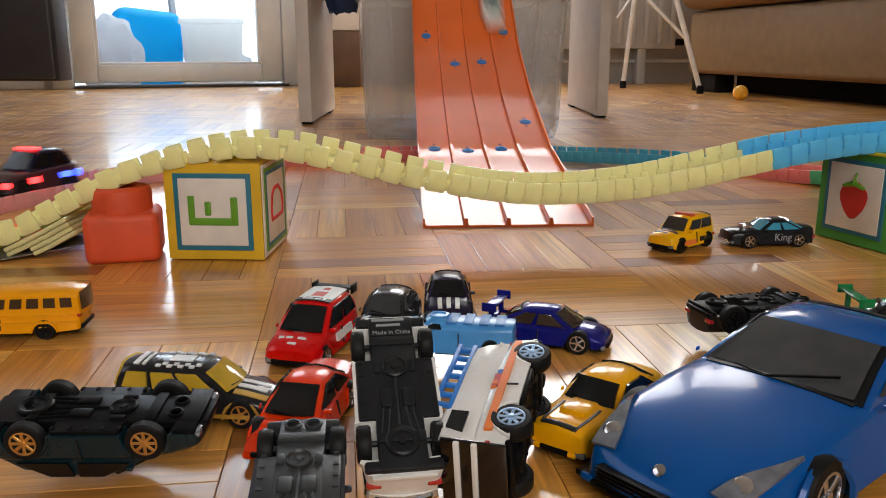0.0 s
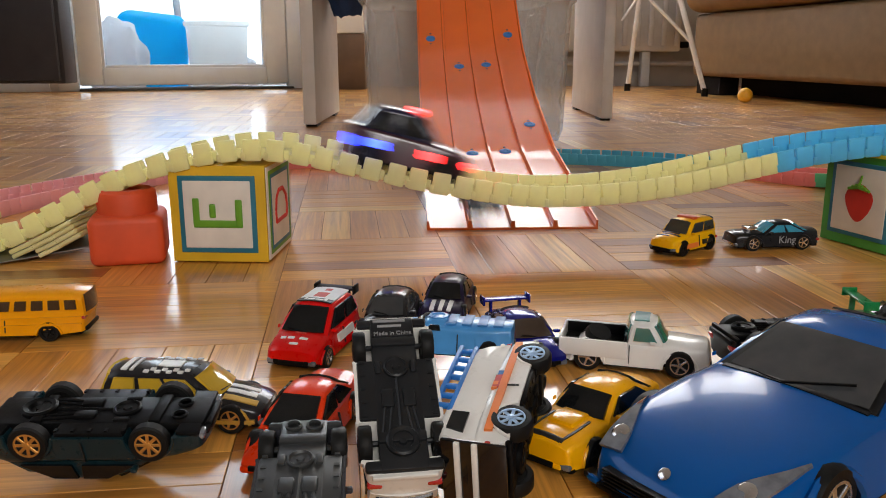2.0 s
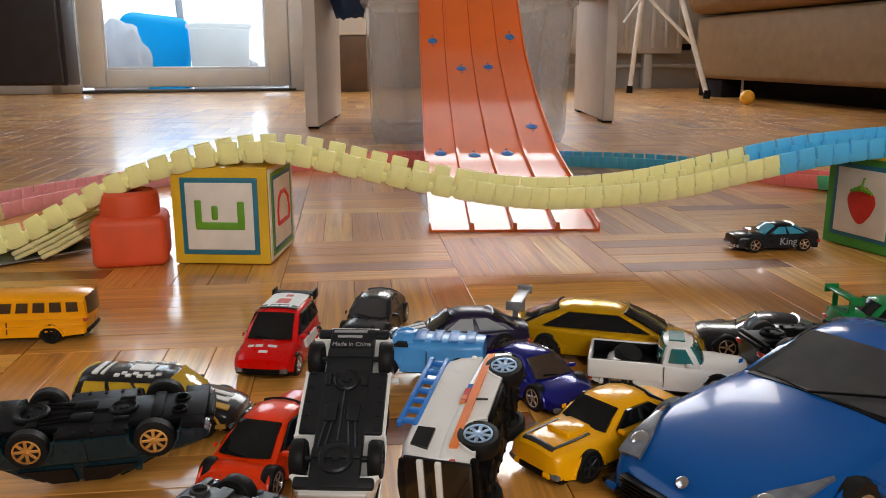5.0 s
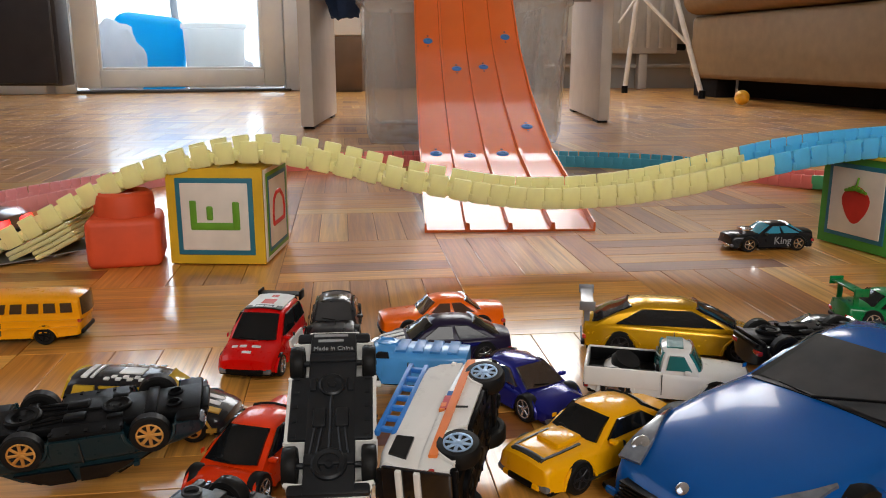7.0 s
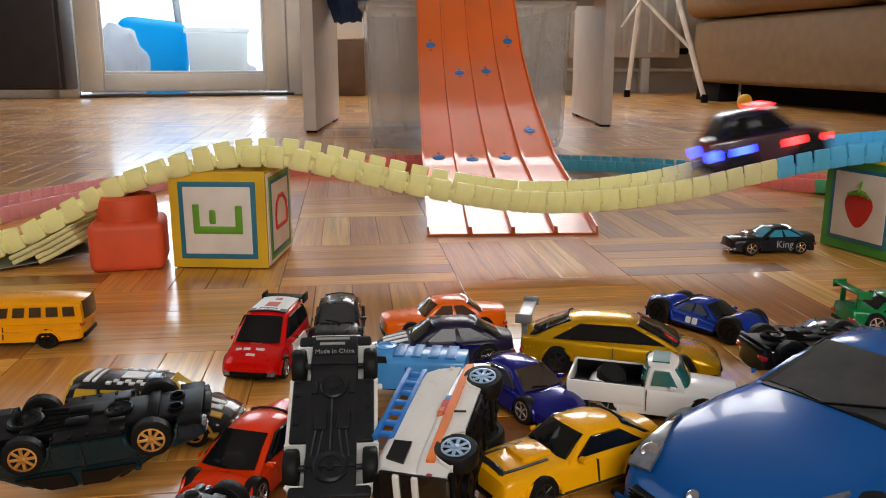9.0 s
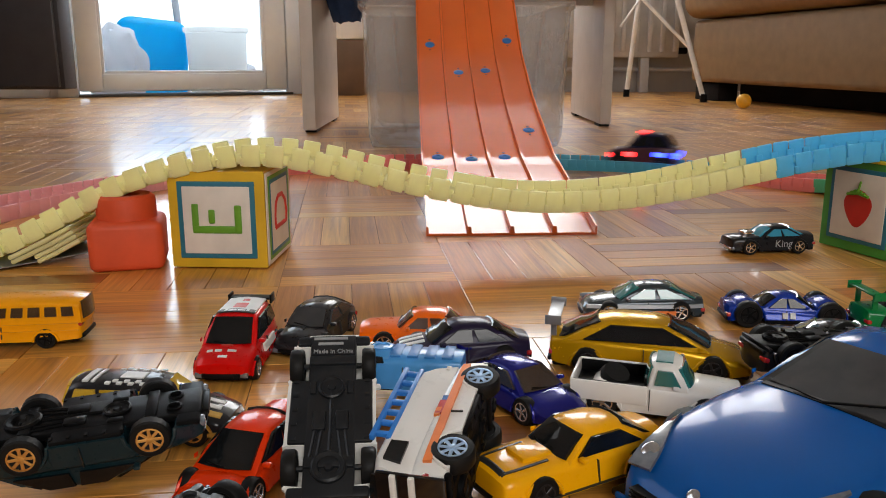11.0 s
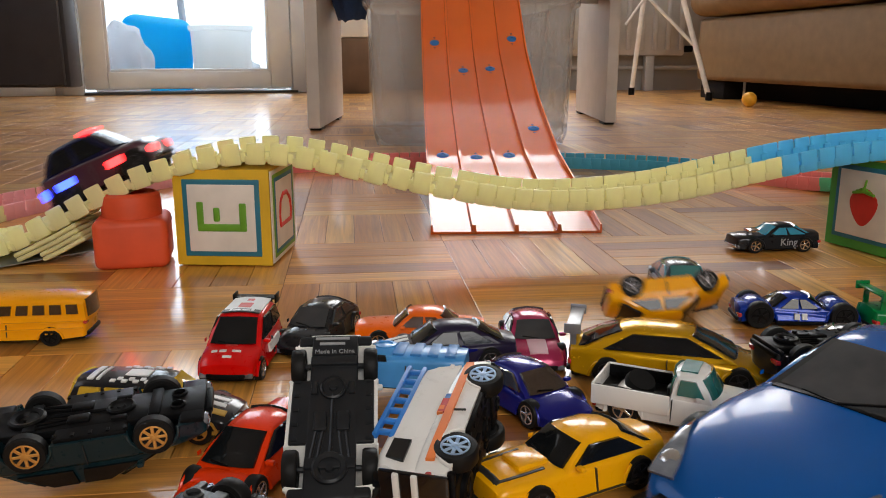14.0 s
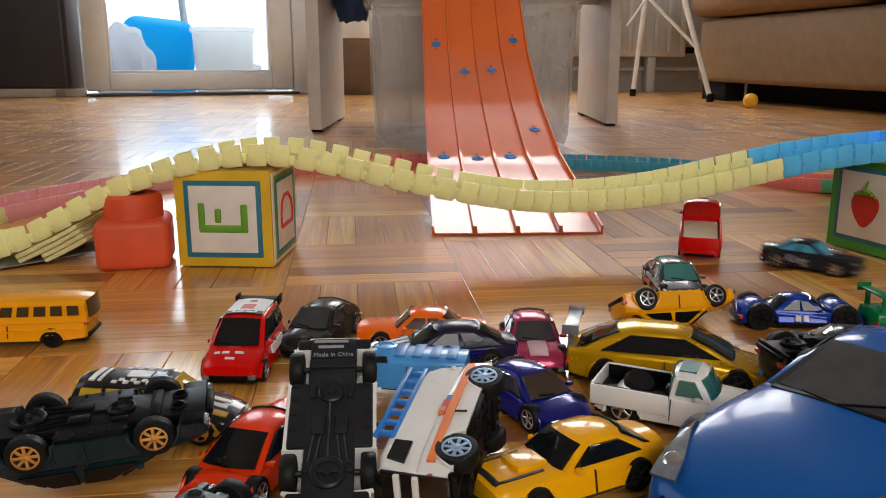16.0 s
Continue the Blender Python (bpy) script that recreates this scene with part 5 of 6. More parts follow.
sh = Shape(0.070, 0.031, 0.0215, WEDGE, (-0.6, -0.3, 0.1, 0.5), 0.6, 0.0068, 0.6)
CARS["green"] = (toy_car("toy_car", "green racing toy car with a raised rear wing", sh, paint("green", (0.012, 0.16, 0.05)), DARK_GLASS, SILVER_RIM, wing=(-0.85, 1.12, 0.95, paint("green", (0.012, 0.16, 0.05)))), sh)

sh = Shape(0.070, 0.031, 0.024, SEDAN, (-0.3, -0.2, 0.2, 0.45), 0.64, 0.0078, 0.6)
CARS["blackflip"] = (toy_car("toy_truck", "overturned black pickup toy with wheels in the air", sh, paint("satin_black", (0.014, 0.014, 0.015), 0.4), DARK_GLASS, BLACK_PLASTIC, windows=((0.2, 0.85),), rich=True), sh)

sh = Shape(0.076, 0.031, 0.026, [(-1, 0.3), (-0.99, 0.36), (-0.1, 0.36), (-0.08, 0.64), (0.4, 0.62), (0.95, 0.58), (0.99, 0.5), (1, 0.3)], (-0.08, -0.02, 0.22, 0.38), 0.63, 0.0072, 0.6, roof_w=0.8)
c = toy_car("toy_pickup", "white pickup toy truck with black open bed", sh, WHITE_P, TEAL_GLASS, SILVER_RIM, windows=((0.08, 0.92),))
for side in (1, -1):
    part("bed_side", bx(-0.0375, -0.003, side * 0.0148 - 0.0012, side * 0.0148 + 0.0004, 0.008, 0.0172, bevel=0.0006), WHITE_P, c)
part("tailgate", bx(-0.038, -0.0365, -0.014, 0.014, 0.008, 0.0172, bevel=0.0006), WHITE_P, c)
part("bed_floor", bx(-0.0365, -0.0035, -0.0138, 0.0138, 0.0085, 0.0112, bevel=0.0005), BLACK_PLASTIC, c, "black bed lining")
part("spare_wheel", lathe(bmesh.new(), [(0.0022, -0.0028), (0.0062, -0.0028), (0.0072, 0), (0.0062, 0.0028), (0.0022, 0.0028)], 22, pose(-0.019, 0, 0.0148, 24, 14, 20)), RUBBER, c)
part("cargo_bar", tube(bmesh.new(), (-0.034, -0.006, 0.0125), (-0.008, -0.006, 0.0125), 0.0016, 8), BLACK_PLASTIC, c)
part("roof_hatch", deck_decal(sh, -0.0005, 0.007, -0.6, 0.6, True), surface("teal_hatch", (0.03, 0.15, 0.14), 0.35, spec=0.2), c, "teal roof hatch")
for side in (1, -1):
    part("bed_lining", bx(-0.0365, -0.0035, side * 0.0131 - 0.0006, side * 0.0131 + 0.0003, 0.0105, 0.0168, bevel=0.0003), BLACK_PLASTIC, c, "black bed lining")
part("bed_lining", bx(-0.0048, -0.0036, -0.0128, 0.0128, 0.0105, 0.0200, bevel=0.0003), BLACK_PLASTIC, c, "black bed lining")
CARS["pickup"] = (c, sh)

sh = Shape(0.074, 0.031, 0.0215, MUSCLE, (-0.85, -0.3, 0.05, 0.4), 0.64, 0.0068, 0.58, roof_w=0.66)
CARS["blackblue"] = (toy_car("toy_car", "glossy black fastback toy car with blue tinted windows", sh, paint("black", (0.012, 0.012, 0.014)), surface("smoky_blue_glass", (0.06, 0.10, 0.13), 0.08, coat=1.0), CHROME, grille=CHROME), sh)

sh = Shape(0.103, 0.0375, 0.0285, [(-1, 0.45), (-0.985, 0.62), (-0.6, 0.66), (0.3, 0.60), (0.6, 0.53), (0.88, 0.43), (0.985, 0.33), (1, 0.22)], (-0.9, -0.42, 0.1, 0.58), 0.60, 0.0075, 0.6, roof_w=0.66)
GOLD_P = paint("metallic_gold", (0.50, 0.29, 0.03), 0.25, 0.45)
c = toy_car("toy_car", "metallic gold racing toy car with a large rear wing", sh, GOLD_P, DARK_GLASS, surface("dark_rim", (0.04, 0.04, 0.045), 0.3, 0.6), windows=((0.12, 0.97),), wing=(-0.95, 0.98, 0.9, surface("silver_wing", (0.3, 0.3, 0.31), 0.3, 0.5)))
CARS["gold"] = (c, sh)

sh = Shape(0.062, 0.0285, 0.0265, SEDAN, (-0.92, -0.8, 0.12, 0.42), 0.6, 0.0066, 0.6, roof_w=0.78)
c = toy_car("toy_taxi", "yellow toy taxi with black printed flames", sh, paint("taxi_yellow", (0.74, 0.42, 0.01)), SMOKE_GLASS, BLACK_PLASTIC)
prints(c, sh, [("deck", BLACK_PRINT, 0.5, 0.56, -0.7, 0.5), ("deck", BLACK_PRINT, 0.62, 0.68, -0.5, 0.75), ("deck", BLACK_PRINT, 0.76, 0.82, -0.7, 0.2), ("side", BLACK_PRINT, -0.7, -0.2, 0.26, 0.4), ("side", ORANGE_PRINT, 0.0, 0.5, 0.22, 0.36), ("roof", ORANGE_PRINT, -0.4, -0.1, -0.6, 0.6)])
part("roof_sign", bx(-0.006, 0.0, -0.008, 0.008, 0.0262, 0.029, bevel=0.0008), surface("orange_sign", (0.7, 0.12, 0.03), 0.4), c, "orange roof sign")
CARS["taxi"] = (c, sh)

sh = Shape(0.074, 0.030, 0.022, MUSCLE, (-0.75, -0.3, 0.02, 0.34), 0.64, 0.0066, 0.58, roof_w=0.68)
c = toy_car("toy_car", "black muscle toy car with exposed engine and blue windows", sh, paint("black", (0.012, 0.012, 0.014)), BLUE_GLASS, CHROME, grille=CHROME, bumper=CHROME)
part("engine", bx(0.014, 0.024, -0.005, 0.005, 0.0145, 0.0185, bevel=0.001), CHROME, c, "chrome engine block")
txt = bpy.data.curves.new("lettering", "FONT")
txt.body, txt.size, txt.extrude, txt.align_x = "King", 0.0085, 0.0001, "CENTER"
txt.materials.append(surface("grey_print", (0.35, 0.36, 0.38), 0.5))
for side in (1, -1):
    t_ob = new("lettering", txt)
    t_ob.parent = c
    t_ob.matrix_basis = pose(-0.007, side * (sh.half(0, 0.009) + 0.0003), 0.0065, 90, 0, 180 if side > 0 else 0)
CARS["king"] = (c, sh)

sh = Shape(0.073, 0.030, 0.022, MUSCLE, (-0.6, -0.28, 0.1, 0.36), 0.64, 0.0066, 0.58, roof_w=0.7)
CARS["orange"] = (toy_car("toy_car", "orange muscle toy car with dark windows", sh, paint("orange", (0.72, 0.16, 0.015)), surface("brown_glass", (0.08, 0.035, 0.02), 0.1, coat=1.0), CHROME), sh)

sh = Shape(0.074, 0.029, 0.0185, [(-1, 0.5), (-0.98, 0.66), (-0.5, 0.66), (0.1, 0.6), (0.6, 0.5), (0.92, 0.36), (1, 0.24)], (-0.45, -0.15, 0.08, 0.4), 0.62, 0.0082, 0.66, roof_w=0.6)
c = toy_car("toy_car", "blue racing toy car with large exposed wheels", sh, paint("deep_blue", (0.012, 0.04, 0.24), 0.25, 0.2), DARK_GLASS, BLACK_PLASTIC, track=1.12, ww=0.0065)
prints(c, sh, [("deck", surface("pale_blue_print", (0.35, 0.5, 0.7), 0.4), 0.5, 0.85, -0.3, 0.3), ("side", WHITE_PRINT, -0.12, -0.04, 0.34, 0.52), ("side", WHITE_PRINT, 0.0, 0.08, 0.34, 0.52)])
CARS["buggy"] = (c, sh)

sh = Shape(0.076, 0.0305, 0.0215, COUPE, (-0.85, -0.35, 0.02, 0.42), 0.62, 0.0066, 0.58, roof_w=0.68)
c = toy_car("toy_car", "grey green fastback toy car with dark glass", sh, paint("grey_green", (0.05, 0.06, 0.068), 0.25, 0.45), TEAL_GLASS, CHROME)
prints(c, sh, [("side", ORANGE_PRINT, -0.5, -0.1, 0.22, 0.34), ("side", surface("silver_print", (0.4, 0.42, 0.45), 0.35, 0.5), -0.95, 0.95, 0.42, 0.52)])
CARS["greygreen"] = (c, sh)

sh = Shape(0.066, 0.031, 0.0225, COUPE, (-0.85, -0.35, 0.08, 0.44), 0.62, 0.0068, 0.58, roof_w=0.66)
c = toy_car("toy_car", "metallic pink muscle toy car with grey bonnet panel", sh, paint("pink", (0.34, 0.055, 0.11), 0.25, 0.3), SMOKE_GLASS, CHROME)
prints(c, sh, [("deck", surface("pale_pink_print", (0.65, 0.4, 0.45), 0.4), 0.5, 0.9, -0.35, 0.35)])
CARS["pink"] = (c, sh)

sh = Shape(0.070, 0.0305, 0.0225, COUPE, (-0.8, -0.4, 0.1, 0.45), 0.62, 0.0066, 0.6)
CARS["yellowflip"] = (toy_car("toy_car", "yellow sports toy car with silver wheels", sh, paint("yellow", (0.75, 0.36, 0.01)), DARK_GLASS, SILVER_RIM, rich=True, base=paint("yellow", (0.75, 0.36, 0.01))), sh)

sh = Shape(0.078, 0.033, 0.033, [(-1, 0.3), (-0.99, 0.4), (0.28, 0.4), (0.3, 0.55), (0.9, 0.52), (0.99, 0.46), (1, 0.3)], (0.3, 0.33, 0.6, 0.8), 0.54, 0.0072, 0.6, roof_w=0.85)
RED_T = paint("truck_red", (0.5, 0.02, 0.015))
c = toy_car("toy_truck", "red toy delivery truck with a pale cargo bed", sh, RED_T, DARK_GLASS, SILVER_RIM, windows=((0.1, 0.9),), rear_glass=False, base=RED_T)
for side in (1, -1):
    part("bed_side", bx(-0.0385, 0.010, side * 0.0155 - 0.001, side * 0.0155 + 0.0008, 0.012, 0.022, bevel=0.0006), RED_T, c)
part("tailgate", bx(-0.039, -0.0375, -0.0145, 0.0145, 0.012, 0.022, bevel=0.0006), RED_T, c)
part("bed_load", bx(-0.037, 0.009, -0.014, 0.014, 0.012, 0.019, bevel=0.002), surface("pale_cargo", (0.62, 0.55, 0.42), 0.6, relief=0.5), c, "pale cargo load")
CARS["redtruck"] = (c, sh)

# ---- school bus ----
sh = Shape(0.092, 0.029, 0.0275, [(-1, 0.62), (-0.995, 0.7), (0.6, 0.7), (0.72, 0.55), (0.95, 0.5), (0.99, 0.45), (1, 0.25)], (-0.985, -0.97, 0.6, 0.72), 0.68, 0.0058, 0.56, roof_w=0.86, plan=0.06)
wins = tuple((0.03 + k * 0.123, 0.03 + k * 0.123 + 0.085) for k in range(8))
BUS_P = paint("bus_yellow", (0.72, 0.33, 0.01))
sh.z0 = 0.0150
c = toy_car("toy_bus", "yellow toy school bus with dark side windows", sh, BUS_P, surface("brown_bus_glass", (0.035, 0.02, 0.012), 0.15, coat=0.6), BLACK_PLASTIC, windows=wins, sills=(0.28, 0.72))
c["category"] = "toy bus"
prints(c, sh, [("side", BUS_P, -0.95, 0.6, 0.49, 0.52), ("side", BUS_P, -0.95, 0.6, 0.35, 0.38)])
CARS["bus"] = (c, sh)

# ---- lit track car ----
sh = Shape(0.098, 0.048, 0.052, [(-1, 0.5), (-0.98, 0.66), (-0.5, 0.66), (0.35, 0.62), (0.8, 0.56), (0.97, 0.46), (1, 0.3)], (-0.88, -0.58, 0.06, 0.42), 0.62, 0.0135, 0.6, sill=0.22, roof_w=0.72)
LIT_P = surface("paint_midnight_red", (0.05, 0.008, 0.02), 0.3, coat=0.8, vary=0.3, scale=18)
c = toy_car("track_car", "dark off-road toy car with glowing red and blue lights", sh, LIT_P, DARK_GLASS, GREY_PLASTIC, ww=0.012, roof=paint("midnight_blue", (0.008, 0.009, 0.03)))
RED_LED = surface("red_led", (0.8, 0.05, 0.05), 0.3, emit=(1, 0.02, 0.02), glow=7.0)
BLUE_LED = surface("blue_led", (0.05, 0.1, 0.9), 0.3, emit=(0.02, 0.04, 1), glow=8.0)
for side in (1, -1):
    part("led", bx(-0.050, -0.044, side * 0.016 - 0.006, side * 0.016 + 0.006, 0.019, 0.027, bevel=0.0018), BLUE_LED, c, "glowing blue light")
    part("led", bx(0.042, 0.0485, side * 0.015 - 0.005, side * 0.015 + 0.005, 0.017, 0.0235, bevel=0.0018), RED_LED, c, "glowing red light")
    part("led", bx(-0.034, -0.018, side * 0.0236 - 0.0012, side * 0.0236 + 0.0012, 0.021, 0.027, bevel=0.0008), BLUE_LED, c, "glowing blue light")
    part("led", bx(0.010, 0.024, side * 0.0236 - 0.0012, side * 0.0236 + 0.0012, 0.020, 0.026, bevel=0.0008), RED_LED, c, "glowing red light")
part("roof_bar", bx(-0.004, 0.006, -0.013, 0.013, 0.0525, 0.0550, bevel=0.001), RED_LED, c, "glowing roof bar")
CARS["lit"] = (c, sh)
for k in CARS:
    CARS[k] = CARS[k][0]


# ---- motion ----
def at(x, y, z, heading, rise=0, roll=0):
    """A car's pose: its base centre, the way its nose points, how far the nose rises and the roll."""
    return pose(x, y, z, 0, 0, heading) @ pose(0, 0, 0, 0, -rise, 0) @ pose(0, 0, 0, roll, 0, 0)


PATHS = {
    "rally": [
        (0, at(-0.0665, 0.4207, 0, -105, 0, 0)),
        (2.2, at(-0.0688, 0.4239, 0, -105, 0, 0)),
        (2.4, at(-0.0758, 0.4186, 0, -95, 0, 0)),
        (4.2, at(-0.0755, 0.4164, 0, -95, 0, 0)),
        (5.5, at(-0.093, 0.4154, 0, -97, 0, 0)),
        (9, at(-0.0924, 0.4171, 0, -97, 0, 0)),
        (9.5, at(-0.0931, 0.4179, 0, -97, 0, 0)),
        (10.5, at(-0.1079, 0.4159, 0, -92, 0, 0)),
        (16, at(-0.1061, 0.4106, 0, -92, 0, 0)),
    ],
    "coupe": [
        (0, at(-0.0284, 0.4587, 0.0001, -100, 0, 0)),
        (2.2, at(-0.0299, 0.4616, 0.0001, -98, 0, 0)),
        (2.4, at(-0.0385, 0.4586, 0.0001, -100, 0, 0)),
        (4.2, at(-0.0401, 0.4604, 0.0001, -100, 0, 0)),
        (6.35, at(-0.0407, 0.4619, 0.0001, -100, 0, 0)),
        (6.55, at(-0.0604, 0.4556, 0.0001, -86, 0, 0)),
        (9.2, at(-0.06, 0.459, 0.0001, -86, 0, 0)),
        (9.8, at(-0.0599, 0.4588, 0.0001, -88, 0, 0)),
        (10.4, at(-0.0712, 0.4534, 0.0001, -104, 0, 0)),
        (16, at(-0.0719, 0.4476, 0.0001, -105, 0, 0)),
    ],
    "blackpurple": [
        (0, at(0.0068, 0.4927, -0, -90, 0, 0)),
        (0.45, at(0.0064, 0.4919, 0.0001, -90, 0, 0)),
        (0.6, at(0.0055, 0.4898, 0.0001, -100, 0, 0)),
        (2.15, at(0.0044, 0.4922, 0.0001, -100, 0, 0)),
        (2.3, at(0.0188, 0.4178, 0.0093, -160, 0, 0)),
        (2.5, at(0.0149, 0.3981, 0.0093, -172, 0, 0)),
        (3.9, at(0.0148, 0.3965, 0.0093, -172, 0, 0)),
        (4.15, at(0.0093, 0.4053, 0.0093, -172, 0, 0)),
        (6.35, at(0.01, 0.4046, 0.0093, -170, 0, 0)),
        (6.55, at(0.0013, 0.3933, 0.0093, -172, 0, 0)),
        (9.2, at(0.0015, 0.3961, 0.0093, -172, 0, 0)),
        (10, at(0.0096, 0.3941, 0.0093, -172, 0, 0)),
        (11.8, at(0.0101, 0.3928, 0.0093, -172, 0, 0)),
        (12.2, at(0.0021, 0.3884, 0.0093, -172, 0, 0)),
        (16, at(0.0003, 0.3873, 0.0093, -172, 0, 0)),
    ],
    "purple": [
        (0, at(0.0617, 0.4351, 0, -22, 0, 0)),
        (0.4, at(0.0614, 0.4327, 0, -22, 0, 0)),
        (0.55, at(0.0475, 0.4252, 0, -60, 0, 0)),
        (0.7, at(0.0454, 0.4211, 0, -76, 0, 0)),
        (2.25, at(0.0442, 0.4271, 0, -76, 0, 0)),
        (2.45, at(0.0467, 0.3818, 0, -62, 0, 0)),
        (3.95, at(0.0459, 0.3807, 0, -62, 0, 0)),
        (4.15, at(0.0425, 0.3747, 0, -58, 0, 0)),
        (6.35, at(0.0432, 0.3742, 0, -58, 0, 0)),
        (6.6, at(0.0396, 0.3627, 0, -56, 0, 0)),
        (9.2, at(0.0368, 0.3651, 0, -56, 0, 0)),
        (11.5, at(0.0369, 0.3625, 0, -56, 0, 0)),
        (16, at(0.0373, 0.3554, 0, -58, 0, 0)),
    ],
    "muscle": [
        (0, at(0.0703, 0.3275, 0, -128, 0, 0)),
        (0.5, at(0.0694, 0.3272, 0, -128, 0, 0)),
        (0.7, at(0.0658, 0.3219, 0, -130, 0, 0)),
        (3.9, at(0.0634, 0.318, 0, -132, 0, 0)),
        (4.2, at(0.0639, 0.3104, 0, -142, 0, 0)),
        (6.4, at(0.0651, 0.311, 0, -142, 0, 0)),
        (6.6, at(0.0613, 0.3017, 0, -142, 0, 0)),
        (8.3, at(0.0613, 0.3026, 0, -142, 0, 0)),
        (8.6, at(0.0493, 0.2921, 0, -150, 0, 0)),
        (12, at(0.0496, 0.2908, 0, -150, 0, 0)),
        (13.7, at(0.0488, 0.2901, 0, -150, 0, 0)),
        (14, at(0.046, 0.2833, 0, -151, 0, 0)),
        (16, at(0.0453, 0.2831, 0, -151, 0, 0)),
    ],
    "wedge": [
        (0, at(-0.0574, 0.3301, 0, -101, 0, 0)),
        (0.7, at(-0.0561, 0.3186, 0, -102, 0, 0)),
        (2.2, at(-0.0578, 0.3207, 0, -102, 0, 0)),
        (2.4, at(-0.0586, 0.3106, 0, -103, 0, 0)),
        (3.9, at(-0.0596, 0.3104, 0, -103, 0, 0)),
        (4.2, at(-0.0695, 0.2978, 0, -105, 0, 0)),
        (6.4, at(-0.0695, 0.2986, 0, -105, 0, 0)),
        (6.6, at(-0.0709, 0.2938, 0, -106, 0, 0)),
        (16, at(-0.0747, 0.2924, 0, -106, 0, 0)),
    ],
    "van": [
        (0, at(-0.0151, 0.2858, 0.0394, 98, 30, 180)),
        (2.2, at(-0.0168, 0.2878, 0.0394, 98, 30, 180)),
        (2.4, at(-0.0266, 0.2833, 0.0394, 92, 30, 180)),
        (3.9, at(-0.0275, 0.2822, 0.0394, 92, 30, 180)),
        (4.1, at(-0.0363, 0.2771, 0.0394, 88, 30, 180)),
        (6.35, at(-0.0364, 0.2769, 0.0394, 88, 30, 180)),
        (6.55, at(-0.0383, 0.2726, 0.0394, 94, 30, 180)),
        (9, at(-0.0392, 0.2738, 0.0394, 94, 30, 180)),
        (16, at(-0.041, 0.269, 0.0394, 94, 30, 180)),
    ],
    "suv": [
        (0, at(0.0405, 0.2905, 0.022, 74, 12, -90)),
        (2.2, at(0.0389, 0.2922, 0.022, 74, 12, -90)),
        (2.4, at(0.0327, 0.284, 0.022, 73, 12, -90)),
        (3.9, at(0.0312, 0.283, 0.022, 73, 12, -90)),
        (4.1, at(0.0262, 0.2813, 0.022, 74, 12, -90)),
        (6.35, at(0.0263, 0.2805, 0.022, 74, 12, -90)),
        (6.6, at(0.0206, 0.2747, 0.022, 75, 12, -90)),
        (16, at(0.0173, 0.2738, 0.022, 75, 12, -90)),
    ],
    "bluetruck": [
        (0, at(0.011, 0.397, 0.009, 170, 0, 0)),
        (2.2, at(0.0077, 0.3996, 0.009, 170, 0, 0)),
        (2.4, at(0.0035, 0.3722, 0.009, 172, 0, 0)),
        (3.9, at(0.002, 0.3713, 0.009, 172, 0, 0)),
        (4.1, at(-0.0082, 0.3789, 0.009, 172, 0, 0)),
        (6.35, at(-0.0075, 0.3785, 0.009, 172, 0, 0)),
        (6.6, at(-0.0136, 0.3648, 0.009, 172, 0, 0)),
        (16, at(-0.018, 0.3624, 0.009, 172, 0, 0)),
    ],
    "wagon": [
        (0, at(-0.1057, 0.3441, 0, -8, 0, 0)),
        (0.7, at(-0.1104, 0.3408, 0, -6, 0, 0)),
        (3.9, at(-0.113, 0.3402, 0, -6, 0, 0)),
        (4.15, at(-0.1242, 0.3377, 0, -6, 0, 0)),
        (6.4, at(-0.1244, 0.3387, 0, -6, 0, 0)),
        (6.6, at(-0.1253, 0.3351, 0, -6, 0, 0)),
        (16, at(-0.1252, 0.3337, 0, -6, 0, 0)),
    ],
    "flipped": [
        (0, at(-0.1279, 0.2878, 0.0309, 0, 0, 187)),
        (3.9, at(-0.1295, 0.2878, 0.0309, 2, 0, 187)),
        (4.2, at(-0.1305, 0.2878, 0.0309, 7, 0, 187)),
        (7, at(-0.1305, 0.2856, 0.0329, 12, 4, 187)),
        (16, at(-0.1315, 0.2847, 0.0329, 12, 4, 187)),
    ],
    "greyflip": [
        (0, at(-0.0433, 0.2301, 0.0338, 95, 10, 180)),
        (2.2, at(-0.0447, 0.231, 0.0338, 95, 10, 180)),
        (2.4, at(-0.0457, 0.2233, 0.034, 150, 5, 180)),
        (3.9, at(-0.0467, 0.2229, 0.034, 150, 5, 180)),
        (4.2, at(-0.0479, 0.2078, 0.034, 160, 5, 180)),
        (16, at(-0.0503, 0.2062, 0.034, 160, 5, 180)),
    ],
    "bigblue": [
        (0, at(0.1501, 0.3139, 0, -141, 0, 0)),
        (0.45, at(0.15, 0.3137, 0, -141, 0, 0)),
        (0.7, at(0.1539, 0.3088, 0, -144, 0, 0)),
        (3.9, at(0.1523, 0.3111, 0, -144, 0, 0)),
        (4.15, at(0.1601, 0.3016, 0, -147, 0, 0)),
        (6.4, at(0.1605, 0.3013, 0, -147, 0, 0)),
        (7, at(0.1616, 0.2956, 0, -148, 0, 0)),
        (8.4, at(0.1613, 0.297, 0, -148, 0, 0)),
        (8.7, at(0.1632, 0.2939, 0, -148, 0, 0)),
        (11.9, at(0.1642, 0.2937, 0, -148, 0, 0)),
        (12.2, at(0.1643, 0.2928, 0, -147, 0, 0)),
        (13.8, at(0.1632, 0.2924, 0, -147, 0, 0)),
        (14.1, at(0.1669, 0.2936, 0, -143, 0, 0)),
        (16, at(0.1653, 0.2942, 0, -143, 0, 0)),
    ],
    "green": [
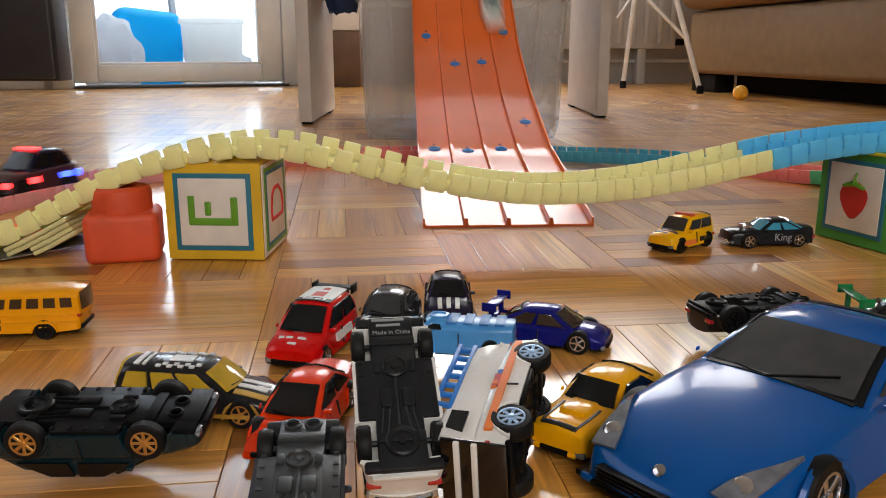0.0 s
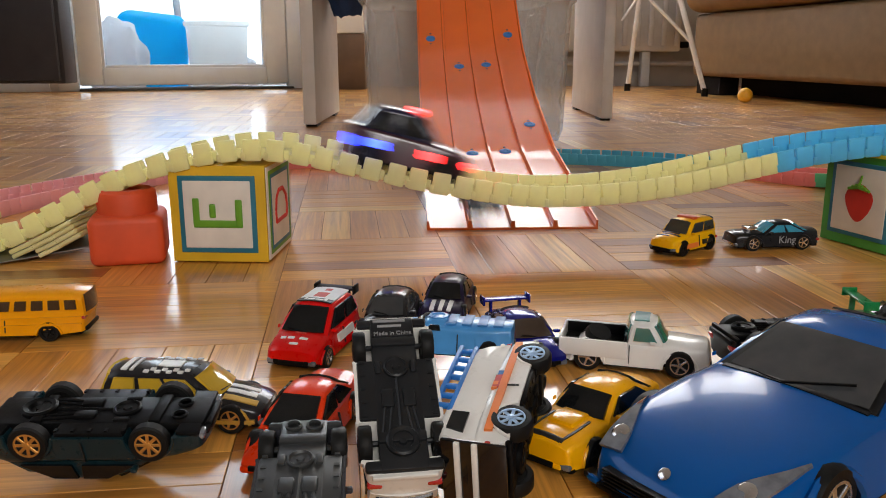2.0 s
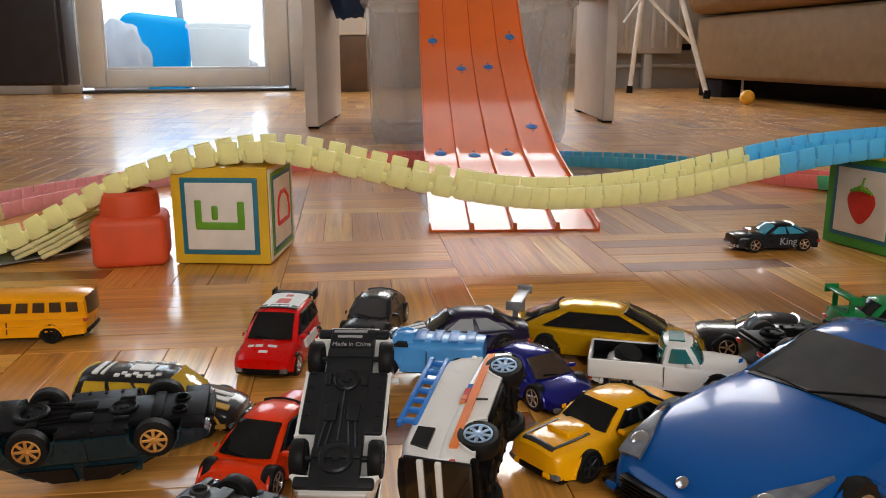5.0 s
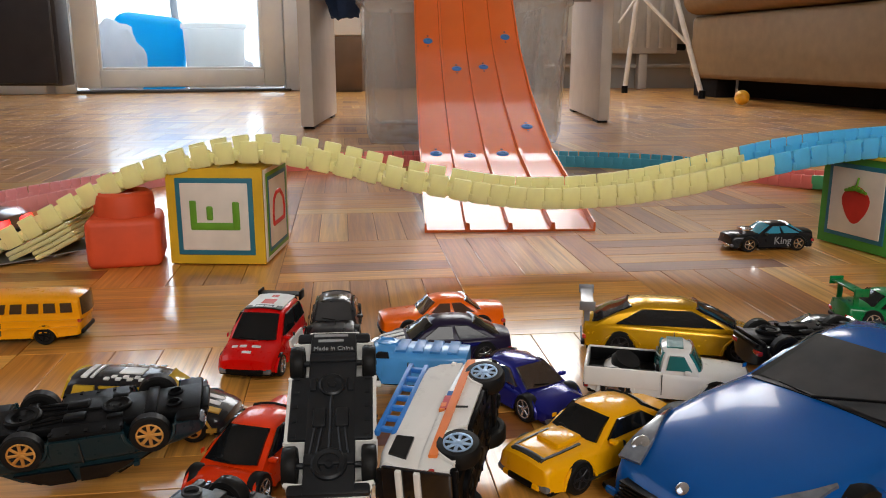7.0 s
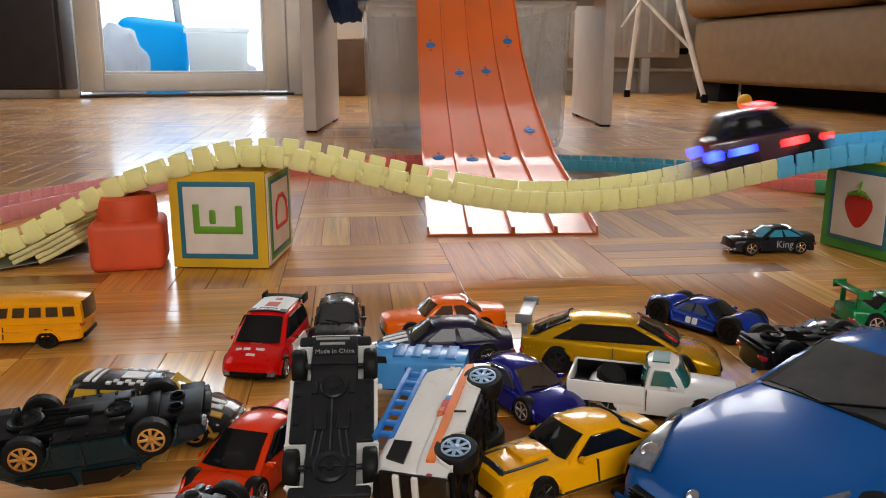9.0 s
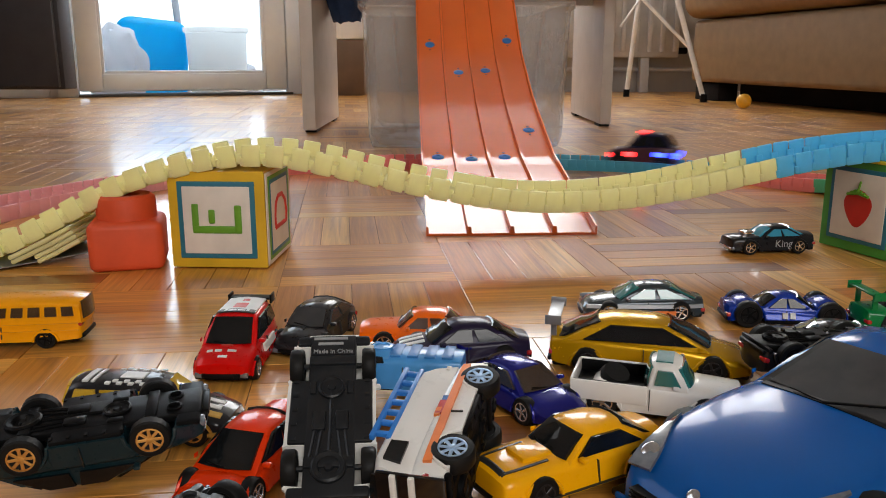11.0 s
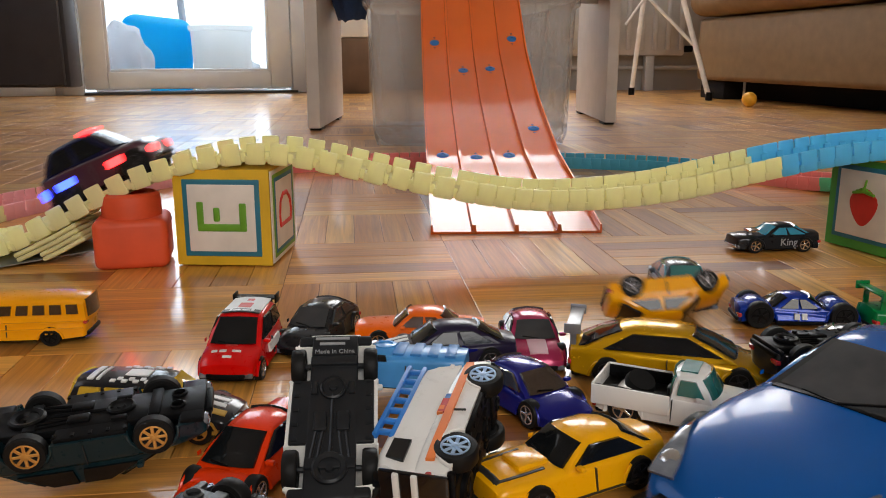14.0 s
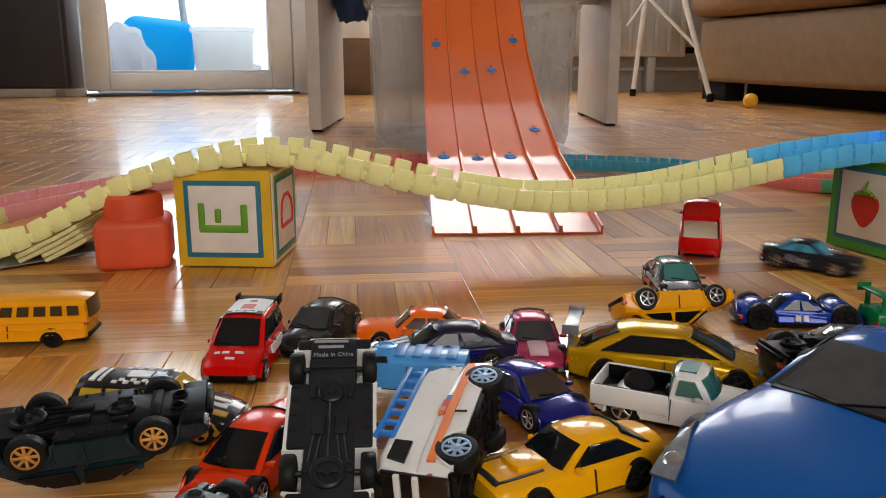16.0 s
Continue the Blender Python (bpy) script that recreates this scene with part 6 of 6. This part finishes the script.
        (0, at(0.2659, 0.439, 0.0001, -4, 0, 0)),
        (3.9, at(0.2645, 0.444, 0.0001, -4, 0, 0)),
        (4.1, at(0.2613, 0.4541, 0.0001, 2, 0, 0)),
        (6.4, at(0.264, 0.4572, 0.0001, 2, 0, 0)),
        (6.7, at(0.2746, 0.4707, 0.0001, 2, 0, 0)),
        (9.2, at(0.2773, 0.4748, 0.0001, 2, 0, 0)),
        (10.5, at(0.2845, 0.4719, 0.0001, 2, 0, 0)),
        (16, at(0.2842, 0.4671, 0.0001, 2, 0, 0)),
    ],
    "blackflip": [
        (0, at(0.1766, 0.437, 0.026, 14, 0, 180)),
        (0.45, at(0.1759, 0.4365, 0.026, 14, 0, 180)),
        (0.6, at(0.1701, 0.3794, 0.032, 8, 0, 180)),
        (3.9, at(0.1691, 0.3816, 0.032, 8, 0, 180)),
        (4.2, at(0.1763, 0.3737, 0.032, 8, 0, 180)),
        (6.4, at(0.1815, 0.3775, 0.032, 8, 0, 180)),
        (16, at(0.1842, 0.3654, 0.032, 8, 0, 180)),
    ],
    "pickup": [
        (0, at(0.0853, 1.3303, 0.2132, -88, -38.4, 0)),
        (0.1, at(0.1120, 1.1700, 0.1120, -86, -27, 0)),
        (0.2, at(0.1159, 0.938, 0.0374, -75, -15, 0)),
        (0.3, at(0.1192, 0.6918, 0.017, -60, 0, 0)),
        (0.4, at(0.1188, 0.4278, 0.017, -50, 0, 0)),
        (0.5, at(0.1148, 0.4205, 0, -15, 0, 0)),
        (0.6, at(0.1033, 0.4048, 0, -12, 0, 0)),
        (2.2, at(0.1011, 0.4047, 0, -16, 0, 0)),
        (2.5, at(0.1025, 0.3842, 0, -14, 0, 0)),
        (3.9, at(0.1023, 0.3821, 0, -14, 0, 0)),
        (4.1, at(0.1096, 0.3782, 0, -14, 0, 0)),
        (6.4, at(0.1102, 0.3776, 0, -14, 0, 0)),
        (6.6, at(0.1085, 0.3678, 0, -14, 0, 0)),
        (8.3, at(0.11, 0.3691, 0, -14, 0, 0)),
        (8.6, at(0.0978, 0.3554, 0, -16, 0, 0)),
        (11.8, at(0.1026, 0.3536, 0, -20, 0, 0)),
        (12.2, at(0.1062, 0.3508, 0, -24, 0, 0)),
        (13.7, at(0.1048, 0.3506, 0, -24, 0, 0)),
        (14, at(0.106, 0.3411, 0, -26, 0, 0)),
        (16, at(0.1053, 0.3428, 0, -26, 0, 0)),
    ],
    "blackblue": [
        (0, at(-0.12, 2.2, 0.4202, -90, 0, 0)),
        (1.2, at(-0.12, 2.2, 0.4202, -90, 0, 0)),
        (1.34, at(0.0166, 1.72, 0.4225, -88, -1, 0)),
        (1.448, at(0.0233, 1.62, 0.4215, -88, -12, 0)),
        (1.6, at(0.0304, 1.5600, 0.3926, -88, -35.2, 0)),
        (1.75, at(0.0457, 1.3303, 0.2132, -88, -38.4, 0)),
        (1.9, at(0.0291, 0.9635, 0.0396, -80, -15, 0)),
        (2, at(0.0347, 0.7403, 0.0192, -80, 0, 0)),
        (2.1, at(0.0427, 0.6115, 0.0093, -100, 0, 0)),
        (2.2, at(0.0547, 0.5148, 0.0033, -140, 0, 0)),
        (2.3, at(0.0888, 0.4676, 0.0001, 165, 0, 0)),
        (2.5, at(0.1391, 0.4435, 0.0001, 172, 0, 0)),
        (2.7, at(0.1579, 0.4286, 0.0001, 176, 0, 0)),
        (3.9, at(0.1607, 0.4246, 0.0001, 176, 0, 0)),
        (4.1, at(0.1745, 0.4245, 0.0001, 170, 0, 0)),
        (6.35, at(0.1773, 0.4255, 0.0001, 168, 0, 0)),
        (6.6, at(0.2046, 0.4197, 0.0001, 165, 0, 0)),
        (9, at(0.2072, 0.4192, 0.0001, 163, 0, 0)),
        (11.5, at(0.2079, 0.4182, 0.0001, 163, 0, 0)),
        (12.2, at(0.211, 0.4146, 0.0001, 163, 0, 0)),
        (14, at(0.2093, 0.408, 0.0001, 163, 0, 0)),
        (16, at(0.2085, 0.4094, 0.0001, 163, 0, 0)),
    ],
    "gold": [
        (0, at(-0.06, 2.2, 0.4202, -90, 0, 0)),
        (3, at(-0.06, 2.2, 0.4202, -90, 0, 0)),
        (3.105, at(0.0166, 1.72, 0.4225, -88, -1, 0)),
        (3.186, at(0.0233, 1.62, 0.4215, -88, -12, 0)),
        (3.3, at(0.0504, 1.5600, 0.3926, -88, -35.2, 0)),
        (3.4, at(0.0737, 1.2845, 0.1756, -40, 0.0, 0)),
        (3.5, at(0.0802, 1.1750, 0.1140, -25, 0, 0)),
        (3.6, at(0.0869, 0.896, 0.0458, -20, 0, 0)),
        (3.7, at(0.1019, 0.7075, 0.0158, -15, 0, 0)),
        (3.8, at(0.124, 0.6485, 0, -8, 0, 0)),
        (3.9, at(0.1031, 0.473, 0.0158, -10, 6, 0)),
        (4, at(0.096, 0.4432, 0.0058, -14, 0, 0)),
        (4.2, at(0.0892, 0.4229, 0, -16, 0, 0)),
        (6.35, at(0.0911, 0.4239, 0, -16, 0, 0)),
        (6.5, at(0.1152, 0.4317, 0, -12, 0, 0)),
        (6.7, at(0.1303, 0.4292, 0, -9, 0, 0)),
        (8.3, at(0.1312, 0.4302, 0, -9, 0, 0)),
        (8.5, at(0.0989, 0.4126, 0, -12, 0, 0)),
        (9.2, at(0.0938, 0.4104, 0, -13, 0, 0)),
        (10.2, at(0.0954, 0.4101, 0, -13, 0, 0)),
        (10.8, at(0.1093, 0.4081, 0, -13, 0, 0)),
        (11.9, at(0.1095, 0.4073, 0, -13, 0, 0)),
        (12.2, at(0.1172, 0.4016, 0, -13, 0, 0)),
        (13.7, at(0.1156, 0.4012, 0, -13, 0, 0)),
        (14, at(0.1147, 0.3907, 0, -14, 0, 0)),
        (16, at(0.113, 0.3911, 0, -14, 0, 0)),
    ],
    "taxi": [
        (0, at(0.2021, 0.6601, 0, -140, 0, 0)),
        (3.75, at(0.1995, 0.6574, 0, -140, 0, 0)),
        (3.8, at(0.2102, 0.6387, 0.0028, -70, 0, 0)),
        (3.9, at(0.2503, 0.5873, 0.0028, -20, 0, 0)),
        (4, at(0.2924, 0.5746, 0.0008, -10, 0, 0)),
        (4.15, at(0.3334, 0.5463, 0.0008, -5, 0, 0)),
        (4.5, at(0.3498, 0.5343, 0, 0, 0, 0)),
        (16, at(0.3509, 0.5413, 0, 0, 0, 0)),
    ],
    "king": [
        (0, at(0.2763, 0.6697, 0, 187, 0, 0)),
        (15.65, at(0.2772, 0.6785, 0, 187, 0, 0)),
        (15.75, at(0.2789, 0.6665, 0, 230, 0, 0)),
        (15.85, at(0.2774, 0.6446, 0, 285, 0, 0)),
        (16, at(0.2827, 0.616, 0, 318, 0, 0)),
    ],
    "orange": [
        (0, at(0, 2.2, 0.4202, -90, 0, 0)),
        (5.5, at(0, 2.2, 0.4202, -90, 0, 0)),
        (5.64, at(0.0166, 1.72, 0.4225, -88, -1, 0)),
        (5.748, at(0.0233, 1.62, 0.4215, -88, -12, 0)),
        (5.9, at(0.0304, 1.5600, 0.3926, -88, -35.2, 0)),
        (6.05, at(0.0532, 1.2929, 0.1836, -88, -37.1, 0)),
        (6.2, at(0.0938, 0.7575, 0.029, -100, 0, 0)),
        (6.3, at(0.0638, 0.4993, 0.003, -130, 0, 0)),
        (6.4, at(0.0273, 0.4848, 0, -170, 0, 0)),
        (6.55, at(0.0062, 0.4611, 0, 192, 0, 0)),
        (7, at(0.0011, 0.4604, 0, 192, 0, 0)),
        (9.2, at(0.001, 0.4635, 0, 192, 0, 0)),
        (9.8, at(0.0008, 0.4611, 0, 190, 0, 0)),
        (10.5, at(-0.009, 0.4402, 0, 176, 0, 0)),
        (11.9, at(-0.0092, 0.4401, 0, 176, 0, 0)),
        (12.3, at(-0.0143, 0.4391, 0, 176, 0, 0)),
        (16, at(-0.0136, 0.4391, 0, 176, 0, 0)),
    ],
    "buggy": [
        (0, at(0.06, 2.2, 0.4202, -90, 0, 0)),
        (7.4, at(0.06, 2.2, 0.4202, -90, 0, 0)),
        (7.4875, at(0.0166, 1.72, 0.4225, -88, -1, 0)),
        (7.555, at(0.0233, 1.62, 0.4215, -88, -12, 0)),
        (7.65, at(0.0646, 1.4873, 0.3404, -88, -38.5, 0)),
        (7.8, at(0.0884, 1.2620, 0.1650, -86, -31, 0)),
        (8, at(0.1081, 0.886, 0.0309, -75, -10, 0)),
        (8.1, at(0.1251, 0.7703, 0.0058, -60, 0, 0)),
        (8.2, at(0.1299, 0.6135, 0, -55, 0, 0)),
        (8.3, at(0.1456, 0.534, 0, -50, 0, 0)),
        (8.4, at(0.1559, 0.4892, 0, -50, 0, 0)),
        (8.6, at(0.1593, 0.4716, 0, -52, 0, 0)),
        (9.2, at(0.1602, 0.473, 0, -52, 0, 0)),
        (9.8, at(0.1602, 0.4705, 0, -52, 0, 0)),
        (10.5, at(0.2115, 0.4849, 0, -4, 0, 0)),
        (11.9, at(0.2128, 0.4861, 0, -4, 0, 0)),
        (12.3, at(0.2147, 0.485, -0, -4, 0, 0)),
        (16, at(0.2142, 0.4817, 0, -4, 0, 0)),
    ],
    "greygreen": [
        (0, at(0.12, 2.2, 0.4202, -90, 0, 0)),
        (9.4, at(0.12, 2.2, 0.4202, -90, 0, 0)),
        (9.505, at(0.0166, 1.72, 0.4225, -88, -1, 0)),
        (9.586, at(0.0233, 1.62, 0.4215, -88, -12, 0)),
        (9.7, at(0.0325, 1.5373, 0.3767, -88, -36.0, 0)),
        (9.9, at(0.0457, 1.2527, 0.1553, -88, -29.0, 0)),
        (10.1, at(0.0878, 0.8431, 0.0192, -90, 0, 0)),
        (10.3, at(0.1111, 0.5568, 0.0033, -120, 0, 0)),
        (10.6, at(0.1254, 0.4984, 0.0001, 180, 0, 0)),
        (11.9, at(0.1277, 0.4971, 0.0001, 180, 0, 0)),
        (12, at(0.1302, 0.4647, 0.0203, 178, 25, 0)),
        (12.1, at(0.1368, 0.4516, 0.0346, 120, 60, 0)),
        (12.2, at(0.1531, 0.472, 0.0034, -110, 10, 0)),
        (12.4, at(0.1475, 0.4833, 0.0001, -96, 0, 0)),
        (13.75, at(0.1459, 0.4833, 0.0001, -96, 0, 0)),
        (13.85, at(0.1466, 0.4778, 0.0093, -96, 0, 0)),
        (13.95, at(0.1494, 0.4885, 0.0112, -93, 0, 0)),
        (14.2, at(0.1503, 0.5175, 0.0072, -91, 0, 0)),
        (16, at(0.1504, 0.5218, 0.0072, -91, 0, 0)),
    ],
    "pink": [
        (0, at(0.18, 2.2, 0.4202, -90, 0, 0)),
        (11.1, at(0.18, 2.2, 0.4202, -90, 0, 0)),
        (11.17, at(0.0166, 1.72, 0.4225, -88, -1, 0)),
        (11.224, at(0.0233, 1.62, 0.4215, -88, -12, 0)),
        (11.3, at(0.0304, 1.5600, 0.3926, -88, -35.2, 0)),
        (11.5, at(0.0536, 1.3120, 0.2150, -88, -38, 0)),
        (11.6, at(0.0570, 1.2200, 0.1400, -88, -29, 0)),
        (11.7, at(0.0587, 1.0583, 0.0637, -80, -14.3, 0)),
        (11.8, at(0.0659, 0.8647, 0.0188, -70, 0, 0)),
        (11.9, at(0.0853, 0.6026, 0, -40, 0, 0)),
        (12, at(0.0819, 0.522, 0, -12, 0, 0)),
        (12.1, at(0.0635, 0.4799, 0, -20, 0, 0)),
        (12.2, at(0.0534, 0.4519, 0, -50, 0, 0)),
        (12.35, at(0.0489, 0.4265, 0, -86, 0, 0)),
        (16, at(0.0466, 0.4243, 0, -88, 0, 0)),
    ],
    "yellowflip": [
        (0, at(0.24, 2.2, 0.4202, -90, 0, 0)),
        (12.8, at(0.24, 2.2, 0.4202, -90, 0, 0)),
        (12.8875, at(0.0166, 1.72, 0.4225, -88, -1, 0)),
        (12.955, at(0.0233, 1.62, 0.4215, -88, -12, 0)),
        (13.05, at(0.0325, 1.5373, 0.3767, -88, -36.0, 0)),
        (13.3, at(0.0726, 1.3300, 0.2290, -88, -38, 0)),
        (13.4, at(0.0735, 1.1591, 0.1298, -88, -26.2, 0)),
        (13.5, at(0.0763, 1.0391, 0.0391, -85, -15, 0)),
        (13.6, at(0.0752, 0.7449, 0.0088, -75, 0, 0)),
        (13.7, at(0.0799, 0.5805, 0.0094, -60, 0, 20)),
        (13.8, at(0.1158, 0.4514, 0.0257, -80, 40, 60)),
        (13.9, at(0.12, 0.4529, 0.0353, -20, 20, 120)),
        (14.1, at(0.1305, 0.4605, 0.0273, 8, 0, 146)),
        (14.4, at(0.1327, 0.4655, 0.0259, 10, 0, 152)),
        (16, at(0.1316, 0.465, 0.0259, 10, 0, 152)),
    ],
    "redtruck": [
        (0, at(0.3, 2.2, 0.4202, -90, 0, 0)),
        (14.9, at(0.3, 2.2, 0.4202, -90, 0, 0)),
        (14.9875, at(0.0166, 1.72, 0.4225, -88, -1, 0)),
        (15.055, at(0.0233, 1.62, 0.4215, -88, -12, 0)),
        (15.15, at(0.0546, 1.4873, 0.3404, -88, -38.5, 0)),
        (15.3, at(0.0720, 1.1800, 0.1250, -80, -25, 0)),
        (15.4, at(0.1180, 1.0200, 0.0620, -70, -14, 0)),
        (15.5, at(0.1583, 0.9217, 0.0345, -40, -20, 0)),
        (15.6, at(0.1987, 0.8541, 0.0445, 20, 20, 0)),
        (15.7, at(0.1971, 0.6841, 0.035, 60, 25, 0)),
        (15.8, at(0.2088, 0.6657, 0.0141, 70, 16, 0)),
        (16, at(0.2129, 0.673, 0.0058, 73, 10, 0)),
    ],
    "bus": [
        (0, at(-0.2488, 0.4511, 0, 186, 0, 0)),
        (16, at(-0.2495, 0.4481, 0, 186, 0, 0)),
    ],
}


# ---- parquet strips, last ----
TILE, TURN, ORIGIN = 0.130, 6.6, (0.0129, 0.582)
N_STRIP = 5


def strip_mesh():
    w, l, b = TILE / N_STRIP / 2 - 0.00018, TILE / 2 - 0.00018, 0.00025
    me = bpy.data.meshes.new("strip")
    v = [(-l, -w, -0.001), (l, -w, -0.001), (l, w, -0.001), (-l, w, -0.001), (-l, -w, -b), (l, -w, -b), (l, w, -b), (-l, w, -b), (-l + b, -w + b, 0), (l - b, -w + b, 0), (l - b, w - b, 0), (-l + b, w - b, 0)]
    f = [(8, 9, 10, 11)]
    for a in (0, 4):
        for k in range(4):
            f.append((a + k, a + (k + 1) % 4, a + 4 + (k + 1) % 4, a + 4 + k))
    return v, f


V, Fc = strip_mesh()


def strip_data(name, places):
    """One mesh of strips at the given poses, with the grain running along each strip."""
    me = bpy.data.meshes.new(name)
    vs, fs, uv = [], [], []
    for m in places:
        n = len(vs)
        vs += [m @ Vector(p) for p in V]
        uv += [(p[0], p[1]) for p in V]
        fs += [tuple(n + i for i in f) for f in Fc]
    me.from_pydata(vs, [], fs)
    layer = me.uv_layers.new(name="UVMap")
    idx = np.zeros(len(me.loops), dtype=np.int32)
    me.loops.foreach_get("vertex_index", idx)
    layer.data.foreach_set("uv", np.array(uv)[idx].ravel())
    me.materials.append(PARQUET)
    return me


def strip_places():
    grid = pose(*ORIGIN, 0, 0, 0, TURN)
    for i in range(-22, 24):
        for j in range(-22, 32):
            for k in range(N_STRIP):
                o = (k - (N_STRIP - 1) / 2) * TILE / N_STRIP
                if (i + j) % 2 == 1:
                    yield grid @ pose((i + 0.5) * TILE, (j + 0.5) * TILE + o, random.uniform(-0.00008, 0))
                else:
                    yield grid @ pose((i + 0.5) * TILE + o, (j + 0.5) * TILE, random.uniform(-0.00008, 0), 0, 0, 90)


one = strip_data("strip", [Matrix.Identity(4)])
rest, count = [], 0
for m in strip_places():
    x, y = m.translation.x, m.translation.y
    if not (ROOM_X0 < x < ROOM_X1 and ROOM_Y0 < y < 4.1):
        continue
    if count < 300 and 0.22 < y < 1.0 and abs(x) < 0.06 + 0.52 * y:
        ob = new("strip", one)
        ob.parent = floor_base
        ob.matrix_basis = m
        count += 1
    else:
        rest.append(m)
far = new("strips_beyond", strip_data("strips_beyond", rest))
far.parent = floor_base
far["kind"] = "stuff"

# the lit car goes round the loop once in PERIOD seconds
PERIOD = 6.42
LAPS = [(0.0, -0.440, 0.885), (0.3, -0.466, 0.80), (0.42, -0.472, 0.73), (0.48, -0.42, 0.66), (0.58, -0.385, 0.65), (0.8, -0.332, 0.648), (1.0, -0.290, 0.648), (1.2, -0.262, 0.648), (1.5, -0.215, 0.648), (1.65, -0.175, 0.648), (1.8, -0.12, 0.648), (2.0, -0.03, 0.65), (2.2, 0.07, 0.652), (2.4, 0.185, 0.66), (2.6, 0.265, 0.67), (2.8, 0.32, 0.678), (3.3, 0.46, 0.73), (4.2, 0.42, 1.06), (4.9, 0.16, 1.222), (5.3, -0.05, 1.222), (5.7, -0.235, 1.155), (6.1, -0.37, 1.02)]


# its batteries make it slow and hurry a little from lap to lap: (seconds, seconds of even running)
PACE = [(0, 0), (6.42, 6.42), (7.0, 7.0), (7.5, 7.64), (8.0, 8.02), (8.5, 8.48), (9.0, 9.02), (12.5, 12.5), (13.0, 12.98), (13.5, 13.36), (14.0, 14.07), (14.5, 14.49), (15.0, 15.04), (15.5, 15.52), (16.0, 16.04)]


def lit_rows():
    ts, ss, last = [], [], -1.0
    for t, x, y in LAPS:
        s = s_near(x, y)
        while s < last - 1e-6:
            s += LOOP_LEN
        last = s
        ts.append(t), ss.append(s)
    ts.append(PERIOD), ss.append(ss[0] + LOOP_LEN)
    rows = []
    for k in range(161):
        t = k / 10
        lap, u = divmod(float(np.interp(t, [p[0] for p in PACE], [p[1] for p in PACE])), PERIOD)
        s = float(np.interp(u, ts, ss)) + lap * LOOP_LEN
        rows.append((t, loop_pose(s, 0.022) @ pose(0, 0, 0.0015)))
    return rows


def motions():
    for key, rows in PATHS.items():
        walk(CARS[key], rows)
    walk(CARS["lit"], lit_rows())


motions()
